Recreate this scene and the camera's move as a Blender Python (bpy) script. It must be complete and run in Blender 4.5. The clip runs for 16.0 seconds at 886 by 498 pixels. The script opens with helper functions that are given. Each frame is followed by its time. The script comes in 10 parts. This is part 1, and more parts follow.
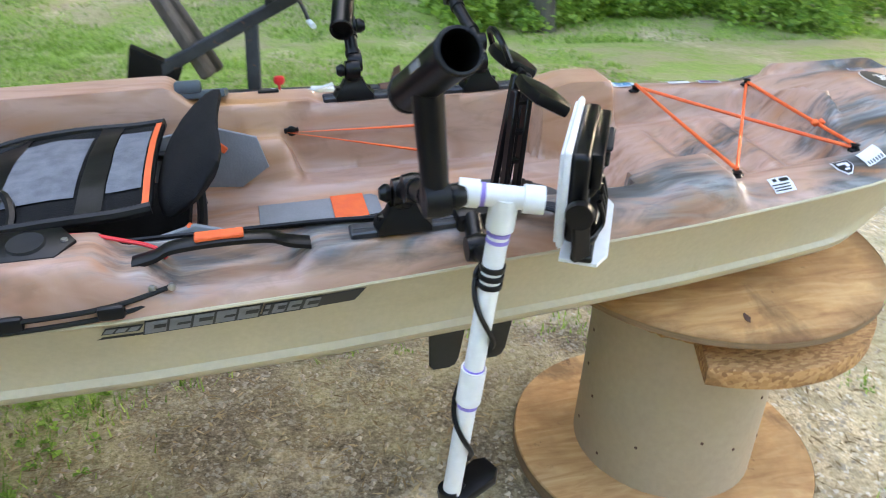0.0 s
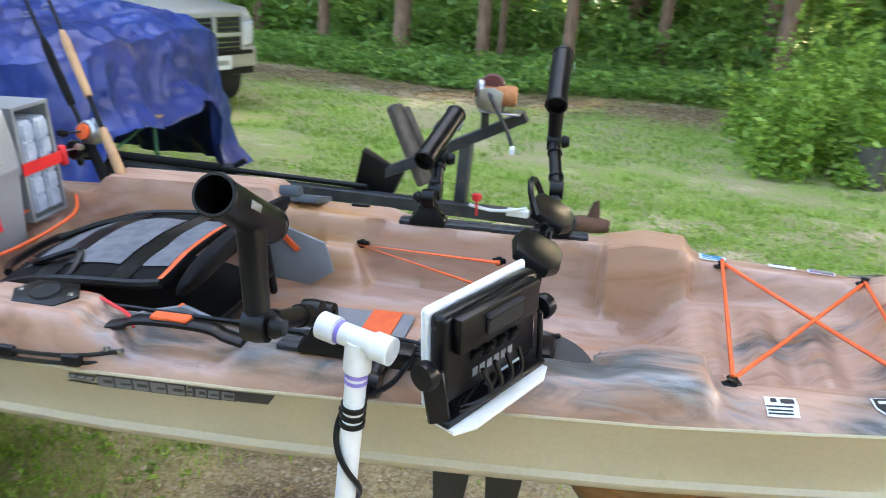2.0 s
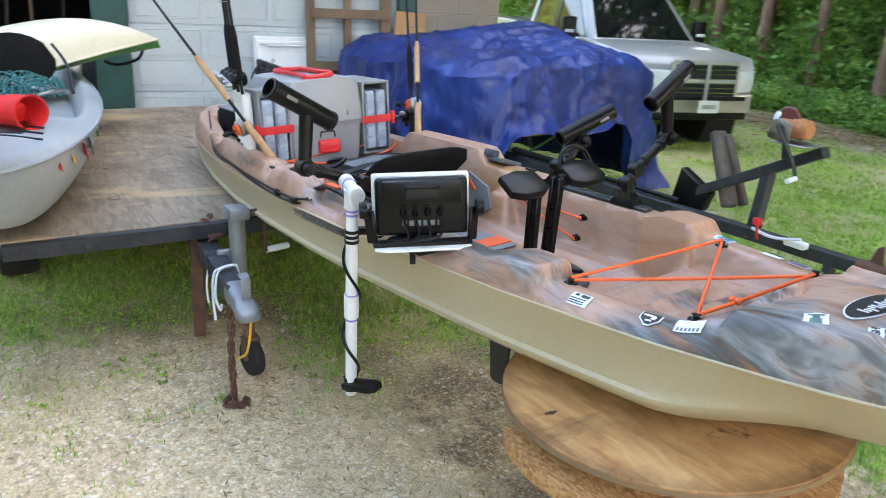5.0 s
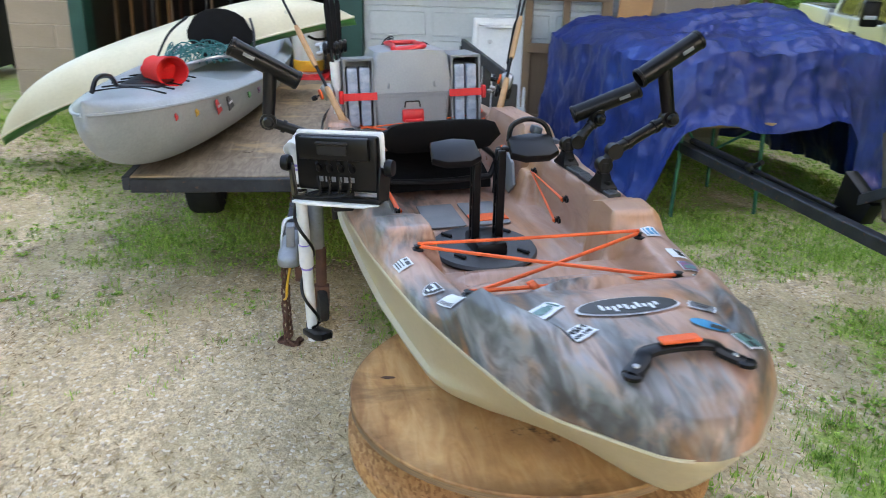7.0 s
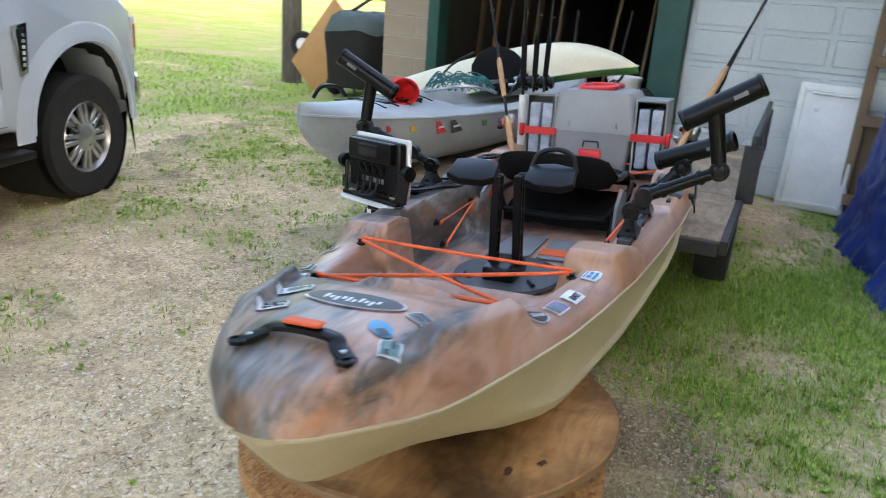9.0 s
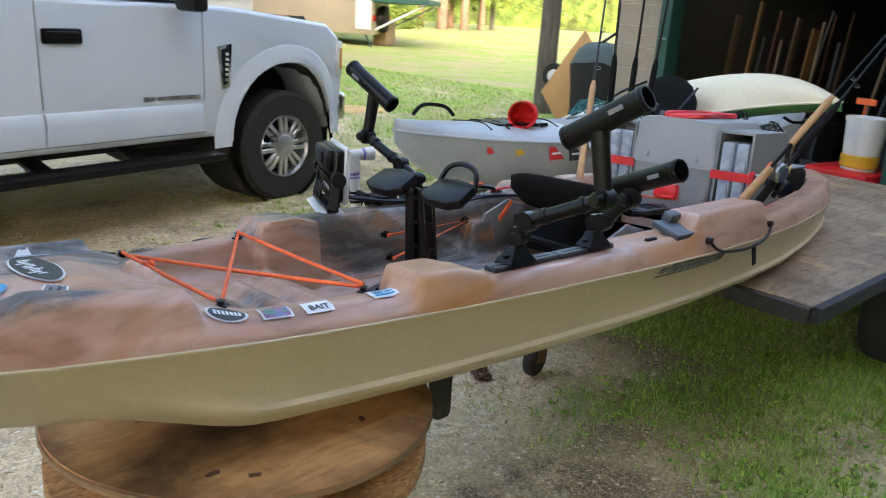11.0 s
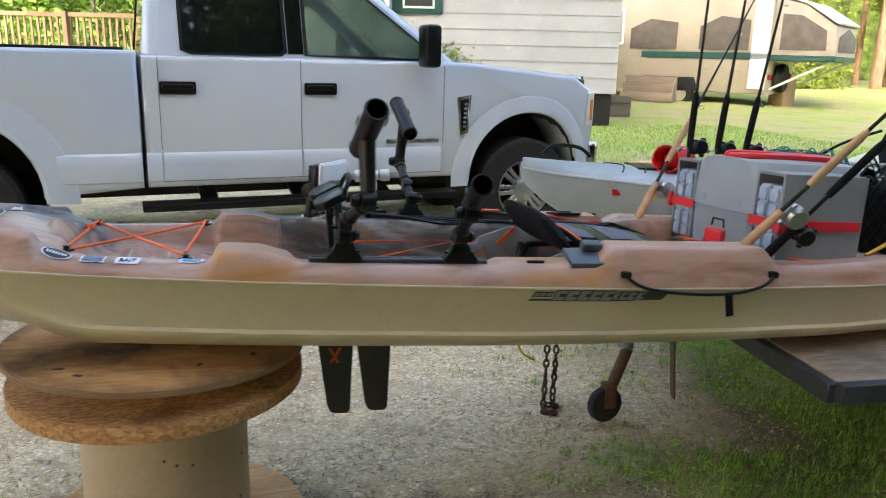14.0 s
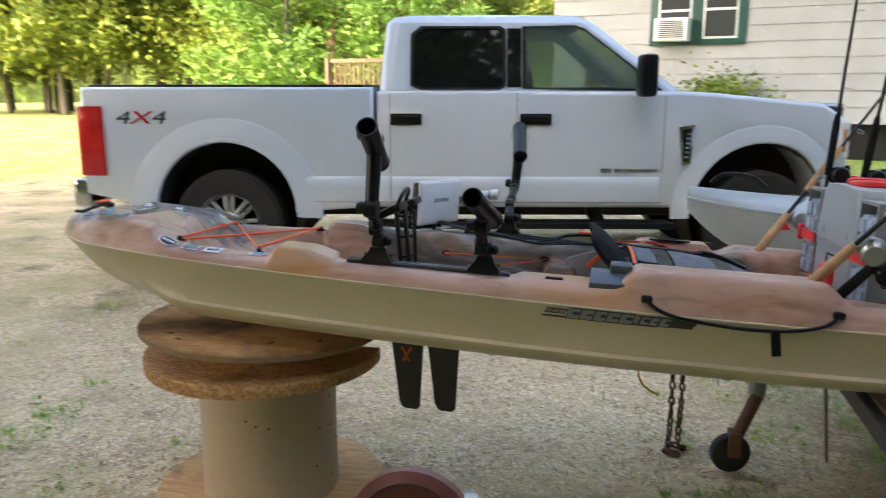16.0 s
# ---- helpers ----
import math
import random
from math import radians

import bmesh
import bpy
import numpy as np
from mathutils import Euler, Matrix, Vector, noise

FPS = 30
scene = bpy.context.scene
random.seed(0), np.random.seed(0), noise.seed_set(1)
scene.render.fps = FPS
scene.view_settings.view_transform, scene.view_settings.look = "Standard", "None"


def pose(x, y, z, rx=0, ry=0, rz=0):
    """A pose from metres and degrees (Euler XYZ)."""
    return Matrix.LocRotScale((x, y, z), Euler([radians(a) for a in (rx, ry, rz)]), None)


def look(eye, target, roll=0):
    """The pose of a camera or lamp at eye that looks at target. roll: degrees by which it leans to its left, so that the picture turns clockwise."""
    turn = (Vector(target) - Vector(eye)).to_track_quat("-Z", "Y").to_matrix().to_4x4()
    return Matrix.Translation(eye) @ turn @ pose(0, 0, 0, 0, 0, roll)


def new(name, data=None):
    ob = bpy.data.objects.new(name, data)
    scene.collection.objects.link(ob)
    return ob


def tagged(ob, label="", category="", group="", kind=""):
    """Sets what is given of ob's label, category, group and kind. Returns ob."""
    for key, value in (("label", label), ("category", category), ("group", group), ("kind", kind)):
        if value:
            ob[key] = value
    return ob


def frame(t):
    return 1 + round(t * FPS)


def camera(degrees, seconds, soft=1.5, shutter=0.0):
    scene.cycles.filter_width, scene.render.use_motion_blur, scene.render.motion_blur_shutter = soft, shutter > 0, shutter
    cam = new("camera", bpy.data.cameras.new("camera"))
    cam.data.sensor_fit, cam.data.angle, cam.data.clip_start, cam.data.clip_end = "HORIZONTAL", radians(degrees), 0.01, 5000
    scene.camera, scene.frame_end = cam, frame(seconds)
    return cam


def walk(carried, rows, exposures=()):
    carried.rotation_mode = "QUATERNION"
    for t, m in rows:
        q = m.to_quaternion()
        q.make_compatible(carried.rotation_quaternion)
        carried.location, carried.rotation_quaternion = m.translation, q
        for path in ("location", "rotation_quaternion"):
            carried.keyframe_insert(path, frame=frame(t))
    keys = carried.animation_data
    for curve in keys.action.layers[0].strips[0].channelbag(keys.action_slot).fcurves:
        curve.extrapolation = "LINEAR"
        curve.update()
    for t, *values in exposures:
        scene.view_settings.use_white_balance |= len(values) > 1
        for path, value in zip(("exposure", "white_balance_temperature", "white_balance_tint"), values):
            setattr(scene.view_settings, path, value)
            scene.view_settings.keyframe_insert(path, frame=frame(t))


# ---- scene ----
cam = camera(60.1, 16.0, 0.95, 0.5)
PATH = [
    (0, (0.200, -1.506, 1.503), (0.666, 0.199, 0.567), 2.9),
    (0.5, (0.398, -1.597, 1.522), (0.641, 0.188, 0.652), 2.1),
    (1, (0.529, -1.561, 1.512), (0.666, 0.259, 0.694), 4.7),
    (1.5, (0.684, -1.491, 1.556), (0.630, 0.358, 0.796), 6.8),
    (2, (0.863, -1.506, 1.591), (0.488, 0.323, 0.875), 4.1),
    (2.5, (1.127, -1.630, 1.606), (0.443, 0.114, 0.905), 2.0),
    (3, (1.327, -1.671, 1.600), (0.418, -0.023, 0.922), 1.3),
    (3.5, (1.582, -1.657, 1.611), (0.520, -0.104, 0.935), 2.8),
    (4, (1.875, -1.656, 1.611), (0.644, -0.234, 0.934), 2.7),
    (4.5, (2.134, -1.651, 1.630), (0.758, -0.365, 0.956), 2.9),
    (5, (2.287, -1.495, 1.597), (0.760, -0.390, 0.929), 3.2),
    (7.5, (2.798, -0.242, 1.565), (0.930, -0.142, 0.856), 1.3),
    (8, (2.848, 0.061, 1.552), (0.977, -0.142, 0.877), 1.1),
    (8.5, (2.825, 0.258, 1.541), (0.986, -0.184, 0.889), 1.6),
    (9, (2.699, 0.477, 1.525), (0.910, -0.154, 0.892), 4.0),
    (11.5, (1.973, 1.544, 1.512), (0.727, 0.091, 0.933), 2.6),
    (12, (1.852, 1.765, 1.521), (0.757, 0.187, 0.965), 2.1),
    (12.5, (1.646, 1.859, 1.491), (0.673, 0.192, 0.964), 2.2),
    (13, (1.423, 1.952, 1.496), (0.636, 0.192, 0.966), 1.5),
    (13.5, (1.205, 2.122, 1.482), (0.621, 0.281, 0.962), 1.6),
    (14, (1.017, 2.225, 1.489), (0.511, 0.353, 1.000), 1.5),
    (14.5, (0.790, 2.258, 1.471), (0.366, 0.359, 1.009), 2.4),
    (15, (0.595, 2.304, 1.478), (0.392, 0.368, 1.019), 1.9),
    (15.5, (0.385, 2.400, 1.468), (0.434, 0.450, 1.025), 1.7),
    (16, (0.221, 2.424, 1.466), (0.538, 0.492, 1.055), 0.0),
]
walk(cam, [(t, look(eye, target, roll)) for t, eye, target, roll in PATH], [(0, 4.14, 7050, 9), (2.5, 4.22, 7050, 9), (4, 4.16, 7050, 9), (5, 4.00, 7050, 9), (7.5, 3.58, 7000, 9), (9, 3.44, 6850, 9), (12, 3.40, 6750, 9), (14.5, 3.32, 6900, 9), (16, 3.22, 6950, 9)])

# ---- world, sun and exposure ----
SUN_FROM = Vector((0.50, 0.80, 0.41)).normalized()
world = bpy.data.worlds.new("sky")
scene.world = world
world.use_nodes = True
_n = world.node_tree.nodes
_sky = _n.new("ShaderNodeTexSky")
_sky.sky_type = "NISHITA"
_sky.sun_disc = False
_sky.sun_elevation = math.asin(SUN_FROM.z)
_sky.sun_rotation = math.atan2(SUN_FROM.x, SUN_FROM.y)
_sky.air_density, _sky.dust_density, _sky.ozone_density = 0.7, 5.0, 0.6
world.node_tree.links.new(_sky.outputs[0], _n["Background"].inputs[0])
_n["Background"].inputs[1].default_value = 0.15
sun = new("sun", bpy.data.lights.new("sun", "SUN"))
sun.data.energy, sun.data.angle, sun.data.color = 0.50, radians(1.5), (1.0, 0.9, 0.74)
sun.matrix_world = look(SUN_FROM * 60, (0, 0, 0))

# ---- material tools ----
def material(name, rough=0.6, metal=0.0, spec=0.5):
    m = bpy.data.materials.new(name)
    m.use_nodes = True
    b = m.node_tree.nodes["Principled BSDF"]
    b.inputs["Roughness"].default_value = rough
    b.inputs["Metallic"].default_value = metal
    b.inputs["Specular IOR Level"].default_value = spec
    return m, m.node_tree, b


def link(nt, a, b):
    nt.links.new(a, b)


def coords(nt, scale=(1, 1, 1), turn=(0, 0, 0), space="Object"):
    tc, mp = nt.nodes.new("ShaderNodeTexCoord"), nt.nodes.new("ShaderNodeMapping")
    mp.inputs["Scale"].default_value = scale
    mp.inputs["Rotation"].default_value = [radians(a) for a in turn]
    link(nt, tc.outputs[space], mp.inputs[0])
    return mp.outputs[0]


def noise_tex(nt, vec, scale, detail=4.0, rough=0.55, twist=0.0):
    n = nt.nodes.new("ShaderNodeTexNoise")
    n.inputs["Scale"].default_value, n.inputs["Detail"].default_value = scale, detail
    n.inputs["Roughness"].default_value, n.inputs["Distortion"].default_value = rough, twist
    link(nt, vec, n.inputs["Vector"])
    return n.outputs[0]


def ramp(nt, fac, stops):
    r = nt.nodes.new("ShaderNodeValToRGB")
    e = r.color_ramp.elements
    while len(e) < len(stops):
        e.new(0.5)
    for k, (p, c) in zip(e, stops):
        k.position, k.color = p, (*c, 1) if len(c) == 3 else c
    link(nt, fac, r.inputs[0])
    return r.outputs[0]


def mix(nt, fac, a, b, mode="MIX"):
    x = nt.nodes.new("ShaderNodeMix")
    x.data_type, x.blend_type = "RGBA", mode
    for sock, v in ((x.inputs[0], fac), (x.inputs[6], a), (x.inputs[7], b)):
        if isinstance(v, (int, float)):
            sock.default_value = v
        elif isinstance(v, tuple):
            sock.default_value = (*v, 1)
        else:
            link(nt, v, sock)
    return x.outputs[2]


def grey(nt, fac, lo, hi, a=0.0, b=1.0):
    r = nt.nodes.new("ShaderNodeMapRange")
    for i, v in zip((1, 2, 3, 4), (lo, hi, a, b)):
        r.inputs[i].default_value = v
    link(nt, fac, r.inputs[0])
    return r.outputs[0]


def bump(nt, b, height, strength=0.3, dist=0.01):
    n = nt.nodes.new("ShaderNodeBump")
    n.inputs["Strength"].default_value, n.inputs["Distance"].default_value = strength, dist
    link(nt, height, n.inputs["Height"])
    link(nt, n.outputs[0], b.inputs["Normal"])


def worn(name, c1, c2, rough=0.6, scale=6.0, grain=80.0, metal=0.0, spec=0.5, relief=0.15, dirt=None, dirt_at=0.62, space="Object", stretch=(1, 1, 1)):
    """Two tones at a large scale, fine grain, relief, and dirt patches."""
    m, nt, b = material(name, rough, metal, spec)
    v = coords(nt, stretch, space=space)
    big, fine = noise_tex(nt, v, scale, 5), noise_tex(nt, v, grain, 3)
    c = ramp(nt, big, [(0.35, c1), (0.65, c2)])
    c = mix(nt, grey(nt, fine, 0.3, 0.7, 0.0, 0.25), c, tuple(x * 0.72 for x in c1))
    if dirt:
        spots = noise_tex(nt, v, scale * 2.7, 6, 0.65)
        c = mix(nt, grey(nt, spots, dirt_at, dirt_at + 0.12), c, dirt)
    link(nt, c, b.inputs["Base Color"])
    link(nt, grey(nt, big, 0.3, 0.7, rough * 0.85, min(1, rough * 1.15)), b.inputs["Roughness"])
    bump(nt, b, fine, relief, 0.004)
    return m


# ---- mesh tools ----
def place(bm, verts, m):
    bmesh.ops.transform(bm, matrix=m, verts=verts)
    return verts


def box(bm, sx, sy, sz, m=None, bevel=0.0, seg=2):
    r = bmesh.ops.create_cube(bm, size=1.0)["verts"]
    bmesh.ops.scale(bm, vec=(sx, sy, sz), verts=r)
    if bevel > 0:
        edges = list({e for v in r for e in v.link_edges})
        r = list({v for f in bmesh.ops.bevel(bm, geom=edges, offset=bevel, segments=seg, affect="EDGES", profile=0.5)["faces"] for v in f.verts} | {v for v in r if v.is_valid})
    return place(bm, r, m or Matrix())


def rings(bm, loops, cap=True, closed=True):
    """Skins loops of points, each with the same count."""
    vs = [[bm.verts.new(p) for p in loop] for loop in loops]
    n = len(vs[0])
    for a, b in zip(vs, vs[1:]):
        for i in range(n if closed else n - 1):
            j = (i + 1) % n
            bm.faces.new((a[i], a[j], b[j], b[i]))
    if cap and closed:
        bm.faces.new(list(reversed(vs[0])))
        bm.faces.new(vs[-1])
    return [v for loop in vs for v in loop]


def circle(r, n, z=0.0, sx=1.0, sy=1.0):
    return [Vector((r * sx * math.cos(2 * math.pi * i / n), r * sy * math.sin(2 * math.pi * i / n), z)) for i in range(n)]


def lathe(bm, profile, n=24, m=None, cap=True):
    """profile: (radius, z) pairs, turned round z."""
    return place(bm, rings(bm, [circle(max(r, 1e-4), n, z) for r, z in profile], cap), m or Matrix())


def cyl(bm, r, h, m=None, n=20, bevel=0.0):
    b = min(bevel, h * 0.4, r * 0.4)
    p = [(r - b, 0), (r, b), (r, h - b), (r - b, h)] if b > 0 else [(r, 0), (r, h)]
    return lathe(bm, p, n, m)


def rod(bm, a, b, r, r2=None, n=10):
    a, b = Vector(a), Vector(b)
    d = b - a
    m = Matrix.Translation(a) @ d.to_track_quat("Z", "Y").to_matrix().to_4x4()
    return lathe(bm, [(r, 0), (r2 if r2 is not None else r, d.length)], n, m)


def pipe(bm, a, b, r, wall, n=20):
    """An open tube with wall thickness."""
    a, b = Vector(a), Vector(b)
    d = b - a
    m = Matrix.Translation(a) @ d.to_track_quat("Z", "Y").to_matrix().to_4x4()
    L = d.length
    loops = [circle(x, n, z) for x, z in ((r - wall, 0.0), (r, 0), (r, L), (r - wall, L), (r - wall, 0.0))]
    return place(bm, rings(bm, loops, False), m)


def bar(bm, a, b, w, h, bevel=0.004, up=(0, 0, 1)):
    """A squared bar from a to b."""
    a, b = Vector(a), Vector(b)
    d = (b - a).normalized()
    s = Vector(up).cross(d)
    s = s.normalized() if s.length > 1e-4 else Vector((1, 0, 0)).cross(d).normalized()
    u = d.cross(s)
    m = Matrix((s, d, u)).transposed().to_4x4()
    m.translation = (a + b) / 2
    return box(bm, w, (b - a).length, h, m, bevel, 1)


def smooth_path(points, steps=6):
    p = [Vector(q) for q in points]
    out = []
    for i in range(len(p) - 1):
        a, b, c, d = p[max(i - 1, 0)], p[i], p[i + 1], p[min(i + 2, len(p) - 1)]
        for k in range(steps):
            t = k / steps
            out.append(0.5 * ((2 * b) + (c - a) * t + (2 * a - 5 * b + 4 * c - d) * t * t + (3 * b - a - 3 * c + d) * t ** 3))
    return out + [p[-1]]


def cord(bm, points, r, n=6, steps=6):
    """A round cable through the points."""
    p = smooth_path(points, steps) if steps > 1 else [Vector(q) for q in points]
    loops, side = [], Vector((0.31, 0.57, 0.76))
    for i, q in enumerate(p):
        d = (p[min(i + 1, len(p) - 1)] - p[max(i - 1, 0)]).normalized()
        side = (side - d * side.dot(d))
        if side.length < 1e-3:
            side = d.orthogonal()
        side.normalize()
        up = d.cross(side)
        loops.append([q + r * (math.cos(2 * math.pi * k / n) * side + math.sin(2 * math.pi * k / n) * up) for k in range(n)])
    return rings(bm, loops)


def slab(bm, outline, thick, m=None, bevel=0.0):
    """A plate from an outline of (x, y), thick along z."""
    lo = [bm.verts.new((x, y, 0)) for x, y in outline]
    f = bm.faces.new(lo)
    f.normal_update()
    if f.normal.z > 0:
        f.normal_flip()
    ex = bmesh.ops.extrude_face_region(bm, geom=[f])["geom"]
    hi = [g for g in ex if isinstance(g, bmesh.types.BMVert)]
    bmesh.ops.translate(bm, vec=(0, 0, thick), verts=hi)
    vs = lo + hi
    if bevel > 0:
        ed = [e for e in {e for v in vs for e in v.link_edges} if abs(e.verts[0].co.z - e.verts[1].co.z) < 1e-6]
        r = bmesh.ops.bevel(bm, geom=ed, offset=bevel, segments=2, affect="EDGES", profile=0.5)
        vs = list({v for v in vs if v.is_valid} | {v for fc in r["faces"] for v in fc.verts})
    return place(bm, vs, m or Matrix())


def grid(bm, nx, ny, fn):
    vs = [[bm.verts.new(fn(i / nx, j / ny)) for j in range(ny + 1)] for i in range(nx + 1)]
    for i in range(nx):
        for j in range(ny):
            bm.faces.new((vs[i][j], vs[i + 1][j], vs[i + 1][j + 1], vs[i][j + 1]))
    return vs


def finish(bm, name, mat, smooth=40):
    bmesh.ops.recalc_face_normals(bm, faces=bm.faces)
    me = bpy.data.meshes.new(name)
    bm.to_mesh(me)
    bm.free()
    for mm in (mat if isinstance(mat, (list, tuple)) else [mat]):
        me.materials.append(mm)
    if smooth:
        for p in me.polygons:
            p.use_smooth = True
        me.set_sharp_from_angle(angle=radians(smooth))
    return me


def part(name, bm, mat, parent, label="", smooth=40):
    ob = new(name, finish(bm, name, mat, smooth))
    if parent is not None:
        ob.parent = parent
    if label:
        tagged(ob, label)
    return ob


def thing(name, label, category, m=None, group="", kind=""):
    ob = new(name)
    ob.empty_display_size = 0.1
    ob.matrix_basis = m or Matrix()
    return tagged(ob, label, category, group, kind)


def solid(name, bm, mat, label, category, m=None, group="", kind="", smooth=40):
    ob = new(name, finish(bm, name, mat, smooth))
    ob.matrix_basis = m or Matrix()
    return tagged(ob, label, category, group, kind)


def ease(a, b, x):
    t = min(1.0, max(0.0, (x - a) / (b - a)))
    return t * t * (3 - 2 * t)


def table(x, rows):
    for (x0, y0), (x1, y1) in zip(rows, rows[1:]):
        if x <= x1:
            t = min(1.0, max(0.0, (x - x0) / (x1 - x0)))
            return y0 + (y1 - y0) * t
    return rows[-1][1]


def soft_table(x, rows):
    for (x0, y0), (x1, y1) in zip(rows, rows[1:]):
        if x <= x1:
            return y0 + (y1 - y0) * ease(x0, x1, x)
    return rows[-1][1]


BM = bmesh.new

# ---- materials ----
def camo_plastic():
    """Moulded plastic in swirled tan, rust and slate."""
    m, nt, b = material("camo_plastic", 0.38)
    v = coords(nt, (1, 1, 1))
    swirl = coords(nt, (0.7, 3.2, 2.2), (0, 0, 14))
    big = noise_tex(nt, coords(nt, (0.6, 1.6, 1.2), (0, 0, -10)), 1.9, 2, 0.5, 0.9)
    streak = noise_tex(nt, swirl, 2.6, 3, 0.5, 1.6)
    grain = noise_tex(nt, coords(nt, (1.2, 9.0, 4.0), (0, 0, 35)), 4.5, 4, 0.6, 1.4)
    fine = noise_tex(nt, v, 160, 2)
    sep = nt.nodes.new("ShaderNodeSeparateXYZ")
    link(nt, v, sep.inputs[0])
    tan = ramp(nt, streak, [(0.28, (0.44, 0.21, 0.105)), (0.40, (0.42, 0.245, 0.165)), (0.52, (0.455, 0.285, 0.215)), (0.64, (0.36, 0.19, 0.12)), (0.74, (0.20, 0.11, 0.07))])
    slate = ramp(nt, streak, [(0.32, (0.36, 0.14, 0.05)), (0.41, (0.14, 0.09, 0.06)), (0.47, (0.075, 0.076, 0.076)), (0.55, (0.15, 0.155, 0.155)), (0.62, (0.26, 0.25, 0.245)), (0.70, (0.36, 0.24, 0.18))])
    # the slate is thickest along the starboard side and on the floor
    side = grey(nt, sep.outputs[1], 0.08, -0.26, -0.22, 0.12)
    low = grey(nt, sep.outputs[2], 0.0, -0.12, 0.0, 0.07)
    a1, a2 = nt.nodes.new("ShaderNodeMath"), nt.nodes.new("ShaderNodeMath")
    link(nt, side, a1.inputs[0])
    link(nt, big, a1.inputs[1])
    link(nt, a1.outputs[0], a2.inputs[0])
    link(nt, low, a2.inputs[1])
    a3 = nt.nodes.new("ShaderNodeMath")
    link(nt, a2.outputs[0], a3.inputs[0])
    link(nt, grey(nt, sep.outputs[0], -0.25, 0.55, -0.13, 0.0), a3.inputs[1])
    a2 = nt.nodes.new("ShaderNodeMath")
    link(nt, a3.outputs[0], a2.inputs[0])
    link(nt, grey(nt, sep.outputs[0], 1.45, 1.9, 0.0, 0.21), a2.inputs[1])
    slate = mix(nt, grey(nt, grain, 0.44, 0.62, 0.0, 0.65), slate, (0.05, 0.037, 0.03))
    tan = mix(nt, grey(nt, grain, 0.50, 0.70, 0.0, 0.35), tan, (0.16, 0.085, 0.055))
    rag = nt.nodes.new("ShaderNodeMath")
    link(nt, a2.outputs[0], rag.inputs[0])
    link(nt, grey(nt, noise_tex(nt, coords(nt, (1.0, 3.2, 2.4), (0, 0, 28)), 7, 4, 0.6, 1.2), 0.3, 0.7, -0.06, 0.06), rag.inputs[1])
    ochre = grey(nt, noise_tex(nt, coords(nt, (1.0, 2.2, 1.6), (0, 0, -35)), 3.4, 3, 0.55, 1.3), 0.56, 0.66, 0.0, 0.32)
    c = mix(nt, grey(nt, rag.outputs[0], 0.52, 0.63), tan, mix(nt, ochre, slate, (0.40, 0.185, 0.055)))
    # ochre swirls round the moulded blocks of the side walls
    near = nt.nodes.new("ShaderNodeMath")
    near.operation = "MULTIPLY"
    link(nt, grey(nt, sep.outputs[0], 0.86, 0.92), near.inputs[0])
    link(nt, grey(nt, sep.outputs[0], 1.14, 1.08), near.inputs[1])
    pillar = nt.nodes.new("ShaderNodeMath")
    pillar.operation = "MULTIPLY"
    link(nt, grey(nt, sep.outputs[0], 0.02, 0.10), pillar.inputs[0])
    link(nt, grey(nt, sep.outputs[0], 0.34, 0.26), pillar.inputs[1])
    both = nt.nodes.new("ShaderNodeMath")
    both.operation = "MAXIMUM"
    link(nt, near.outputs[0], both.inputs[0])
    link(nt, pillar.outputs[0], both.inputs[1])
    out = nt.nodes.new("ShaderNodeMath")
    out.operation = "MULTIPLY"
    link(nt, both.outputs[0], out.inputs[0])
    link(nt, grey(nt, streak, 0.40, 0.54, 0.15, 0.75), out.inputs[1])
    port = nt.nodes.new("ShaderNodeMath")
    port.operation = "MULTIPLY"
    link(nt, out.outputs[0], port.inputs[0])
    link(nt, grey(nt, sep.outputs[1], 0.18, 0.26), port.inputs[1])
    c = mix(nt, port.outputs[0], c, (0.42, 0.20, 0.065))
    c = mix(nt, grey(nt, grain, 0.40, 0.26, 0.0, 0.25), c, (0.52, 0.36, 0.26))
    link(nt, c, b.inputs["Base Color"])
    link(nt, grey(nt, big, 0.3, 0.7, 0.27, 0.42), b.inputs["Roughness"])
    bump(nt, b, fine, 0.08, 0.002)
    return m


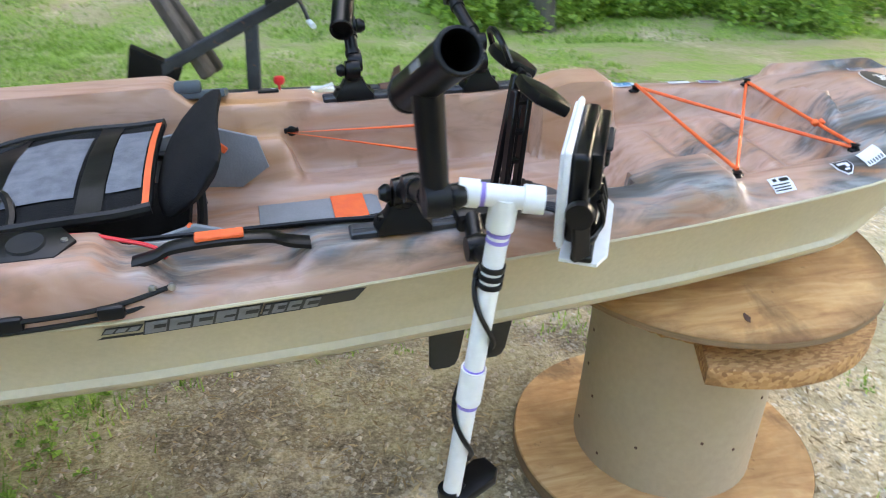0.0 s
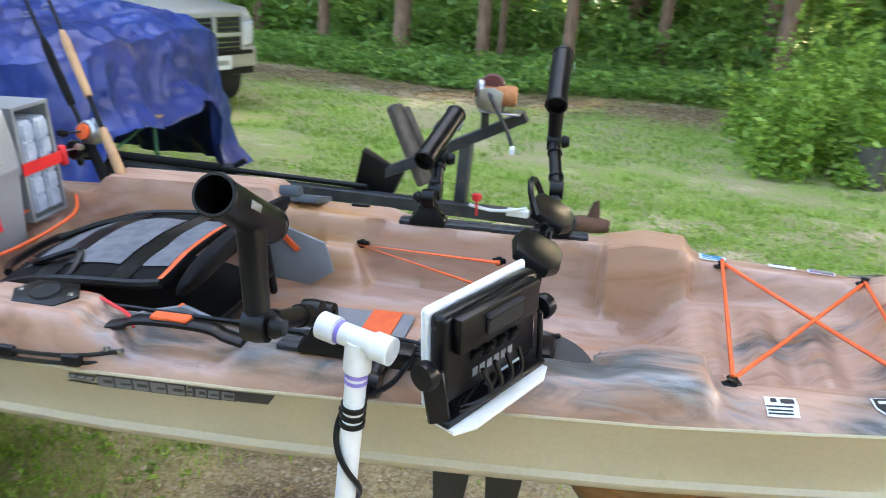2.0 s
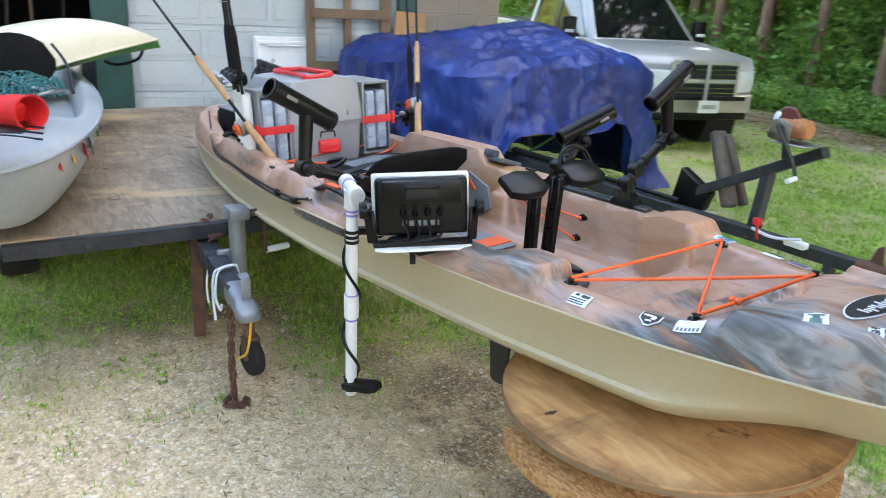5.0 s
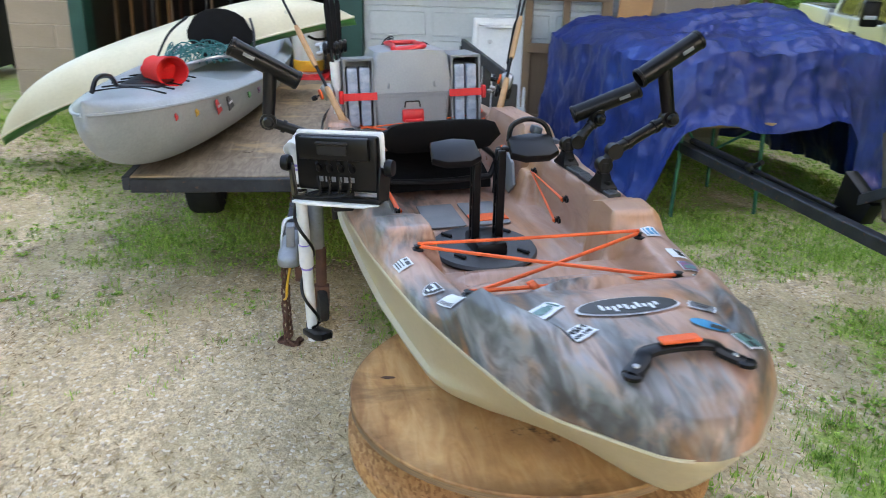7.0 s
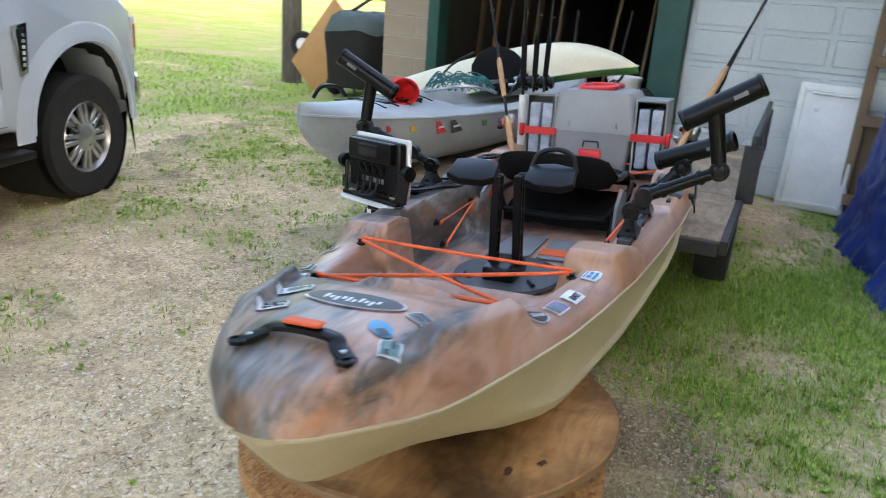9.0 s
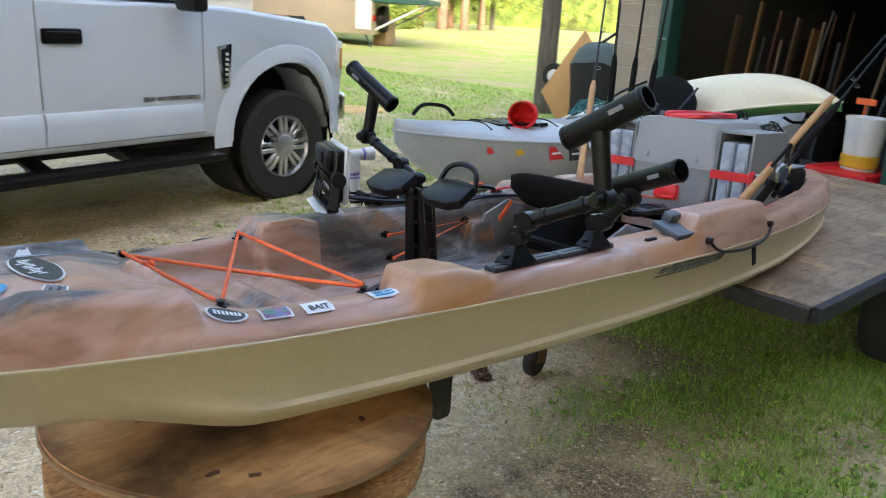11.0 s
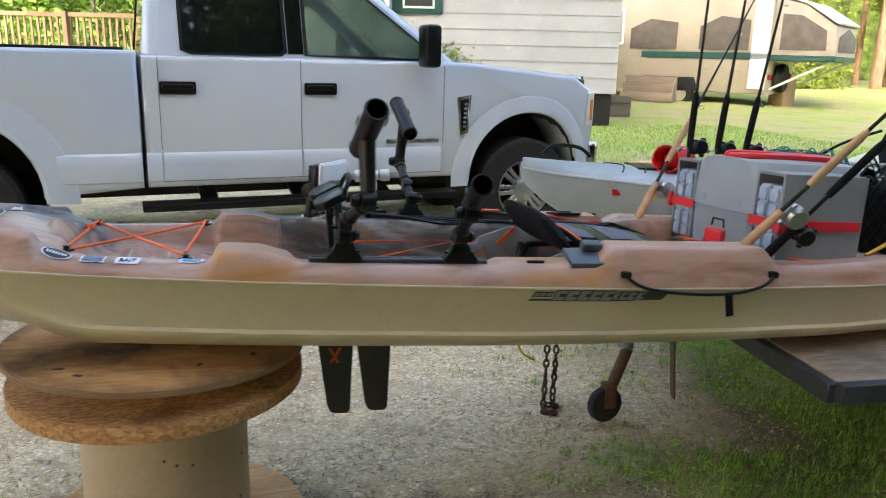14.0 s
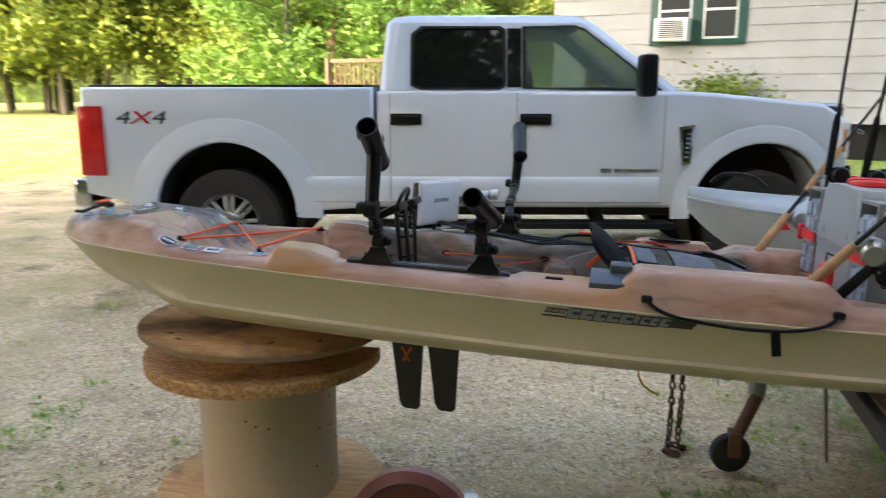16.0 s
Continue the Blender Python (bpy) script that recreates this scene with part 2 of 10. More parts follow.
def ground_mat():
    """Packed gravel drive, thin mown turf, dark leaf mould that also paints trailer and kayak shadow."""
    m, nt, b = material("dirt_and_grass", 0.95, 0, 0.15)
    v = coords(nt, space="Object")
    mid, fine, grit = noise_tex(nt, v, 1.7, 6, 0.62), noise_tex(nt, v, 13, 6, 0.72), noise_tex(nt, v, 70, 4, 0.75)
    st = nt.nodes.new("ShaderNodeTexVoronoi")
    st.inputs["Scale"].default_value = 85
    link(nt, v, st.inputs["Vector"])
    sep = nt.nodes.new("ShaderNodeSeparateColor")
    link(nt, st.outputs["Color"], sep.inputs[0])
    gravel = ramp(nt, sep.outputs[0], [(0.0, (0.33, 0.245, 0.14)), (0.45, (0.63, 0.49, 0.30)), (0.8, (0.79, 0.64, 0.42)), (1.0, (0.87, 0.77, 0.57))])
    dust = ramp(nt, grit, [(0.30, (0.34, 0.25, 0.135)), (0.5, (0.73, 0.575, 0.355)), (0.7, (0.88, 0.74, 0.50))])
    sand = mix(nt, grey(nt, fine, 0.42, 0.62, 0.08, 0.7), dust, gravel)
    sand = mix(nt, grey(nt, noise_tex(nt, v, 24, 6, 0.8), 0.49, 0.62, 0.0, 0.72), sand, (0.27, 0.21, 0.135))
    sand = mix(nt, grey(nt, noise_tex(nt, v, 4.5, 7, 0.78), 0.52, 0.66, 0.0, 0.6), sand, ramp(nt, grit, [(0.3, (0.16, 0.115, 0.07)), (0.7, (0.46, 0.37, 0.25))]))
    sand = mix(nt, grey(nt, noise_tex(nt, coords(nt, (1, 1.7, 1), (0, 0, -15)), 1.9, 8, 0.72), 0.50, 0.64, 0.0, 0.55), sand, ramp(nt, grit, [(0.3, (0.15, 0.105, 0.06)), (0.7, (0.50, 0.39, 0.25))]))
    sand = mix(nt, grey(nt, sep.outputs[2], 0.90, 0.96, 0.0, 0.8), sand, (0.82, 0.75, 0.63))
    duff = ramp(nt, grit, [(0.30, (0.07, 0.052, 0.033)), (0.5, (0.20, 0.155, 0.10)), (0.7, (0.42, 0.35, 0.24))])
    duff = mix(nt, grey(nt, sep.outputs[1], 0.80, 0.92, 0.0, 0.7), duff, (0.42, 0.375, 0.30))
    tr = nt.nodes.new("ShaderNodeAttribute")
    tr.attribute_name = "mould_and_shade"
    ta = nt.nodes.new("ShaderNodeMath")
    ta.operation = "MULTIPLY_ADD"
    link(nt, tr.outputs["Fac"], ta.inputs[0])
    ta.inputs[1].default_value = 0.12
    link(nt, mid, ta.inputs[2])
    ragged = nt.nodes.new("ShaderNodeMath")
    ragged.operation = "MULTIPLY_ADD"
    link(nt, fine, ragged.inputs[0])
    ragged.inputs[1].default_value = 0.22
    link(nt, ta.outputs[0], ragged.inputs[2])
    soil = mix(nt, grey(nt, ragged.outputs[0], 0.62, 0.76), sand, duff)
    # thin moss and trampled dead grass in broad ragged patches
    patch = noise_tex(nt, coords(nt, (1, 1.5, 1), (0, 0, 25)), 1.1, 7, 0.7)
    moss = ramp(nt, noise_tex(nt, v, 48, 5, 0.8), [(0.3, (0.17, 0.14, 0.065)), (0.5, (0.44, 0.37, 0.20)), (0.7, (0.70, 0.60, 0.39))])
    bare = nt.nodes.new("ShaderNodeMath")
    bare.operation = "MULTIPLY"
    link(nt, grey(nt, patch, 0.44, 0.58, 0.0, 0.85), bare.inputs[0])
    link(nt, grey(nt, tr.outputs["Fac"], -1.1, -0.1, 0.3, 1.0), bare.inputs[1])
    soil = mix(nt, bare.outputs[0], soil, moss)
    turf = ramp(nt, noise_tex(nt, v, 38, 5, 0.8), [(0.3, (0.08, 0.15, 0.02)), (0.5, (0.24, 0.36, 0.055)), (0.7, (0.44, 0.52, 0.12))])
    dry = ramp(nt, grit, [(0.3, (0.21, 0.165, 0.085)), (0.7, (0.58, 0.48, 0.29))])
    turf = mix(nt, grey(nt, noise_tex(nt, v, 1.1, 7, 0.75), 0.42, 0.58, 0.05, 0.85), turf, dry)
    att = nt.nodes.new("ShaderNodeAttribute")
    att.attribute_name = "lawn"
    a = nt.nodes.new("ShaderNodeMath")
    a.operation = "MULTIPLY_ADD"
    link(nt, fine, a.inputs[0])
    a.inputs[1].default_value = 0.75
    link(nt, att.outputs["Fac"], a.inputs[2])
    c = mix(nt, grey(nt, a.outputs[0], 0.74, 0.98, 0.0, 0.9), soil, turf)
    link(nt, c, b.inputs["Base Color"])
    add = nt.nodes.new("ShaderNodeMath")
    link(nt, grit, add.inputs[0])
    link(nt, grey(nt, st.outputs["Distance"], 0.0, 0.6, 0.35, 0.0), add.inputs[1])
    bump(nt, b, add.outputs[0], 0.55, 0.016)
    return m


def plywood_mat(name, c1, c2, c3, worn_tone=(0.07, 0.045, 0.028), worn_scale=1.9, worn_turn=35, stained=False):
    m, nt, b = material(name, 0.7, 0, 0.3)
    v = coords(nt, (1.0, 5.0, 1.0), (0, 0, 20))
    flat = coords(nt)
    g, k, st = noise_tex(nt, v, 5.0, 6, 0.6, 1.5), noise_tex(nt, flat, 3.0, 5, 0.6), noise_tex(nt, flat, 7, 6, 0.7)
    c = ramp(nt, g, [(0.3, c1), (0.5, c2), (0.7, c3)])
    c = mix(nt, grey(nt, k, 0.50, 0.66, 0, 0.55), c, tuple(x * 0.55 for x in c1))
    c = mix(nt, grey(nt, st, 0.64, 0.70, 0, 0.85), c, (0.06, 0.032, 0.016))
    worn_at = noise_tex(nt, coords(nt, (2.2, 1.0, 1.0), (0, 0, worn_turn)), worn_scale, 6, 0.62, 0.6)
    c = mix(nt, grey(nt, worn_at, 0.56, 0.64, 0, 0.65), c, worn_tone)
    if stained:
        # a ragged dark water stain runs across one half of the board
        sep = nt.nodes.new("ShaderNodeSeparateXYZ")
        link(nt, coords(nt, (1, 1, 1), (0, 0, -22)), sep.inputs[0])

        def calc(op, a, b2):
            n = nt.nodes.new("ShaderNodeMath")
            n.operation = op
            for q, w in zip(n.inputs, (a, b2)):
                if isinstance(w, (int, float)):
                    q.default_value = w
                else:
                    link(nt, w, q)
            return n.outputs[0]
        off = calc("ABSOLUTE", calc("SUBTRACT", calc("SUBTRACT", sep.outputs[1], 0.06), calc("MULTIPLY", calc("SUBTRACT", k, 0.5), 0.30)), 0)
        band = calc("MULTIPLY", grey(nt, off, 0.13, 0.03, 0, 1), grey(nt, sep.outputs[0], -0.10, 0.06, 0, 1))
        c = mix(nt, calc("MULTIPLY", band, grey(nt, st, 0.25, 0.6, 0.45, 0.95)), c, (0.045, 0.026, 0.014))
        # and a ragged dark ring along the edge where rain stood
        rim = nt.nodes.new("ShaderNodeVectorMath")
        rim.operation = "LENGTH"
        link(nt, coords(nt, (1, 1, 0)), rim.inputs[0])
        edge = calc("ADD", rim.outputs["Value"], calc("MULTIPLY", calc("SUBTRACT", st, 0.5), 0.16))
        c = mix(nt, grey(nt, edge, 0.36, 0.43, 0, 0.7), c, (0.16, 0.075, 0.03))
    link(nt, c, b.inputs["Base Color"])
    bump(nt, b, g, 0.25, 0.004)
    return m


def flake_mat():
    """Chipboard: pressed flakes in several browns."""
    m, nt, b = material("flaky_chipboard", 0.8, 0, 0.3)
    vo = nt.nodes.new("ShaderNodeTexVoronoi")
    vo.inputs["Scale"].default_value = 75
    link(nt, coords(nt, (1.0, 2.4, 1.6), (0, 0, 30)), vo.inputs["Vector"])
    sep = nt.nodes.new("ShaderNodeSeparateColor")
    link(nt, vo.outputs["Color"], sep.inputs[0])
    c = ramp(nt, sep.outputs[0], [(0.0, (0.27, 0.13, 0.05)), (0.5, (0.42, 0.215, 0.08)), (1.0, (0.54, 0.31, 0.13))])
    c = mix(nt, grey(nt, noise_tex(nt, coords(nt), 5, 5, 0.65), 0.52, 0.68, 0, 0.7), c, (0.10, 0.055, 0.025))
    link(nt, c, b.inputs["Base Color"])
    bump(nt, b, sep.outputs[0], 0.5, 0.004)
    return m


def tarp_mat():
    m, nt, b = material("blue_tarp", 0.40, 0, 0.40)
    v = coords(nt)
    big, fold = noise_tex(nt, v, 2.2, 4, 0.6), noise_tex(nt, coords(nt, (1, 1, 0.6)), 6, 7, 0.62, 0.8)
    weave = noise_tex(nt, v, 120, 2)
    c = ramp(nt, big, [(0.3, (0.008, 0.018, 0.10)), (0.55, (0.013, 0.034, 0.19)), (0.8, (0.03, 0.075, 0.30))])
    c = mix(nt, grey(nt, fold, 0.60, 0.74, 0, 0.30), c, (0.07, 0.125, 0.38))
    link(nt, c, b.inputs["Base Color"])
    # crumpled sheet: broad facets with finer creases between them
    warp = nt.nodes.new("ShaderNodeMixRGB")
    warp.blend_type = "ADD"
    warp.inputs[0].default_value = 0.22
    link(nt, coords(nt, (1, 1, 0.35)), warp.inputs[1])
    wob = nt.nodes.new("ShaderNodeTexNoise")
    wob.inputs["Scale"].default_value = 3.0
    link(nt, v, wob.inputs["Vector"])
    link(nt, wob.outputs["Color"], warp.inputs[2])
    total = None
    for sc, w in ((1.7, 0.9), (5.5, 0.45), (16.0, 0.14)):
        vo = nt.nodes.new("ShaderNodeTexVoronoi")
        vo.inputs["Scale"].default_value = sc
        link(nt, warp.outputs[0], vo.inputs["Vector"])
        g = grey(nt, vo.outputs["Distance"], 0.0, 1.0, 0.0, w)
        if total is None:
            total = g
        else:
            add = nt.nodes.new("ShaderNodeMath")
            link(nt, total, add.inputs[0])
            link(nt, g, add.inputs[1])
            total = add.outputs[0]
    bump(nt, b, total, 1.0, 0.05)
    return m


def leaf_mat(name, dark, light, rnd=0.5):
    m, nt, b = material(name, 0.55, 0, 0.4)
    geo = nt.nodes.new("ShaderNodeNewGeometry")
    c = ramp(nt, geo.outputs["Random Per Island"], [(0.0, dark), (0.6, tuple((a + q) / 2 for a, q in zip(dark, light))), (1.0, light)])
    link(nt, c, b.inputs["Base Color"])
    tr = nt.nodes.new("ShaderNodeBsdfTranslucent")
    link(nt, mix(nt, 1.0, c, (1.0, 1.0, 0.55), "MULTIPLY"), tr.inputs[0])
    ms = nt.nodes.new("ShaderNodeMixShader")
    ms.inputs[0].default_value = 0.4
    link(nt, b.outputs[0], ms.inputs[1])
    link(nt, tr.outputs[0], ms.inputs[2])
    link(nt, ms.outputs[0], nt.nodes["Material Output"].inputs[0])
    return m


def bark_mat(name, c1, c2):
    m, nt, b = material(name, 0.9, 0, 0.2)
    v = coords(nt, (9, 9, 1.2))
    n = noise_tex(nt, v, 2.2, 6, 0.65)
    link(nt, ramp(nt, n, [(0.3, c1), (0.7, c2)]), b.inputs["Base Color"])
    bump(nt, b, n, 0.8, 0.04)
    return m


def car_paint(name, c, rough=0.22, dirt=(0.3, 0.28, 0.24), metal=0.0):
    m, nt, b = material(name, rough, metal)
    v = coords(nt)
    n = noise_tex(nt, v, 2.5, 5, 0.6)
    sep = nt.nodes.new("ShaderNodeSeparateXYZ")
    link(nt, v, sep.inputs[0])
    c2 = mix(nt, grey(nt, n, 0.45, 0.75, 0, 0.025), c, dirt)
    link(nt, c2, b.inputs["Base Color"])
    b.inputs["Coat Weight"].default_value = 0.6
    b.inputs["Coat Roughness"].default_value = 0.06
    link(nt, grey(nt, n, 0.3, 0.7, rough, rough + 0.05), b.inputs["Roughness"])
    return m


def glass_mat(name, tint=(0.02, 0.025, 0.028), rough=0.03, clear=0.0):
    m, nt, b = material(name, rough)
    b.inputs["Base Color"].default_value = (*tint, 1)
    b.inputs["Transmission Weight"].default_value = clear
    b.inputs["IOR"].default_value = 1.45
    return m


M_CAMO = camo_plastic()
M_HULL = worn("tan_hull_plastic", (0.44, 0.37, 0.235), (0.50, 0.425, 0.28), 0.42, 1.5, 90, relief=0.05, dirt=(0.30, 0.24, 0.15), dirt_at=0.70)
M_GROUND = ground_mat()
M_PLY = plywood_mat("spool_plywood", (0.42, 0.215, 0.085), (0.55, 0.315, 0.135), (0.64, 0.41, 0.20), (0.14, 0.075, 0.035), 1.5)
M_PLYTOP = plywood_mat("stained_plywood", (0.42, 0.205, 0.075), (0.57, 0.315, 0.125), (0.66, 0.41, 0.19), (0.14, 0.075, 0.035), 1.5, stained=True)
M_OSB = flake_mat()
M_PLYEDGE = worn("plywood_edge", (0.19, 0.115, 0.055), (0.31, 0.195, 0.10), 0.85, 14, 120, stretch=(1, 1, 30), dirt=(0.08, 0.05, 0.03))
M_DRUM = worn("cardboard_drum", (0.40, 0.31, 0.20), (0.45, 0.355, 0.235), 0.6, 2.0, 60, relief=0.1, dirt=(0.22, 0.16, 0.10), dirt_at=0.72)
M_DECKWOOD = plywood_mat("weathered_deck", (0.19, 0.145, 0.10), (0.27, 0.21, 0.15), (0.36, 0.29, 0.21), (0.52, 0.37, 0.20), 1.6, 0)
M_BLACK = worn("black_plastic", (0.0035, 0.0035, 0.004), (0.007, 0.007, 0.0075), 0.34, 8, 120, spec=0.24, relief=0.05)
M_RUBBER = worn("tyre_rubber", (0.009, 0.009, 0.009), (0.018, 0.0175, 0.017), 0.85, 9, 60, relief=0.3)
M_FOAM = worn("black_fabric", (0.005, 0.005, 0.0055), (0.010, 0.010, 0.0105), 0.95, 20, 300, spec=0.2, relief=0.5)
M_GREYCLOTH = worn("grey_mesh_fabric", (0.12, 0.125, 0.14), (0.19, 0.195, 0.21), 0.9, 30, 300, spec=0.2, relief=0.5)
M_ORANGE = worn("orange_cord", (0.75, 0.10, 0.02), (0.85, 0.15, 0.035), 0.6, 40, 300)
M_GREYPAD = worn("grey_pad", (0.17, 0.175, 0.185), (0.23, 0.235, 0.245), 0.75, 8, 200, relief=0.3)
M_WHITEPVC = worn("white_pvc", (0.72, 0.72, 0.70), (0.8, 0.8, 0.78), 0.35, 6, 60, relief=0.03, dirt=(0.5, 0.48, 0.43), dirt_at=0.68)
M_WHITE = worn("white_plastic", (0.68, 0.69, 0.69), (0.78, 0.78, 0.78), 0.4, 5, 60, relief=0.03)
M_PURPLE = worn("purple_primer", (0.22, 0.16, 0.55), (0.35, 0.28, 0.65), 0.5, 20, 90)
M_STEEL = worn("steel", (0.35, 0.35, 0.35), (0.5, 0.5, 0.5), 0.35, 12, 80, metal=1.0)
M_GALV = worn("galvanised_steel", (0.24, 0.25, 0.26), (0.36, 0.37, 0.38), 0.55, 10, 60, metal=0.7, dirt=(0.16, 0.09, 0.05), dirt_at=0.66)
M_DARKSTEEL = worn("painted_dark_steel", (0.022, 0.025, 0.03), (0.05, 0.054, 0.06), 0.55, 10, 60, metal=0.3, dirt=(0.16, 0.07, 0.035), dirt_at=0.6)
M_RUST = worn("rusty_steel", (0.075, 0.036, 0.024), (0.15, 0.07, 0.043), 0.85, 14, 90, relief=0.5)
M_BLOCK = worn("painted_block", (0.29, 0.235, 0.18), (0.34, 0.28, 0.22), 0.9, 3, 60, relief=0.4, dirt=(0.30, 0.24, 0.18))
M_MORTAR = worn("mortar", (0.40, 0.33, 0.26), (0.46, 0.38, 0.31), 0.95, 8, 60)
M_GREENTRIM = worn("dark_green_paint", (0.012, 0.06, 0.05), (0.02, 0.085, 0.07), 0.5, 4, 50, dirt=(0.05, 0.09, 0.075))
M_DOORWHITE = worn("white_door_paint", (0.49, 0.53, 0.545), (0.56, 0.60, 0.61), 0.45, 1.8, 40, relief=0.05, dirt=(0.42, 0.44, 0.44), dirt_at=0.66)
M_SIDING = worn("white_siding", (0.33, 0.34, 0.345), (0.40, 0.41, 0.415), 0.6, 1.2, 40, relief=0.05, dirt=(0.50, 0.49, 0.45), dirt_at=0.62)
M_WOOD = worn("old_timber", (0.17, 0.11, 0.065), (0.27, 0.18, 0.11), 0.85, 3, 60, stretch=(1, 1, 0.12), relief=0.4)
M_WOODFRESH = worn("fresh_plywood", (0.42, 0.22, 0.09), (0.50, 0.28, 0.12), 0.75, 3, 60)
M_CORK = worn("cork_grip", (0.42, 0.24, 0.12), (0.52, 0.32, 0.17), 0.85, 30, 160, relief=0.4)
M_TARP = tarp_mat()
M_CRATE = worn("grey_crate_plastic", (0.22, 0.23, 0.245), (0.285, 0.295, 0.31), 0.45, 4, 120, relief=0.08)
M_CRATELID = worn("pale_grey_plastic", (0.29, 0.305, 0.32), (0.35, 0.365, 0.38), 0.42, 4, 120, relief=0.06)
M_RED = worn("red_plastic", (0.62, 0.015, 0.02), (0.72, 0.025, 0.03), 0.38, 8, 120, relief=0.05)
M_TRAYCLEAR = worn("clear_tackle_tray", (0.30, 0.36, 0.45), (0.46, 0.51, 0.60), 0.2, 26, 60, relief=0.05)
M_TRUCKWHITE = car_paint("white_car_paint", (0.53, 0.59, 0.67))
M_TRUCKTAN = car_paint("pewter_car_paint", (0.40, 0.39, 0.35), 0.3, metal=0.2)
M_TINT = glass_mat("dark_tinted_glass", (0.006, 0.007, 0.008))
M_CLEAR = glass_mat("green_tinted_glass", (0.40, 0.50, 0.44), 0.02, 0.9)
M_WINDOW = glass_mat("window_glass", (0.05, 0.055, 0.055), 0.05)
M_CHROME = worn("chrome", (0.55, 0.55, 0.56), (0.7, 0.7, 0.7), 0.14, 10, 60, metal=1.0, relief=0.02)
M_ALLOY = worn("alloy_wheel", (0.42, 0.42, 0.43), (0.52, 0.52, 0.53), 0.3, 8, 60, metal=0.85)
M_TAILRED = worn("red_lens", (0.42, 0.01, 0.012), (0.55, 0.02, 0.02), 0.15, 8, 60, relief=0.02)
M_AMBER = worn("amber_lens", (0.55, 0.20, 0.06), (0.62, 0.26, 0.09), 0.2, 8, 60, relief=0.02)
M_LAMP = worn("headlamp_lens", (0.62, 0.65, 0.66), (0.75, 0.77, 0.78), 0.12, 8, 60, relief=0.02)
M_TRACK = worn("dark_anodised", (0.045, 0.047, 0.052), (0.08, 0.082, 0.088), 0.45, 10, 90, metal=0.6)
M_YAK2 = worn("grey_white_hull", (0.26, 0.295, 0.315), (0.41, 0.45, 0.47), 0.4, 1.6, 80, relief=0.05, dirt=(0.30, 0.34, 0.37), dirt_at=0.62)
M_CREAM = worn("cream_hull", (0.62, 0.58, 0.42), (0.70, 0.66, 0.50), 0.45, 1.5, 60, relief=0.05)
M_GREENHULL = worn("green_deck_plastic", (0.03, 0.16, 0.035), (0.07, 0.24, 0.06), 0.45, 5, 60, relief=0.05)
# near-black: truly dark parts, and the garage's inner shade put into colour
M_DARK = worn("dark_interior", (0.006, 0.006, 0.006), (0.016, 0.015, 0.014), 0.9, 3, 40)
M_NET = worn("teal_net", (0.01, 0.10, 0.10), (0.02, 0.16, 0.15), 0.6, 30, 60)
M_YELLOW = worn("yellow_plastic", (0.65, 0.36, 0.02), (0.75, 0.45, 0.04), 0.5, 10, 60)
M_BARK = bark_mat("pine_bark", (0.13, 0.078, 0.052), (0.36, 0.22, 0.15))
M_BARK2 = bark_mat("grey_bark", (0.06, 0.055, 0.045), (0.15, 0.135, 0.11))
M_LEAF = leaf_mat("leaf_green", (0.05, 0.105, 0.016), (0.19, 0.29, 0.05))
M_LEAFPALE = leaf_mat("leaf_sunny", (0.09, 0.15, 0.022), (0.32, 0.37, 0.07))
M_FERN = leaf_mat("undergrowth_green", (0.08, 0.18, 0.03), (0.30, 0.47, 0.11))
M_GRASS = leaf_mat("grass_blades", (0.115, 0.245, 0.03), (0.48, 0.66, 0.15))
M_STRAW = leaf_mat("dry_litter", (0.20, 0.135, 0.075), (0.52, 0.39, 0.25))
M_STONE = worn("pebble", (0.37, 0.29, 0.20), (0.66, 0.55, 0.40), 0.9, 20, 60)
M_INK = worn("black_decal", (0.012, 0.012, 0.012), (0.02, 0.02, 0.02), 0.4, 10, 60, relief=0.02)
M_DECALWHITE = worn("white_vinyl", (0.70, 0.72, 0.74), (0.78, 0.79, 0.80), 0.4, 20, 60, relief=0.02)
M_DECALBLUE = worn("blue_vinyl", (0.02, 0.22, 0.42), (0.04, 0.30, 0.52), 0.35, 20, 60, relief=0.02)
M_DECALTEAL = worn("teal_print", (0.03, 0.10, 0.09), (0.16, 0.30, 0.27), 0.35, 60, 60, relief=0.02)
M_DECALPINK = worn("pink_print", (0.35, 0.06, 0.12), (0.12, 0.20, 0.42), 0.35, 50, 60, relief=0.02)

# ---- ground ----
def lie(x, y):
    """Height of the ground: level by the boat, a little higher by the pickup, the garage and the wood."""
    z = 0.08 * ease(-1.9, -3.0, y) + 0.10 * ease(-1.5, -3.8, x) * ease(3.2, 0.5, y) + 0.35 * ease(-9, -24, y) - 0.30 * ease(2.2, 6.5, y) - 0.15 * ease(7, 14, y)
    return z + 0.02 * noise.noise((x * 0.5, y * 0.5, 0)) * ease(2.0, 3.5, math.hypot(x, y)) + 0.006 * noise.noise((x * 2.2, y * 2.2, 3))


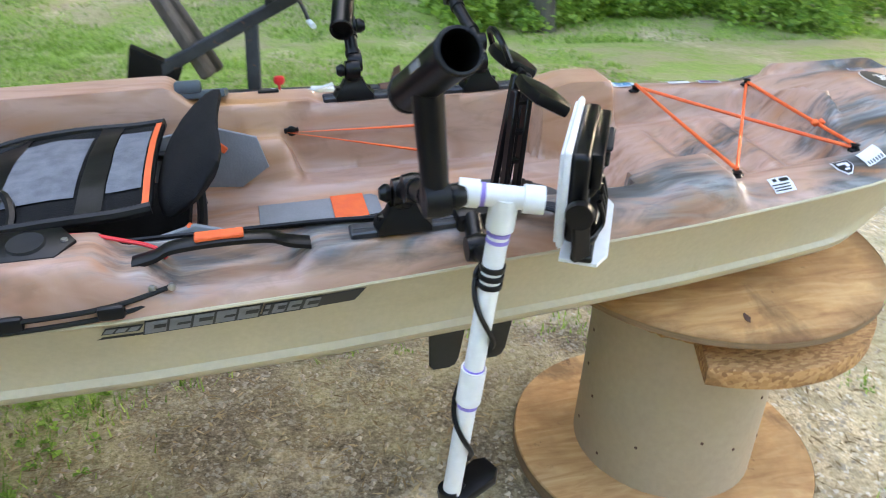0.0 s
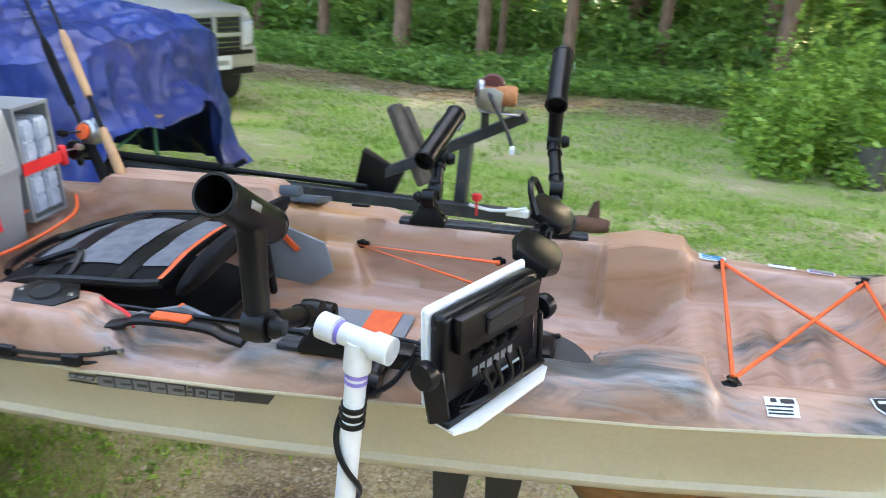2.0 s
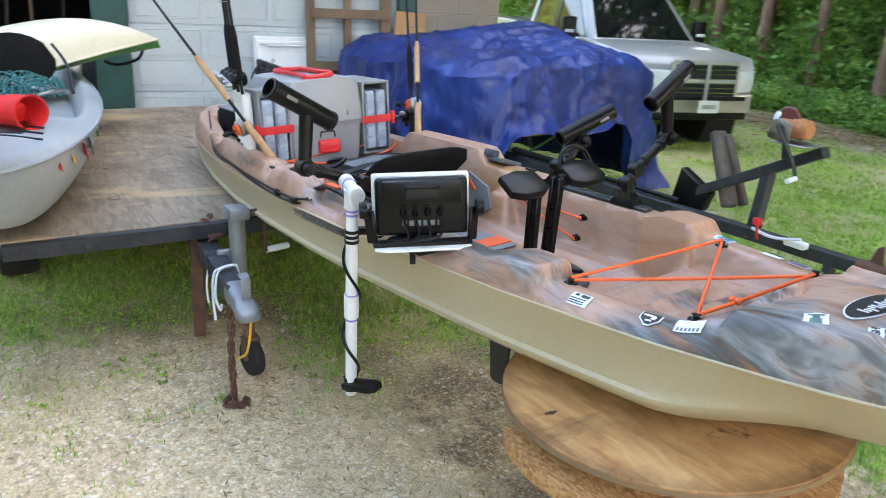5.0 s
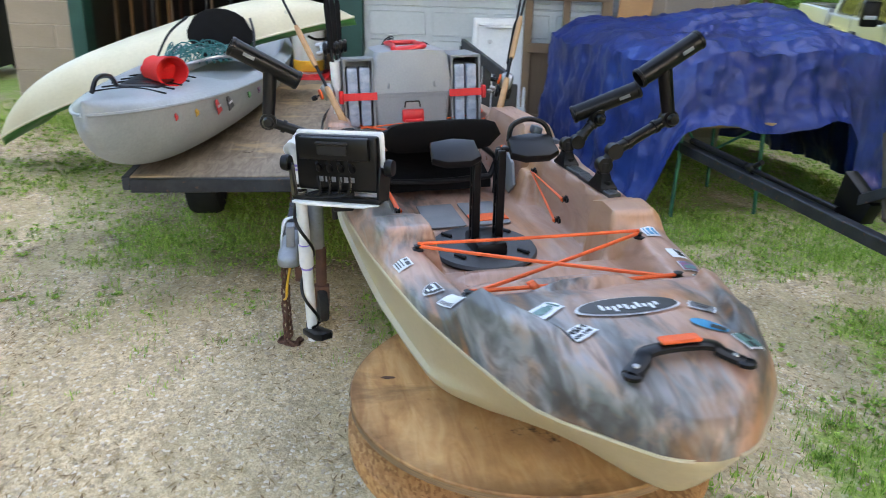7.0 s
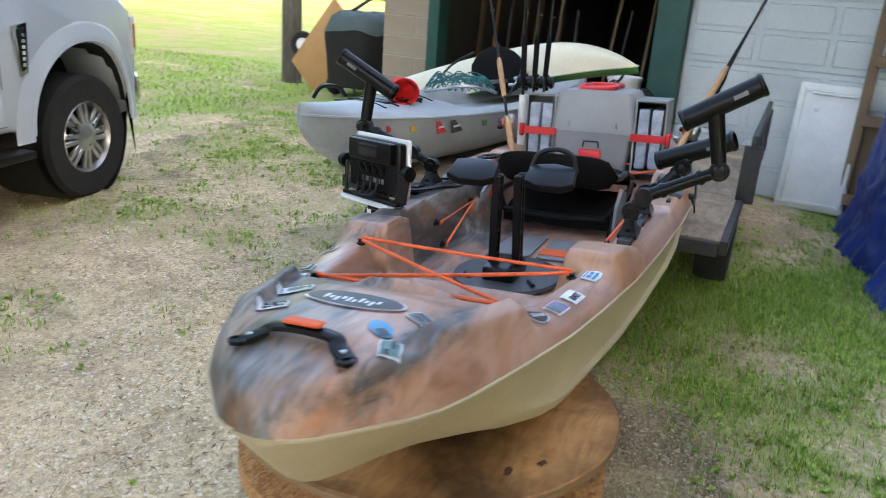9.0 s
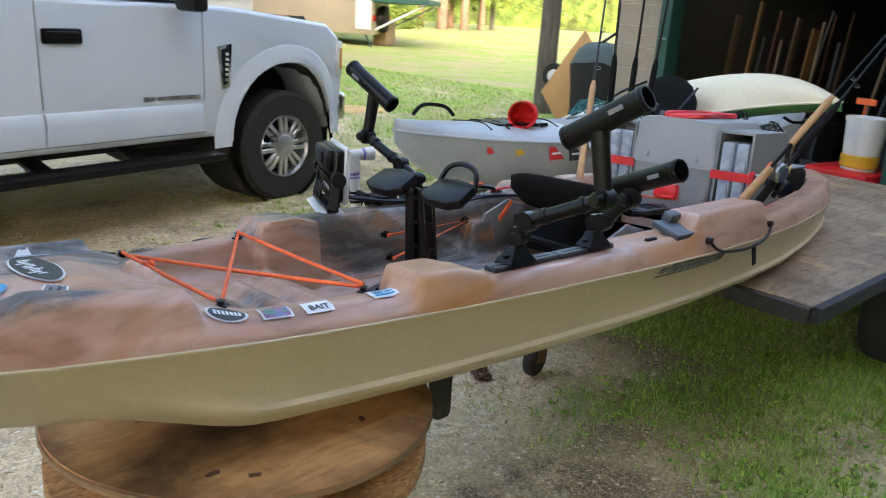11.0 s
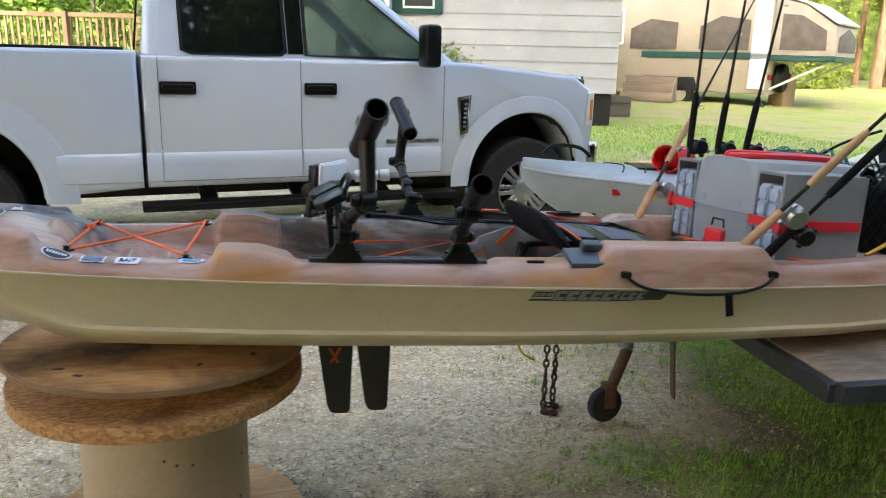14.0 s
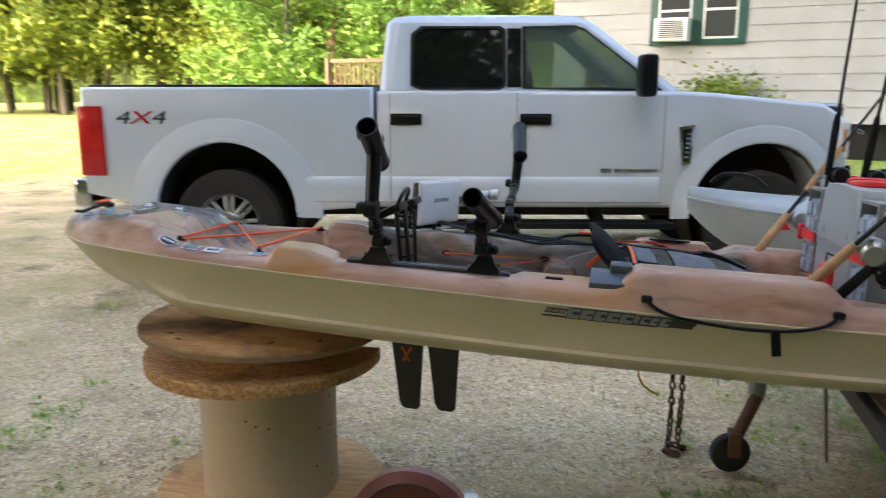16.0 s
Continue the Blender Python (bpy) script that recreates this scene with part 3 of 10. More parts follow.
def lawn(x, y):
    """How much grass grows at a place, 0 to 1."""
    g = 0.62 * ease(1.5, 3.4, y)
    g = max(g, 0.42 * math.exp(-((x + 0.6) / 0.9) ** 2 - ((y - 1.3) / 0.7) ** 2))
    g = max(g, 0.80 * math.exp(-((x + 1.75) / 1.0) ** 2 - ((y - 1.0) / 0.85) ** 2))
    g = max(g, 0.30 * math.exp(-((x + 0.95) / 0.8) ** 2 - ((y + 0.75) / 0.55) ** 2))
    g = max(g, 0.60 * ease(-2.6, -4.2, x) * ease(-0.5, -2.0, y), 0.92 * ease(-6.8, -10, y))
    g = max(g, 0.30 * ease(0.2, 0.9, y) * ease(2.2, 0.6, x), 0.52 * ease(0.6, 1.3, y) * ease(3.2, 1.6, x))
    g = max(g, 0.30 * ease(0.0, -1.4, x) * ease(-0.6, -1.2, y))
    g = max(g, 0.72 * math.exp(-((x + 1.55) / 0.75) ** 2 - ((y - 0.45) / 0.7) ** 2), 0.66 * math.exp(-((x + 1.9) / 1.0) ** 4 - ((y + 0.3) / 1.1) ** 4))
    g = max(g, 0.50 * math.exp(-((x + 0.85) / 0.55) ** 4 - ((y - 0.30) / 0.7) ** 4))
    g -= 0.5 * math.exp(-((y - 10.0 - 0.5 * math.sin(x * 0.9)) / 0.75) ** 2) * ease(3.5, 1.5, x)
    n = noise.noise((x * 0.9, y * 0.9, 7)) * 0.5 + noise.noise((x * 2.6, y * 2.6, 1)) * 0.30 + noise.noise((x * 6, y * 6, 5)) * 0.18
    near = ease(0.3, 0.9, y) * ease(4.5, 3.0, y)
    n += near * 0.85 * noise.noise((x * 1.7, y * 1.7, 41))
    return min(1.0, max(0.0, g + 0.08 + n * (0.78 if g < 0.85 else 0.3)))


def build_ground():
    bm = BM()
    n = 190

    def at(u):
        s = 2 * u - 1
        return 9 * s + 4 * s ** 3 + 300 * s ** 9
    grid(bm, n, n, lambda u, v: Vector((at(u), at(v), lie(at(u), at(v)))))
    ob = solid("ground", bm, M_GROUND, "bare sandy drive with patchy grass and leaf litter", "ground", kind="structure", smooth=180)
    me = ob.data
    att = me.attributes.new("lawn", "FLOAT", "POINT")
    att.data.foreach_set("value", [lawn(v.co.x, v.co.y) for v in me.vertices])
    att = me.attributes.new("mould_and_shade", "FLOAT", "POINT")
    # Shadow of trailer and kayak painted dark; elsewhere leaf mould, bare sand where negative.
    att.data.foreach_set("value", [1.6 * math.exp(-((v.co.x + 0.75) / 0.6) ** 4 - ((v.co.y - 0.25) / 0.55) ** 4) + 2.2 * math.exp(-((v.co.x - 0.3) / 1.1) ** 4 - ((v.co.y - 0.28) / 0.40) ** 4) + 2.0 * math.exp(-((v.co.x + 2.0) / 1.2) ** 4 - ((v.co.y + 0.3) / 1.1) ** 4) + 2.4 * math.exp(-((v.co.y - 10.2) / 1.1) ** 2) - 1.6 * math.exp(-((v.co.x - 1.1) / 2.1) ** 4 - ((v.co.y + 1.1) / 1.1) ** 4) for v in me.vertices])


def build_cover():
    """Grass blades, pebbles and litter close to the walk."""
    rnd = random.Random(3)

    def mesh(name, vs, fs, mat, label, cat):
        me = bpy.data.meshes.new(name)
        me.from_pydata(vs, [], fs)
        me.materials.append(mat)
        tagged(new(name, me), label, cat, kind="stuff")
    vs, fs = [], []

    def blade(x, y, h, w, lean=1.0):
        if y > 1.5 and noise.noise((x * 0.55, y * 0.55, 31)) + 0.5 * noise.noise((x * 1.9, y * 1.9, 33)) > rnd.uniform(-0.08, 0.36):
            return
        z, a = lie(x, y), rnd.uniform(0, 6.28)
        dx, dy = math.cos(a), math.sin(a)
        b, k = rnd.uniform(0.2, 1.0) * h * lean, len(vs)
        vs.extend([(x - dy * w, y + dx * w, z - 0.003), (x + dy * w, y - dx * w, z - 0.003), (x + dx * b, y + dy * b, z + h)])
        fs.append((k, k + 1, k + 2))
    for i in range(300000):
        r = rnd.random()
        x, y = (rnd.uniform(-5, 3.2), rnd.uniform(-4.5, 6.0)) if r < 0.5 else (rnd.uniform(-2.6, 2.6), rnd.uniform(-1.6, 3.6))
        g = lawn(x, y)
        if rnd.random() > (g - 0.20) * 1.3:
            continue
        blade(x, y, rnd.uniform(0.012, 0.05) * (0.6 + 0.6 * g), rnd.uniform(0.0015, 0.0035))
    # denser tufts with bare ground between them
    for i in range(9000):
        x, y = rnd.uniform(-4.6, 3.4), rnd.uniform(-4.2, 6.5)
        g = lawn(x, y)
        if rnd.random() > (g - 0.06) * 1.15:
            continue
        r, tall = rnd.uniform(0.012, 0.05), rnd.uniform(0.02, 0.06) * (0.7 + 0.5 * g)
        for q in range(rnd.randint(8, 26)):
            blade(x + rnd.gauss(0, r), y + rnd.gauss(0, r), tall * rnd.uniform(0.5, 1.2), rnd.uniform(0.0018, 0.004), 0.8)
    # coarser blades farther out on the lawn
    for i in range(110000):
        x, y = rnd.uniform(-9, 8), 6.0 + 6.0 * rnd.random() ** 1.3
        g = lawn(x, y)
        if rnd.random() > (g - 0.15) * 1.2:
            continue
        blade(x, y, rnd.uniform(0.02, 0.06), rnd.uniform(0.004, 0.009))
    for i in range(50000):
        x, y = rnd.uniform(-9, 3), rnd.uniform(-12, -4.5)
        g = lawn(x, y)
        if rnd.random() > (g - 0.2) * 1.2:
            continue
        blade(x, y, rnd.uniform(0.02, 0.06), rnd.uniform(0.004, 0.009))
    # broad-leaved weeds
    for i in range(11000):
        x, y = rnd.uniform(-4, 3.2), rnd.uniform(-3.5, 4.5)
        if lawn(x, y) + 0.35 * noise.noise((x * 3.1, y * 3.1, 12)) < 0.36 + rnd.uniform(-0.08, 0.12):
            continue
        z = lie(x, y)
        for q in range(rnd.randint(4, 8)):
            a, L, w = rnd.uniform(0, 6.28), rnd.uniform(0.010, 0.030), rnd.uniform(0.005, 0.011)
            dx, dy, k = math.cos(a), math.sin(a), len(vs)
            e = rnd.uniform(0.005, 0.02)
            vs += [(x, y, z + 0.004), (x + dx * L * 0.6 - dy * w, y + dy * L * 0.6 + dx * w, z + e), (x + dx * L, y + dy * L, z + e * 0.8), (x + dx * L * 0.6 + dy * w, y + dy * L * 0.6 - dx * w, z + e)]
            fs.append((k, k + 1, k + 2, k + 3))
    mesh("grass", vs, fs, M_GRASS, "short patchy green grass blades and weeds", "grass")
    vs, fs = [], []
    for i in range(60000):
        x, y = rnd.uniform(-4.2, 3.4), rnd.uniform(-4.2, 4.2)
        z, r = lie(x, y), 0.003 + 0.009 * rnd.random() ** 3 * (1.6 if rnd.random() < 0.1 else 1)
        k = len(vs)
        s = [rnd.uniform(0.7, 1.3) for _ in range(6)]
        vs += [(x + r * s[0], y, z), (x, y + r * s[1], z), (x - r * s[2], y, z), (x, y - r * s[3], z), (x + r * 0.2, y, z + r * 0.7 * s[4])]
        fs += [(k, k + 1, k + 4), (k + 1, k + 2, k + 4), (k + 2, k + 3, k + 4), (k + 3, k, k + 4)]
    mesh("pebbles", vs, fs, M_STONE, "small pale pebbles strewn on the drive", "gravel")
    vs, fs = [], []
    for i in range(70000):
        x, y = rnd.uniform(-4.2, 3.4), rnd.uniform(-4.0, 5.0)
        if noise.noise((x * 1.3, y * 1.3, 20)) < rnd.uniform(-0.6, 0.35):
            continue
        z, a, L, w = lie(x, y) + rnd.uniform(0.001, 0.006), rnd.uniform(0, 6.28), rnd.uniform(0.006, 0.026), rnd.uniform(0.0012, 0.005)
        dx, dy, k = math.cos(a), math.sin(a), len(vs)
        t = rnd.uniform(-0.004, 0.006)
        vs += [(x - dx * L, y - dy * L, z), (x - dy * w, y + dx * w, z + 0.002), (x + dx * L, y + dy * L, z + max(t, 0)), (x + dy * w, y - dx * w, z + 0.001)]
        fs.append((k, k + 1, k + 2, k + 3))
    for i in range(15000):
        x, y = rnd.uniform(-13, 5), 10.2 + rnd.gauss(0, 0.65)
        z, a, L, w = lie(x, y) + rnd.uniform(0.005, 0.03), rnd.uniform(0, 6.28), rnd.uniform(0.02, 0.05), rnd.uniform(0.012, 0.025)
        dx, dy, k = math.cos(a), math.sin(a), len(vs)
        vs += [(x - dx * L, y - dy * L, z), (x - dy * w, y + dx * w, z + rnd.uniform(0, 0.02)), (x + dx * L, y + dy * L, z), (x + dy * w, y - dx * w, z + rnd.uniform(0, 0.02))]
        fs.append((k, k + 1, k + 2, k + 3))
    mesh("leaf_litter", vs, fs, M_STRAW, "dry straw and leaf litter on the ground", "leaf litter")


build_ground()
build_cover()


def build_sawdust():
    """A low orange-brown spread of sawdust where wood was cut."""
    bm = BM()

    def heap(u, v):
        r, a = u, 2 * math.pi * v
        q = 1 + 0.22 * math.sin(3 * a + 1) + 0.12 * math.sin(7 * a)
        x, y = -4.15 + 0.95 * r * q * math.cos(a), -6.65 + 0.42 * r * q * math.sin(a)
        return Vector((x, y, lie(x, y) + 0.035 * (1 - r ** 2) - 0.012 * ease(0.8, 1.0, r) + 0.008 * noise.noise((x * 9, y * 9, 4))))
    grid(bm, 14, 48, heap)
    bmesh.ops.remove_doubles(bm, verts=bm.verts, dist=0.0005)
    solid("sawdust", bm, worn("sawdust", (0.50, 0.30, 0.12), (0.66, 0.44, 0.20), 0.95, 5, 120, relief=0.6), "low spread of orange sawdust on the grass", "sawdust", kind="stuff", smooth=180)


build_sawdust()

# ---- the fishing kayak ----
KAYAK = Matrix.Translation((0, -0.02, 0.862)) @ pose(0, 0, 0, 2.5, -3.1, 0)
HALF = [(-2.06, 0.0), (-2.03, 0.07), (-1.95, 0.13), (-1.8, 0.20), (-1.6, 0.265), (-1.2, 0.345), (-0.8, 0.40), (-0.4, 0.428), (0.0, 0.435),
        (0.3, 0.425), (0.75, 0.393), (1.0, 0.37), (1.25, 0.334), (1.42, 0.305), (1.6, 0.258), (1.74, 0.217), (1.80, 0.194), (1.84, 0.168), (1.88, 0.134), (1.92, 0.099), (1.95, 0.072), (1.965, 0.048), (1.973, 0.024), (1.976, 0.0)]
RIM = [(-2.06, 0.015), (-1.98, 0.075), (-1.7, 0.085), (-1.2, 0.075), (-0.6, 0.058), (0.90, 0.053), (0.99, 0.070), (1.075, 0.070), (1.105, 0.038), (1.43, 0.038),
       (1.53, 0.062), (1.64, 0.068), (1.8, 0.070), (1.92, 0.062), (1.955, 0.050), (1.970, 0.026), (1.976, 0.008)]
INNER = [(-1.72, 0.0), (-1.62, 0.15), (-1.2, 0.255), (-0.62, 0.325), (-0.55, 0.30), (0.0, 0.305), (0.890, 0.290), (0.904, 0.238), (1.088, 0.225), (1.104, 0.266), (1.40, 0.225), (1.50, 0.10), (1.53, 0.0)]
FLOOR = [(-1.7, 0.03), (-1.6, -0.015), (-0.62, -0.02), (-0.56, -0.13), (0.98, -0.135), (1.10, -0.045), (1.40, -0.03), (1.52, 0.085)]


def half_width(x):
    return max(table(x, HALF), 0.0)


def deck_height(x, y):
    w, a = half_width(x), abs(y)
    h = soft_table(x, RIM)
    # the long side bulge by the seat, and the cup-holder shelf opposite
    if y > 0:
        h += 0.052 * ease(-0.52, -0.44, x) * ease(0.10, 0.02, x) - 0.012 * ease(0.34, 0.38, x) * ease(0.91, 0.88, x)
    else:
        h += 0.030 * ease(-1.0, -0.9, x) * ease(-0.30, -0.38, x) * ease(-0.26, -0.34, y) + 0.030 * ease(-0.30, -0.26, x) * ease(0.0, -0.05, x)
        h -= 0.030 * ease(0.02, 0.08, x) * ease(0.30, 0.24, x) * ease(-0.30, -0.36, y)
    edge = min(1.0, max(0.0, (w - a) / (0.040 + 0.045 * ease(1.09, 1.14, x) * ease(1.82, 1.6, x))))
    z = h * math.sin(edge * math.pi / 2) ** 0.8 if edge > 0 else 0.0
    # bow deck: a raised middle with hollow shoulders
    if x > 1.45:
        z += 0.022 * ease(1.5, 1.62, x) * ease(1.95, 1.8, x) * ease(0.20, 0.06, a) + 0.026 * ease(1.505, 1.525, x) * ease(1.80, 1.74, x) * ease(w - 0.084, w - 0.068, a) * ease(w - 0.012, w - 0.042, a)
    if x < -1.6:
        z += 0.02 * ease(-1.7, -1.8, x) * ease(0.12, 0.02, a)
    wi = table(x, INNER)
    if 1.08 < x < 1.5:
        z -= 0.008 * ease(w - 0.03, wi, a) * ease(1.08, 1.13, x) * ease(1.48, 1.42, x)
    if wi > 0:
        f = soft_table(x, FLOOR)
        slope = 0.034 if -0.6 < x < 1.1 else 0.045
        t = ease(wi, max(wi - slope, 0.0), a)
        if x > 1.08:
            f += 0.012 * math.sin((x - 1.1) * 62) * ease(1.1, 1.14, x) * ease(1.42, 1.36, x) * ease(0.2, 0.12, a)
        if 0.05 < x < 0.95:
            f += 0.018 * ease(0.16, 0.20, a)
        # pillars of the inner wall in front of the seat
        f += 0.10 * ease(0.16, 0.19, x) * ease(0.32, 0.27, x) * ease(0.20, 0.25, a)
        z = z * (1 - t) + f * t
    return z


def keel(x):
    return table(x, [(-2.06, 0.03), (-2.0, 0.075), (-1.9, 0.13), (-1.7, 0.165), (-1.5, 0.185), (-1.1, 0.204), (-0.8, 0.213), (0.4, 0.22), (1.2, 0.218), (1.4, 0.217), (1.5, 0.214), (1.6, 0.207), (1.68, 0.195),
                     (1.75, 0.178), (1.80, 0.160), (1.85, 0.135), (1.89, 0.106), (1.93, 0.068), (1.955, 0.040), (1.976, 0.012)])


SECTION = [(0.0, 0.0, 1.0), (0.12, 0.18, 0.993), (0.25, 0.40, 0.975), (0.36, 0.58, 0.945), (0.46, 0.74, 0.89), (0.54, 0.85, 0.81), (0.60, 0.912, 0.73), (0.635, 0.938, 0.665), (0.66, 0.940, 0.635), (0.70, 0.912, 0.60),
           (0.76, 0.915, 0.50), (0.84, 0.938, 0.32), (0.92, 0.968, 0.16), (1.0, 1.0, 0.0)]


def hull_point(x, v):
    """v from -1 (starboard seam) over the keel to 1 (port seam)."""
    w, d, a = half_width(x), keel(x), abs(v)
    y = w * table(a, [(r[0], r[1]) for r in SECTION])
    prof = table(a, [(r[0], r[2]) for r in SECTION])
    bow = ease(1.36, 1.80, x)
    y = y * (1 - bow) + w * a ** 0.85 * bow
    prof = prof * (1 - bow) + (1 - a) ** 1.05 * bow
    return Vector((x, math.copysign(y, v), -d * prof))


def build_kayak():
    k = thing("fishing_kayak", "tan and camouflage sit-on-top fishing kayak resting on spool and trailer", "kayak", KAYAK)
    xs = [-2.06 + 4.036 * (0.5 - 0.5 * math.cos(math.pi * i / 450)) * 0.35 + 4.036 * (i / 450) * 0.65 for i in range(451)]
    bm = BM()
    rows = []
    for x in xs:
        w = half_width(x)
        rows.append([bm.verts.new((x, w * math.sin(math.pi / 2 * (2 * j / 120 - 1)) * 0.35 + w * (2 * j / 120 - 1) * 0.65, 0)) for j in range(121)])
    for r in rows:
        for v in r:
            v.co.z = deck_height(v.co.x, v.co.y) + 0.004 * min(1.0, (half_width(v.co.x) - abs(v.co.y)) / 0.01)
    for a, b in zip(rows, rows[1:]):
        for j in range(120):
            bm.faces.new((a[j], b[j], b[j + 1], a[j + 1]))
    bmesh.ops.remove_doubles(bm, verts=bm.verts, dist=0.0004)
    part("deck", bm, M_CAMO, k, "moulded tan, rust and slate camouflage deck", 60)
    bm = BM()
    cuts = [r[0] for r in SECTION] + [0.88, 0.96]
    cuts.sort()
    cuts = [-c for c in cuts[:0:-1]] + cuts
    vs = [[bm.verts.new(hull_point(x, c)) for c in cuts] for i, x in enumerate(xs) if i % 3 == 0 or x > 1.5]
    for a, b in zip(vs, vs[1:]):
        for j in range(len(cuts) - 1):
            bm.faces.new((a[j], a[j + 1], b[j + 1], b[j]))
    bmesh.ops.remove_doubles(bm, verts=bm.verts, dist=0.0004)
    part("hull", bm, M_HULL, k, "plain tan lower hull", 50)
    # the seam between hull and deck stands slightly proud
    bm = BM()
    for s in (-1, 1):
        cord(bm, [(x, s * half_width(x), 0.0) for i, x in enumerate(xs[1:-1]) if i % 3 == 0 or x > 1.5], 0.0034, 6, 1)
    part("seam", bm, M_HULL, k, "pale moulded seam")
    return k


kayak = build_kayak()

# ---- the kayak's own fittings: bungees, handles, decals, ropes, fins ----
def decal(name, x, y, w, h, mat, turn=0.0, outline=None, lift=0.0015, label="", parent=None):
    """A thin sticker laid over the deck, centred at x, y."""
    bm = BM()
    n = 8
    c, s = math.cos(radians(turn)), math.sin(radians(turn))

    def drape(u, v):
        px, py = x + c * u - s * v, y + s * u + c * v
        return Vector((px, py, deck_height(px, py) + 0.0055 + lift))
    if outline == "oval":
        rows = [[drape(w / 2 * r * math.cos(a), h / 2 * r * math.sin(a)) for a in [2 * math.pi * k / 28 for k in range(28)]] for r in (0.02, 0.35, 0.7, 1.0)]
        rings(bm, rows, False)
    elif outline == "shield":
        f = lambda i, j: ((2 * i - 1) * w / 2 * (1.0 if j > 0.4 else 0.25 + 0.75 * j / 0.4), (2 * j - 1) * h / 2)
        grid(bm, n, n, lambda i, j: drape(*f(i, j)))
    else:
        k = 0.06 * random.Random(int(x * 1e3)).random()
        grid(bm, n, n, lambda i, j: drape((2 * i - 1) * w / 2 * (1 - k * math.sin(j * 9)), (2 * j - 1) * h / 2 * (1 - k * math.cos(i * 8))))
    return part(name, bm, mat, parent or kayak, label, 60)


def side_decal(x0, x1, z0, z1, s, mat, lift, slant=0.0, parent=None, name="hull_graphic", label=""):
    """A strip on the hull's flank; s is the side."""
    bm = BM()
    n = max(2, int(abs(x1 - x0) / 0.02))

    def fl(x, z):
        a, b = 0.70, 1.0
        for _ in range(18):
            m = (a + b) / 2
            if hull_point(x, m).z < z:
                a = m
            else:
                b = m
        p = hull_point(x, (a + b) / 2)
        return Vector((x, s * (p.y + lift), z))
    grid(bm, n, 3, lambda i, j: fl(x0 + (x1 - x0) * i - s * slant * j, z0 + (z1 - z0) * j))
    return part(name, bm, mat, parent or kayak, label, 60)


def slug(bm, x, y, z, turn=0):
    """A bungee button with its screw."""
    lathe(bm, [(0.011, 0), (0.012, 0.004), (0.007, 0.007), (0.007, 0.011), (0.010, 0.014), (0.0, 0.016)], 12, Matrix.Translation((x, y, z)))
    box(bm, 0.034, 0.014, 0.006, Matrix.Translation((x, y, z + 0.003)) @ pose(0, 0, 0, 0, 0, turn), 0.002, 1)


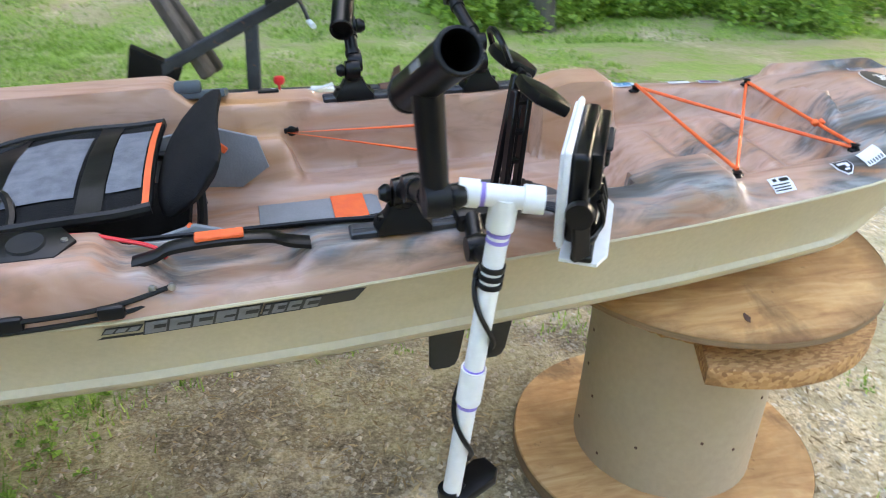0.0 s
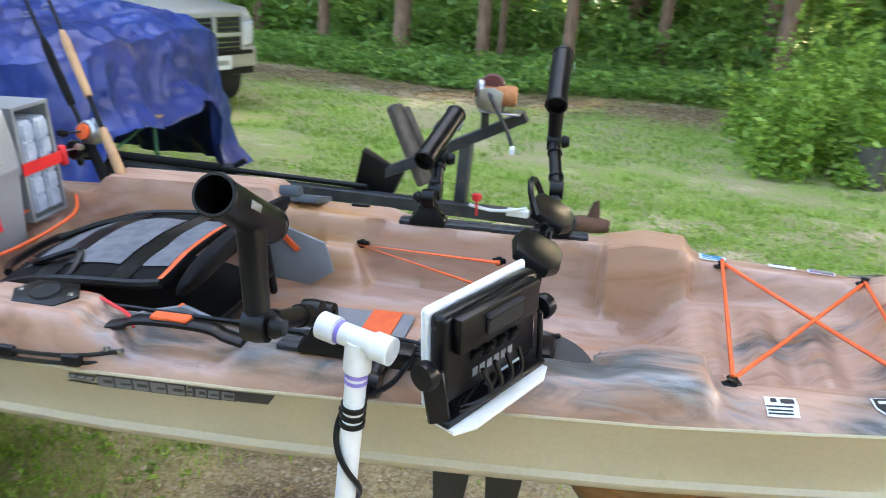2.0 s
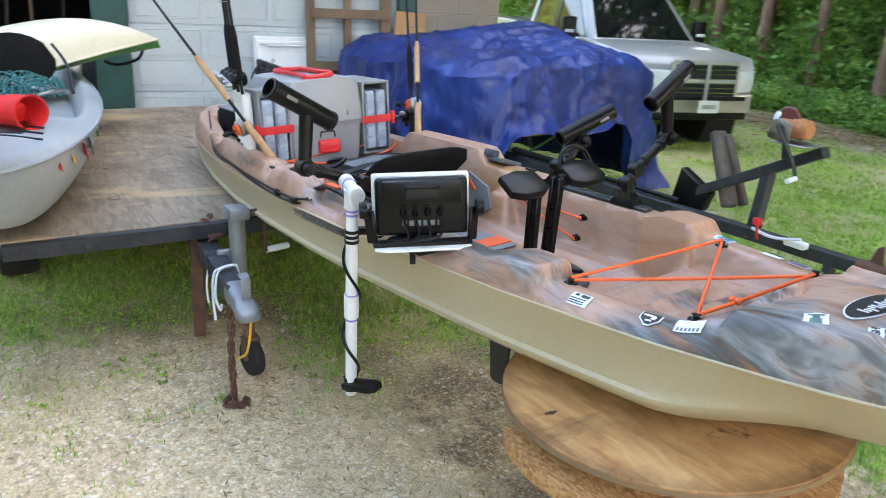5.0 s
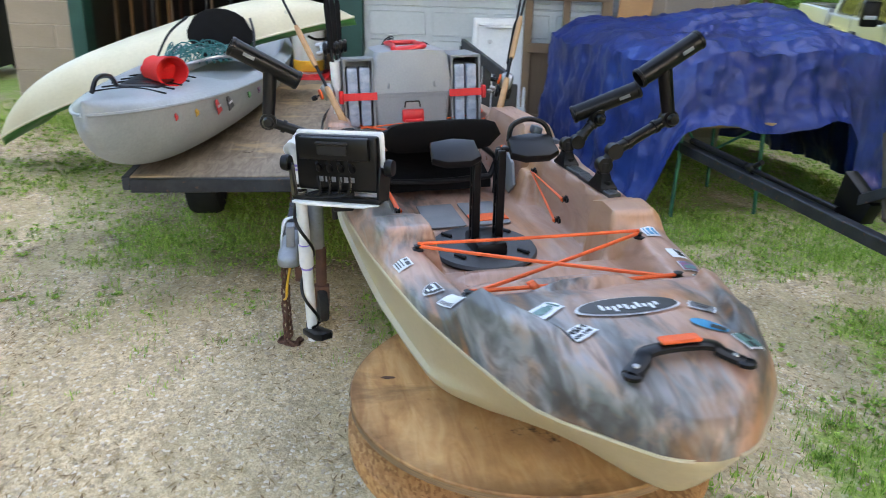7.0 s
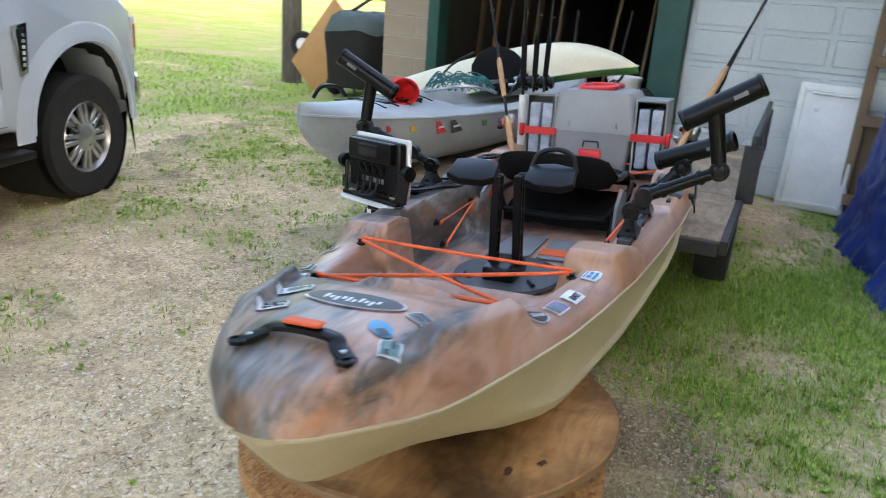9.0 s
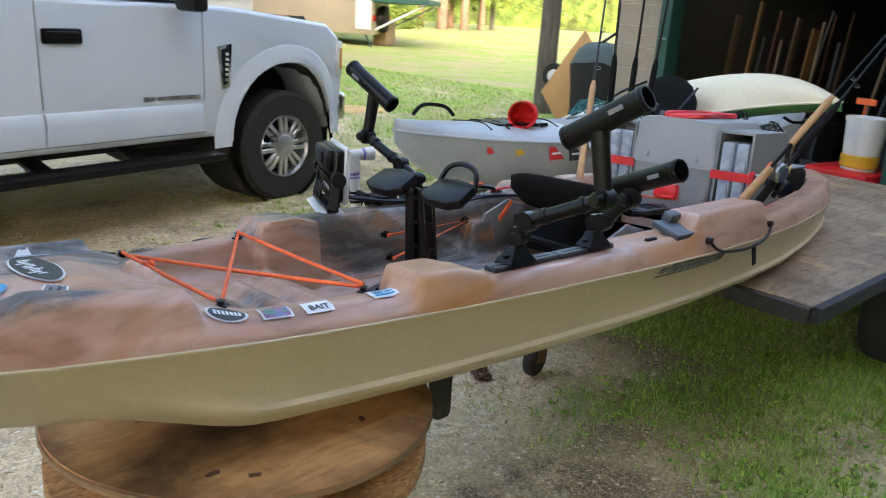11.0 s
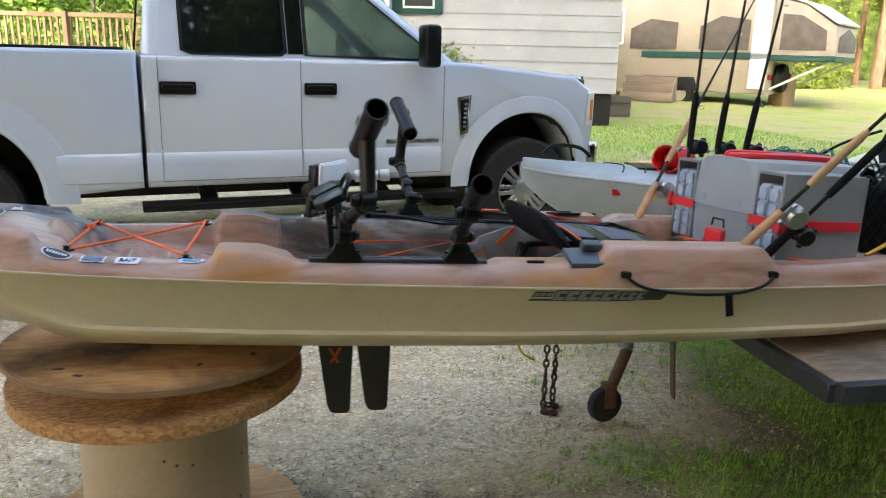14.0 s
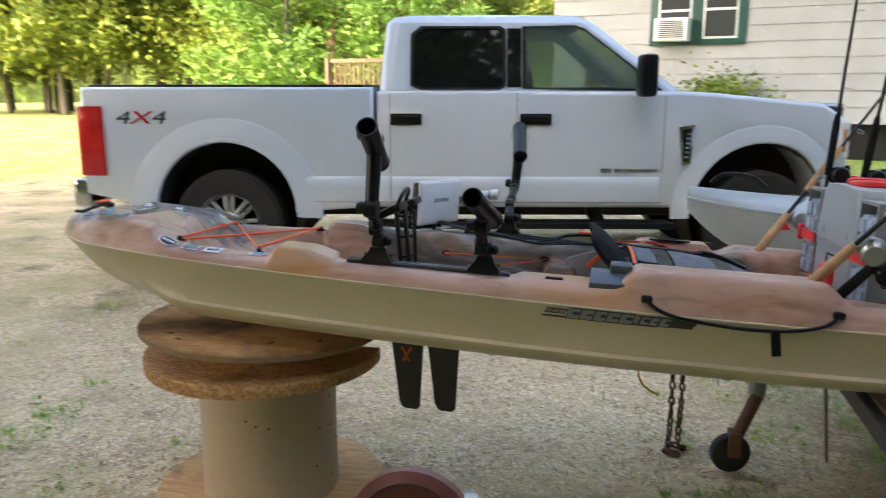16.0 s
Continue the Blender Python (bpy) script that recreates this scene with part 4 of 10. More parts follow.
def build_trim():
    up = lambda x, y, d=0.004: deck_height(x, y) + 0.004 + d
    A = {"sr": (1.130, -0.264), "sf": (1.440, -0.215), "pr": (1.163, 0.250), "pf": (1.450, 0.203)}
    B = {k: Vector((x, y, 0.043)) for k, (x, y) in A.items()}
    for k, p in B.items():
        bm = BM()
        slug(bm, p.x, p.y, max(up(p.x, p.y, 0) - 0.002, 0.030), 20)
        part("bungee_button", bm, M_BLACK, kayak, "black bungee button")
    # the crossed front bungee
    bm = BM()
    for i, (a, b) in enumerate((("sf", "pr"), ("pr", "sr"), ("sr", "pf"), ("pf", "sf"))):
        o = Vector((0, 0, 0.006 * (i % 2)))
        cord(bm, [B[a] + o, (B[a] + B[b]) / 2 + o + Vector((0, 0, -0.002)), B[b] + o], 0.0042, 6, 2)
    part("bungee", bm, M_ORANGE, kayak, "orange crossed deck bungee")
    bm = BM()
    k = B["sf"].lerp(B["pf"], 0.30)
    for d in (-0.008, 0.006):
        lathe(bm, [(0.002, -0.012), (0.009, 0), (0.002, 0.012)], 8, Matrix.Translation(k + Vector((d, 0, 0.008))) @ pose(0, 0, 0, 70, 30, 0))
    part("bungee_knot", bm, M_ORANGE, kayak)
    # side bungees on the inner walls
    for s in (1, -1):
        P = [Vector((0.642, s * 0.243, -0.008)), Vector((0.637, s * 0.222, -0.072)), Vector((0.288, s * 0.255, 0.0))]
        bm = BM()
        cord(bm, [P[0], P[2], P[1]], 0.0042, 6, 1)
        cord(bm, [P[0] + Vector((0.012, 0, 0)), P[0]], 0.007, 6, 1)
        cord(bm, [P[1] + Vector((0.012, 0, 0)), P[1]], 0.007, 6, 1)
        part("side_bungee", bm, M_ORANGE, kayak, "orange side bungee")
        for p in P:
            bm = BM()
            slug(bm, 0, 0, 0)
            ob = part("bungee_button", bm, M_BLACK, kayak)
            ob.matrix_basis = Matrix.Translation(p + Vector((0.008, s * 0.014, 0))) @ pose(0, 0, 0, 90 * s, 0, 0)
    # bow and stern carry handles
    def carry(x, span, bowed, lab):
        bm = BM()
        pts = [(x, -span / 2 - 0.012), (x - bowed * 0.018, -span / 2 + 0.012), (x - bowed * 0.030, -span * 0.32), (x - bowed * 0.032, 0), (x - bowed * 0.030, span * 0.32), (x - bowed * 0.018, span / 2 - 0.012), (x, span / 2 + 0.012)]
        path = smooth_path([Vector((px, py, up(px, py, 0.006) + 0.010 * ease(span / 2, span * 0.22, abs(py)))) for px, py in pts], 5)
        loops = []
        for i, p in enumerate(path):
            d = (path[min(i + 1, len(path) - 1)] - path[max(i - 1, 0)]).normalized()
            q = d.cross(Vector((0, 0, 1))).normalized()
            wd, th = 0.0125, 0.006
            loops.append([p + q * a * wd + Vector((0, 0, b * th)) for a, b in ((-1, -0.6), (-1, 0.5), (-0.6, 1), (0.6, 1), (1, 0.5), (1, -0.6))])
        rings(bm, loops)
        h = part("carry_handle", bm, M_BLACK, kayak, lab)
        for s in (-1, 1):
            bm = BM()
            lathe(bm, [(0.013, -0.004), (0.014, 0.002), (0.009, 0.004), (0.008, 0.001)], 14, Matrix.Translation((x + bowed * 0.006, s * (span / 2 + 0.010), up(x, s * span / 2, 0.008))))
            part("eyelet", bm, M_BLACK, h)
            bm = BM()
            lathe(bm, [(0.006, 0), (0.005, 0.003), (0, 0.004)], 10, Matrix.Translation((x - bowed * 0.008, s * (span / 2 + 0.0), up(x, s * span / 2, 0.013))))
            part("screw", bm, M_STEEL, h)
        bm = BM()
        box(bm, 0.022, span * 0.40, 0.006, Matrix.Translation((x - bowed * 0.032, 0, up(x - bowed * 0.04, 0, 0.024))), 0.002, 1)
        part("grip", bm, M_ORANGE, h, "orange rubber grip")
    carry(1.878, 0.148, 1.0, "black bow carry handle with orange grip")
    # starboard side handle
    bm = BM()
    y = -0.362
    path = smooth_path([Vector((0.010, y, 0.058)), Vector((0.045, y, 0.066)), Vector((0.075, y, 0.078)), Vector((0.15, y - 0.004, 0.084)), Vector((0.22, y, 0.078)), Vector((0.25, y, 0.066)), Vector((0.285, y, 0.058))], 5)
    rings(bm, [[p + Vector((0, a * 0.016, b * 0.007)) for a, b in ((-1, -0.6), (-1, 0.5), (-0.6, 1), (0.6, 1), (1, 0.5), (1, -0.6))] for p in path])
    h = part("carry_handle", bm, M_BLACK, kayak, "black side handle with orange grip")
    bm = BM()
    box(bm, 0.075, 0.024, 0.008, Matrix.Translation((0.145, y - 0.003, 0.092)), 0.002, 1)
    part("grip", bm, M_ORANGE, h, "orange rubber grip")
    # cup-shaped flush mount on the starboard shelf
    bm = BM()
    z = up(-0.139, -0.324, 0.0)
    hexa = [(0.062 * math.cos(radians(a)) * 1.15, 0.052 * math.sin(radians(a))) for a in (0, 50, 130, 180, 230, 310)]
    slab(bm, hexa, 0.008, Matrix.Translation((-0.139, -0.335, z - 0.002)) @ pose(0, 0, 0, 6, 0, 0), 0.002)
    fm = part("flush_mount", bm, M_BLACK, kayak, "black flush rod mount")
    bm = BM()
    lathe(bm, [(0.030, 0.004), (0.027, 0.010), (0.022, 0.0075), (0.0, 0.007)], 24, Matrix.Translation((-0.139, -0.335, z)) @ pose(0, 0, 0, 6, 0, 0))
    part("hole", bm, M_DARK, fm)
    bm = BM()
    for dx in (-0.055, 0.055):
        lathe(bm, [(0.006, 0.005), (0.005, 0.009), (0, 0.0095)], 10, Matrix.Translation((-0.139 + dx, -0.335, z)))
        part("screw", bm, M_STEEL, fm)
        bm = BM()
    # small dark tray on the port side, with a rod cradle
    bm = BM()
    tilt = Matrix.Translation((0.085, 0.372, 0.060)) @ pose(0, 0, 0, -17, 0, 0)
    slab(bm, [(-0.078, -0.055), (0.070, -0.055), (0.076, 0.036), (-0.066, 0.036)], 0.018, tilt, 0.004)
    box(bm, 0.060, 0.034, 0.030, tilt @ Matrix.Translation((-0.01, -0.045, 0.028)), 0.008)
    part("gear_tray", bm, worn("slate_plastic", (0.05, 0.065, 0.085), (0.07, 0.085, 0.105), 0.45, 8, 90), kayak, "slate blue tool tray")
    for x, s in ((0.255, 1), (-0.275, -1), (0.145, -1)):
        bm = BM()
        y = s * (half_width(x) - 0.05)
        box(bm, 0.05, 0.014, 0.010, Matrix.Translation((x, y if s > 0 else -(half_width(x) - 0.035), up(x, y, 0.002) if x != 0.145 else 0.018)), 0.004)
        part("pad_eye", bm, M_BLACK, kayak, "black pad eye")
    # ropes along the sides
    bm = BM()
    flank = lambda x, z, s: Vector((x, s * (half_width(x) + 0.004), z))
    out = lambda x, z, d: Vector((x, half_width(x) + d, z))
    cord(bm, [out(0.009, 0.036, 0.002), out(-0.03, 0.012, 0.008), out(-0.10, -0.004, 0.010), out(-0.24, -0.014, 0.010), out(-0.36, -0.008, 0.010), out(-0.44, 0.012, 0.008), out(-0.474, 0.040, 0.002)], 0.005)
    rope = part("paddle_rope", bm, M_BLACK, kayak, "black slack side rope")
    bm = BM()
    box(bm, 0.024, 0.006, 0.070, Matrix.Translation(out(-0.325, -0.043, 0.010)) @ pose(0, 0, 0, 6, 8, 0), 0.002, 1)
    part("rope_tab", bm, M_BLACK, rope, "black webbing tab")
    for x, y in ((0.009, half_width(0.009) - 0.004), (-0.474, half_width(-0.474) - 0.004)):
        bm = BM()
        box(bm, 0.030, 0.022, 0.020, Matrix.Translation((x, y, 0.040)), 0.006)
        part("rope_eye", bm, M_BLACK, rope)
    bm = BM()
    for dz in (0.0, -0.016):
        cord(bm, [Vector((0.068, -0.412, 0.038 + dz)), flank(-0.05, 0.028 + dz, -1), flank(-0.3, 0.026 + dz, -1), flank(-0.643, 0.034 + dz * 0.3, -1), flank(-0.95, 0.05 + dz, -1), Vector((-1.35, -0.26, 0.082)), Vector((-1.75, -0.13, 0.10))], 0.004)
    rope = part("anchor_line", bm, M_BLACK, kayak, "black anchor trolley line")
    for x in (-0.02, -0.16):
        bm = BM()
        box(bm, 0.040, 0.016, 0.024, Matrix.Translation(flank(x, 0.022, -1)), 0.007)
        part("line_float", bm, M_BLACK, rope)
    bm = BM()
    for x in (0.04, 0.068):
        lathe(bm, [(0.006, 0), (0.006, 0.006), (0, 0.008)], 10, Matrix.Translation((x, -0.414, 0.040)) @ pose(0, 0, 0, 80, 0, 0))
    part("line_rivet", bm, M_STEEL, rope)
    # hull lettering, drawn as slanted bars in its colours
    for s in (-1, 1):
        x0, x1 = (-0.055, 0.345) if s < 0 else (-0.09, 0.285)
        zc = -0.020
        u0 = x0 if s < 0 else x1
        dirn = 1 if s < 0 else -1
        g = side_decal(u0 + dirn * 0.31, u0 + dirn * 0.40, zc - 0.014, zc + 0.014, s, M_INK, 0.002, 0.02, label="black and grey slanted lettering graphic")
        side_decal(u0, u0 + dirn * 0.31, zc - 0.017, zc - 0.011, s, M_INK, 0.002, 0.01, g, "lettering_tail")
        for k, (a, b) in enumerate(((0.012, 0.026), (0.030, 0.044), (0.048, 0.062), (0.070, 0.102), (0.106, 0.138), (0.142, 0.172), (0.176, 0.206), (0.210, 0.242), (0.250, 0.258), (0.264, 0.284), (0.288, 0.308), (0.314, 0.338))):
            lo, hi = (zc - 0.002, zc + 0.008) if k < 3 else (zc - 0.015, zc + 0.014) if k < 8 else (zc - 0.012, zc + 0.011)
            bar_ = side_decal(u0 + dirn * (a - 0.003), u0 + dirn * (b + 0.003), lo - 0.003, hi + 0.003, s, M_INK, 0.0028, 0.010, g, "letter_bar")
            side_decal(u0 + dirn * a, u0 + dirn * b, lo, hi, s, M_GREYPAD, 0.0042, 0.008, g, "letter_bar")
            if k > 2:
                mz = (lo + hi) / 2
                side_decal(u0 + dirn * (a + b) / 2 - 0.002 * (k % 3), u0 + dirn * (b + 0.002), mz - 0.003, mz + 0.003 + 0.003 * (k % 2), s, M_INK, 0.0054, 0.003, g, "letter_notch")
    # stickers
    def sticker(x, y, w, h, turn, field, label, shape=None, margin=0.86):
        """White vinyl with a printed field; w runs along the boat before the turn."""
        d = decal("sticker", x, y, w, h, M_DECALWHITE, turn, shape, 0.0015, label)
        if field:
            decal("print", x, y, w * margin, h * margin, field, turn, shape, 0.0026, "", d)
        return d

    def bars(d, x, y, turn, rows, mat, lift=0.0037):
        """Bars of print: offsets along and across the sticker, with their sizes."""
        c, sn = math.cos(radians(turn)), math.sin(radians(turn))
        for u, v, bw, bh in rows:
            decal("print", x + c * u - sn * v, y + sn * u + c * v, bw, bh, mat, turn, None, lift, "", d)
    # starboard gunwale
    d = sticker(1.204, -0.308, 0.052, 0.034, 8, None, "white sticker with a black mug shape")
    bars(d, 1.204, -0.308, 8, ((0.010, 0.008, 0.022, 0.009), (-0.012, 0.009, 0.010, 0.008), (-0.004, -0.008, 0.040, 0.0025), (-0.004, -0.013, 0.040, 0.0025), (-0.004, -0.002, 0.044, 0.0025)), M_INK, 0.0026)
    d = sticker(1.372, -0.274, 0.048, 0.036, 12, M_INK, "black shield sticker with white border", "shield")
    bars(d, 1.372, -0.274, 12, ((-0.006, 0.006, 0.020, 0.006), (0.008, 0.002, 0.010, 0.012), (0.0, -0.008, 0.014, 0.004)), M_DECALWHITE)
    d = sticker(1.452, -0.250, 0.056, 0.036, 18, None, "white cloud-shaped sticker with grey print")
    bars(d, 1.452, -0.250, 18, [(-0.020 + 0.008 * k, -0.012, 0.005, 0.008) for k in range(6)], M_GREYPAD, 0.0026)
    # bow deck
    d = sticker(1.642, -0.136, 0.062, 0.044, 118, None, "white sticker with a blue-grey portrait shape")
    bars(d, 1.642, -0.136, 118, ((0.0, 0.0, 0.026, 0.022), (-0.024, 0.0, 0.006, 0.034), (0.024, 0.0, 0.005, 0.030), (0.016, 0.0, 0.008, 0.012)), M_DECALTEAL, 0.0026)
    sticker(1.748, -0.113, 0.040, 0.048, 28, None, "white rectangular sticker with black print")
    d = sticker(1.694, 0.118, 0.044, 0.036, 60, M_GREYPAD, "grey printed sticker with white border")
    bars(d, 1.694, 0.118, 60, ((0.0, 0.006, 0.026, 0.006), (0.0, -0.006, 0.018, 0.005)), M_INK)
    d = decal("sticker", 1.775, 0.086, 0.060, 0.034, M_DECALBLUE, 40, "oval", 0.0015, "blue leaf-shaped sticker")
    bars(d, 1.775, 0.086, 50, ((0.014, -0.004, 0.022, 0.016),), M_INK, 0.0026)
    d = sticker(1.822, 0.122, 0.042, 0.032, 18, M_DECALTEAL, "dark green scenic sticker with white border")
    bars(d, 1.822, 0.122, 18, ((-0.008, 0.004, 0.022, 0.006), (0.012, -0.004, 0.014, 0.007)), M_INK)
    # port gunwale
    d = sticker(1.146, 0.288, 0.060, 0.036, -6, None, "white sticker with blue print")
    bars(d, 1.146, 0.288, -6, ((0.0, 0.009, 0.046, 0.007), (0.010, -0.002, 0.022, 0.010), (-0.014, -0.002, 0.018, 0.008), (0.0, -0.012, 0.046, 0.003)), M_DECALBLUE, 0.0026)
    sticker(1.297, 0.278, 0.058, 0.036, -8, None, "white sticker with black print")
    d = sticker(1.378, 0.264, 0.058, 0.036, -10, M_DECALPINK, "pink and teal sticker with white border")
    bars(d, 1.378, 0.264, -10, ((0.012, 0.0, 0.020, 0.024), (-0.016, 0.004, 0.012, 0.010)), M_DECALTEAL)
    d = sticker(1.464, 0.247, 0.074, 0.034, -14, M_INK, "black oval sticker with white border", "oval", 0.88)
    bars(d, 1.464, 0.247, -14, [(-0.022 + 0.0072 * k, 0.0, 0.0045, 0.009) for k in range(7)], M_DECALWHITE)
    o = decal("bow_badge", 1.680, -0.004, 0.072, 0.178, M_DECALWHITE, 0, "oval", 0.0015, "black oval badge with white border")
    decal("badge_field", 1.680, -0.004, 0.065, 0.169, M_INK, 0, "oval", 0.0028, "", o)
    for k in range(10):
        decal("badge_bar", 1.684 + 0.004 * (k % 3), -0.051 + k * 0.0102, 0.022 - 0.008 * (k % 2), 0.0065, M_DECALWHITE, 0, None, 0.004, "", o)
    # foot pads on the cockpit floor
    for y in (-0.07, 0.075):
        bm = BM()
        slab(bm, [(-0.13, -0.062), (0.13, -0.062), (0.14, -0.05), (0.14, 0.05), (0.13, 0.062), (-0.13, 0.062)], 0.006, Matrix.Translation((0.33, y, -0.127)), 0.002)
        p = part("foot_pad", bm, M_GREYPAD, kayak, "grey foam foot pad")
        if y > 0:
            bm = BM()
            box(bm, 0.075, 0.125, 0.005, Matrix.Translation((0.40, y, -0.1195)), 0.001, 1)
            part("stripe", bm, M_ORANGE, p, "orange stripe")
    # fins of the pedal drive, under the hull
    for x, y in ((0.735, -0.028), (0.612, -0.040)):
        bm = BM()
        out = [(-0.058, 0.0), (0.070, 0.0), (0.016, -0.305), (0.006, -0.325), (-0.008, -0.332), (-0.048, -0.332), (-0.058, -0.320)]
        slab(bm, [(a, b) for a, b in out], 0.014, Matrix.Translation((x, y + 0.007, -0.195)) @ pose(0, 0, 0, 90, 0, 0), 0.005)
        f = part("fin", bm, worn("dark_fin_rubber", (0.028, 0.028, 0.028), (0.045, 0.044, 0.042), 0.6, 8, 80), kayak, "dark grey rubber drive fin")
        if x > 0.7:
            for s in (-1, 1):
                bm = BM()
                for pts in (((-0.022, -0.11), (-0.013, -0.11), (0.014, -0.16), (0.005, -0.16)), ((0.012, -0.11), (0.020, -0.11), (-0.008, -0.16), (-0.016, -0.16))):
                    slab(bm, pts, 0.001, Matrix.Translation((x, y + s * 0.0085 + 0.0005, -0.195)) @ pose(0, 0, 0, 90, 0, 0))
                part("fin_mark", bm, M_ORANGE, f, "orange mark")

    for x, y, w in ((0.475, 0.0, 0.05), (-0.53, 0.02, 0.06)):
        bm = BM()
        slab(bm, [(-w, 0.0), (w, 0.0), (w * 0.2, -0.045), (-w * 0.3, -0.045)], 0.03, Matrix.Translation((x, y + 0.015, -0.208)) @ pose(0, 0, 0, 90, 0, 0), 0.004)
        part("keel_block", bm, M_BLACK, kayak, "black block under the hull")


build_trim()


def lay_word(txt, x, y, size, turn, mat):
    """A printed word lying on the deck, on its own white sticker."""
    cu = bpy.data.curves.new("word", "FONT")
    cu.body, cu.size, cu.align_x, cu.align_y, cu.extrude = txt, size, "CENTER", "CENTER", 0.0006
    ob = bpy.data.objects.new("word", cu)
    scene.collection.objects.link(ob)
    me = bpy.data.meshes.new_from_object(ob.evaluated_get(bpy.context.evaluated_depsgraph_get()))
    bpy.data.objects.remove(ob)
    me.materials.append(mat)
    c, s = math.cos(radians(turn)), math.sin(radians(turn))
    for v in me.vertices:
        px, py = x + c * v.co.x - s * v.co.y, y + s * v.co.x + c * v.co.y
        v.co = Vector((px, py, deck_height(px, py) + 0.0085 + v.co.z))
    o = new("sticker_word", me)
    o.parent = kayak


lay_word("FISH", 1.741, -0.114, 0.021, 118, M_INK)
lay_word("OR DIE", 1.757, -0.108, 0.011, 118, M_INK)
lay_word("BAIT", 1.297, 0.284, 0.020, 172, M_INK)

# ---- cable spool ----
def disc(bm, r, z0, z1, n=64, wob=0.004, seed=1):
    lo = [Vector((p.x * (1 + wob * noise.noise((p.x * 9, p.y * 9, seed))), p.y * (1 + wob * noise.noise((p.x * 9, p.y * 9, seed))), 0)) for p in circle(r, n)]
    b = 0.003
    rings(bm, [[Vector((p.x * s, p.y * s, z)) for p in lo] for s, z in ((1 - b / r, z0), (1, z0 + b), (1, z1 - b), (1 - b / r, z1))])


def build_spool():
    s = thing("cable_spool", "large plywood cable spool with cardboard drum standing upright", "cable spool", Matrix.Translation((1.264, -0.043, lie(1.26, 0))))
    rr = random.Random(8)
    for name, z0, z1, seed in (("bottom_flange", 0.0, 0.045, 1), ("top_flange", 0.532, 0.577, 2)):
        bm = BM()
        if z0 < 0.3:
            disc(bm, 0.412, z0, z1, seed=seed)
        else:
            # a wedge of this flange has broken away down to the drum
            out = []
            for k in range(120):
                a = 3 * k - 180
                r = 0.412 * (1 + 0.004 * noise.noise((k * 0.3, 0, 2)))
                if -176 < a < -119:
                    r = 0.262 + rr.uniform(0, 0.012)
                out.append((r * math.cos(radians(a)), r * math.sin(radians(a))))
            slab(bm, out, z1 - z0, Matrix.Translation((0, 0, z0)), 0.003)
        fl = part(name, bm, M_PLY if z0 < 0.3 else M_OSB, s, "" if z0 < 0.3 else "flaky chipboard flange with a wedge broken away")
        if z0 < 0.3:
            bm = BM()
            lathe(bm, [(0.4135, z0 + 0.005), (0.4142, (z0 + z1) / 2), (0.4135, z1 - 0.005)], 64, None, False)
            part("rim", bm, M_PLYEDGE, fl, "rough layered edge")
    bm = BM()
    lathe(bm, [(0.242, 0.045), (0.240, 0.28), (0.242, 0.532)], 48)
    part("drum", bm, M_DRUM, s, "smooth tan cardboard drum")
    for i in range(22):
        bm = BM()
        a, z = random.uniform(0, 6.28), random.uniform(0.08, 0.46)
        d = Vector((math.cos(a), math.sin(a), 0))
        lathe(bm, [(0.0045, 0), (0.004, 0.002)], 8, Matrix.Translation(d * 0.2405 + Vector((0, 0, z))) @ d.to_track_quat("Z", "Y").to_matrix().to_4x4())
        part("nail_mark", bm, M_RUST, s)
    bm = BM()
    disc(bm, 0.416, 0, 0.022, seed=5)
    top = solid("plywood_disc", bm, M_PLYTOP, "loose round plywood disc lying tilted on the spool", "plywood disc", Matrix.Translation((1.265, -0.034, 0.645)) @ pose(0, 0, 0, 2.0, -2.2, 0))
    bm = BM()
    lathe(bm, [(0.4178, 0.004), (0.4184, 0.011), (0.4178, 0.018)], 64, None, False)
    part("rim", bm, M_PLYEDGE, top, "rough layered edge")
    # old stencil marks and a dark worn patch
    rnd = random.Random(12)
    for k in range(9):
        a, r = rnd.uniform(0, 6.28), rnd.uniform(0.10, 0.36)
        bm = BM()
        slab(bm, [(0.016 * rnd.uniform(0.5, 1.3) * math.cos(q), 0.007 * rnd.uniform(0.6, 1.4) * math.sin(q)) for q in [0.7 * i for i in range(9)]], 0.0012, Matrix.Translation((r * math.cos(a), r * math.sin(a), 0.0222)) @ pose(0, 0, 0, 0, 0, rnd.uniform(0, 180)))
        part("knot", bm, M_RUST, top, "dark knot in the veneer")
    return s


build_spool()


# ---- pickups ----
def arch(cx, cz, r, n=14):
    """Points of a wheel arch, from front to back over the wheel."""
    return [(cx + r * math.cos(math.pi * i / n), cz + r * math.sin(math.pi * i / n)) for i in range(n + 1)]


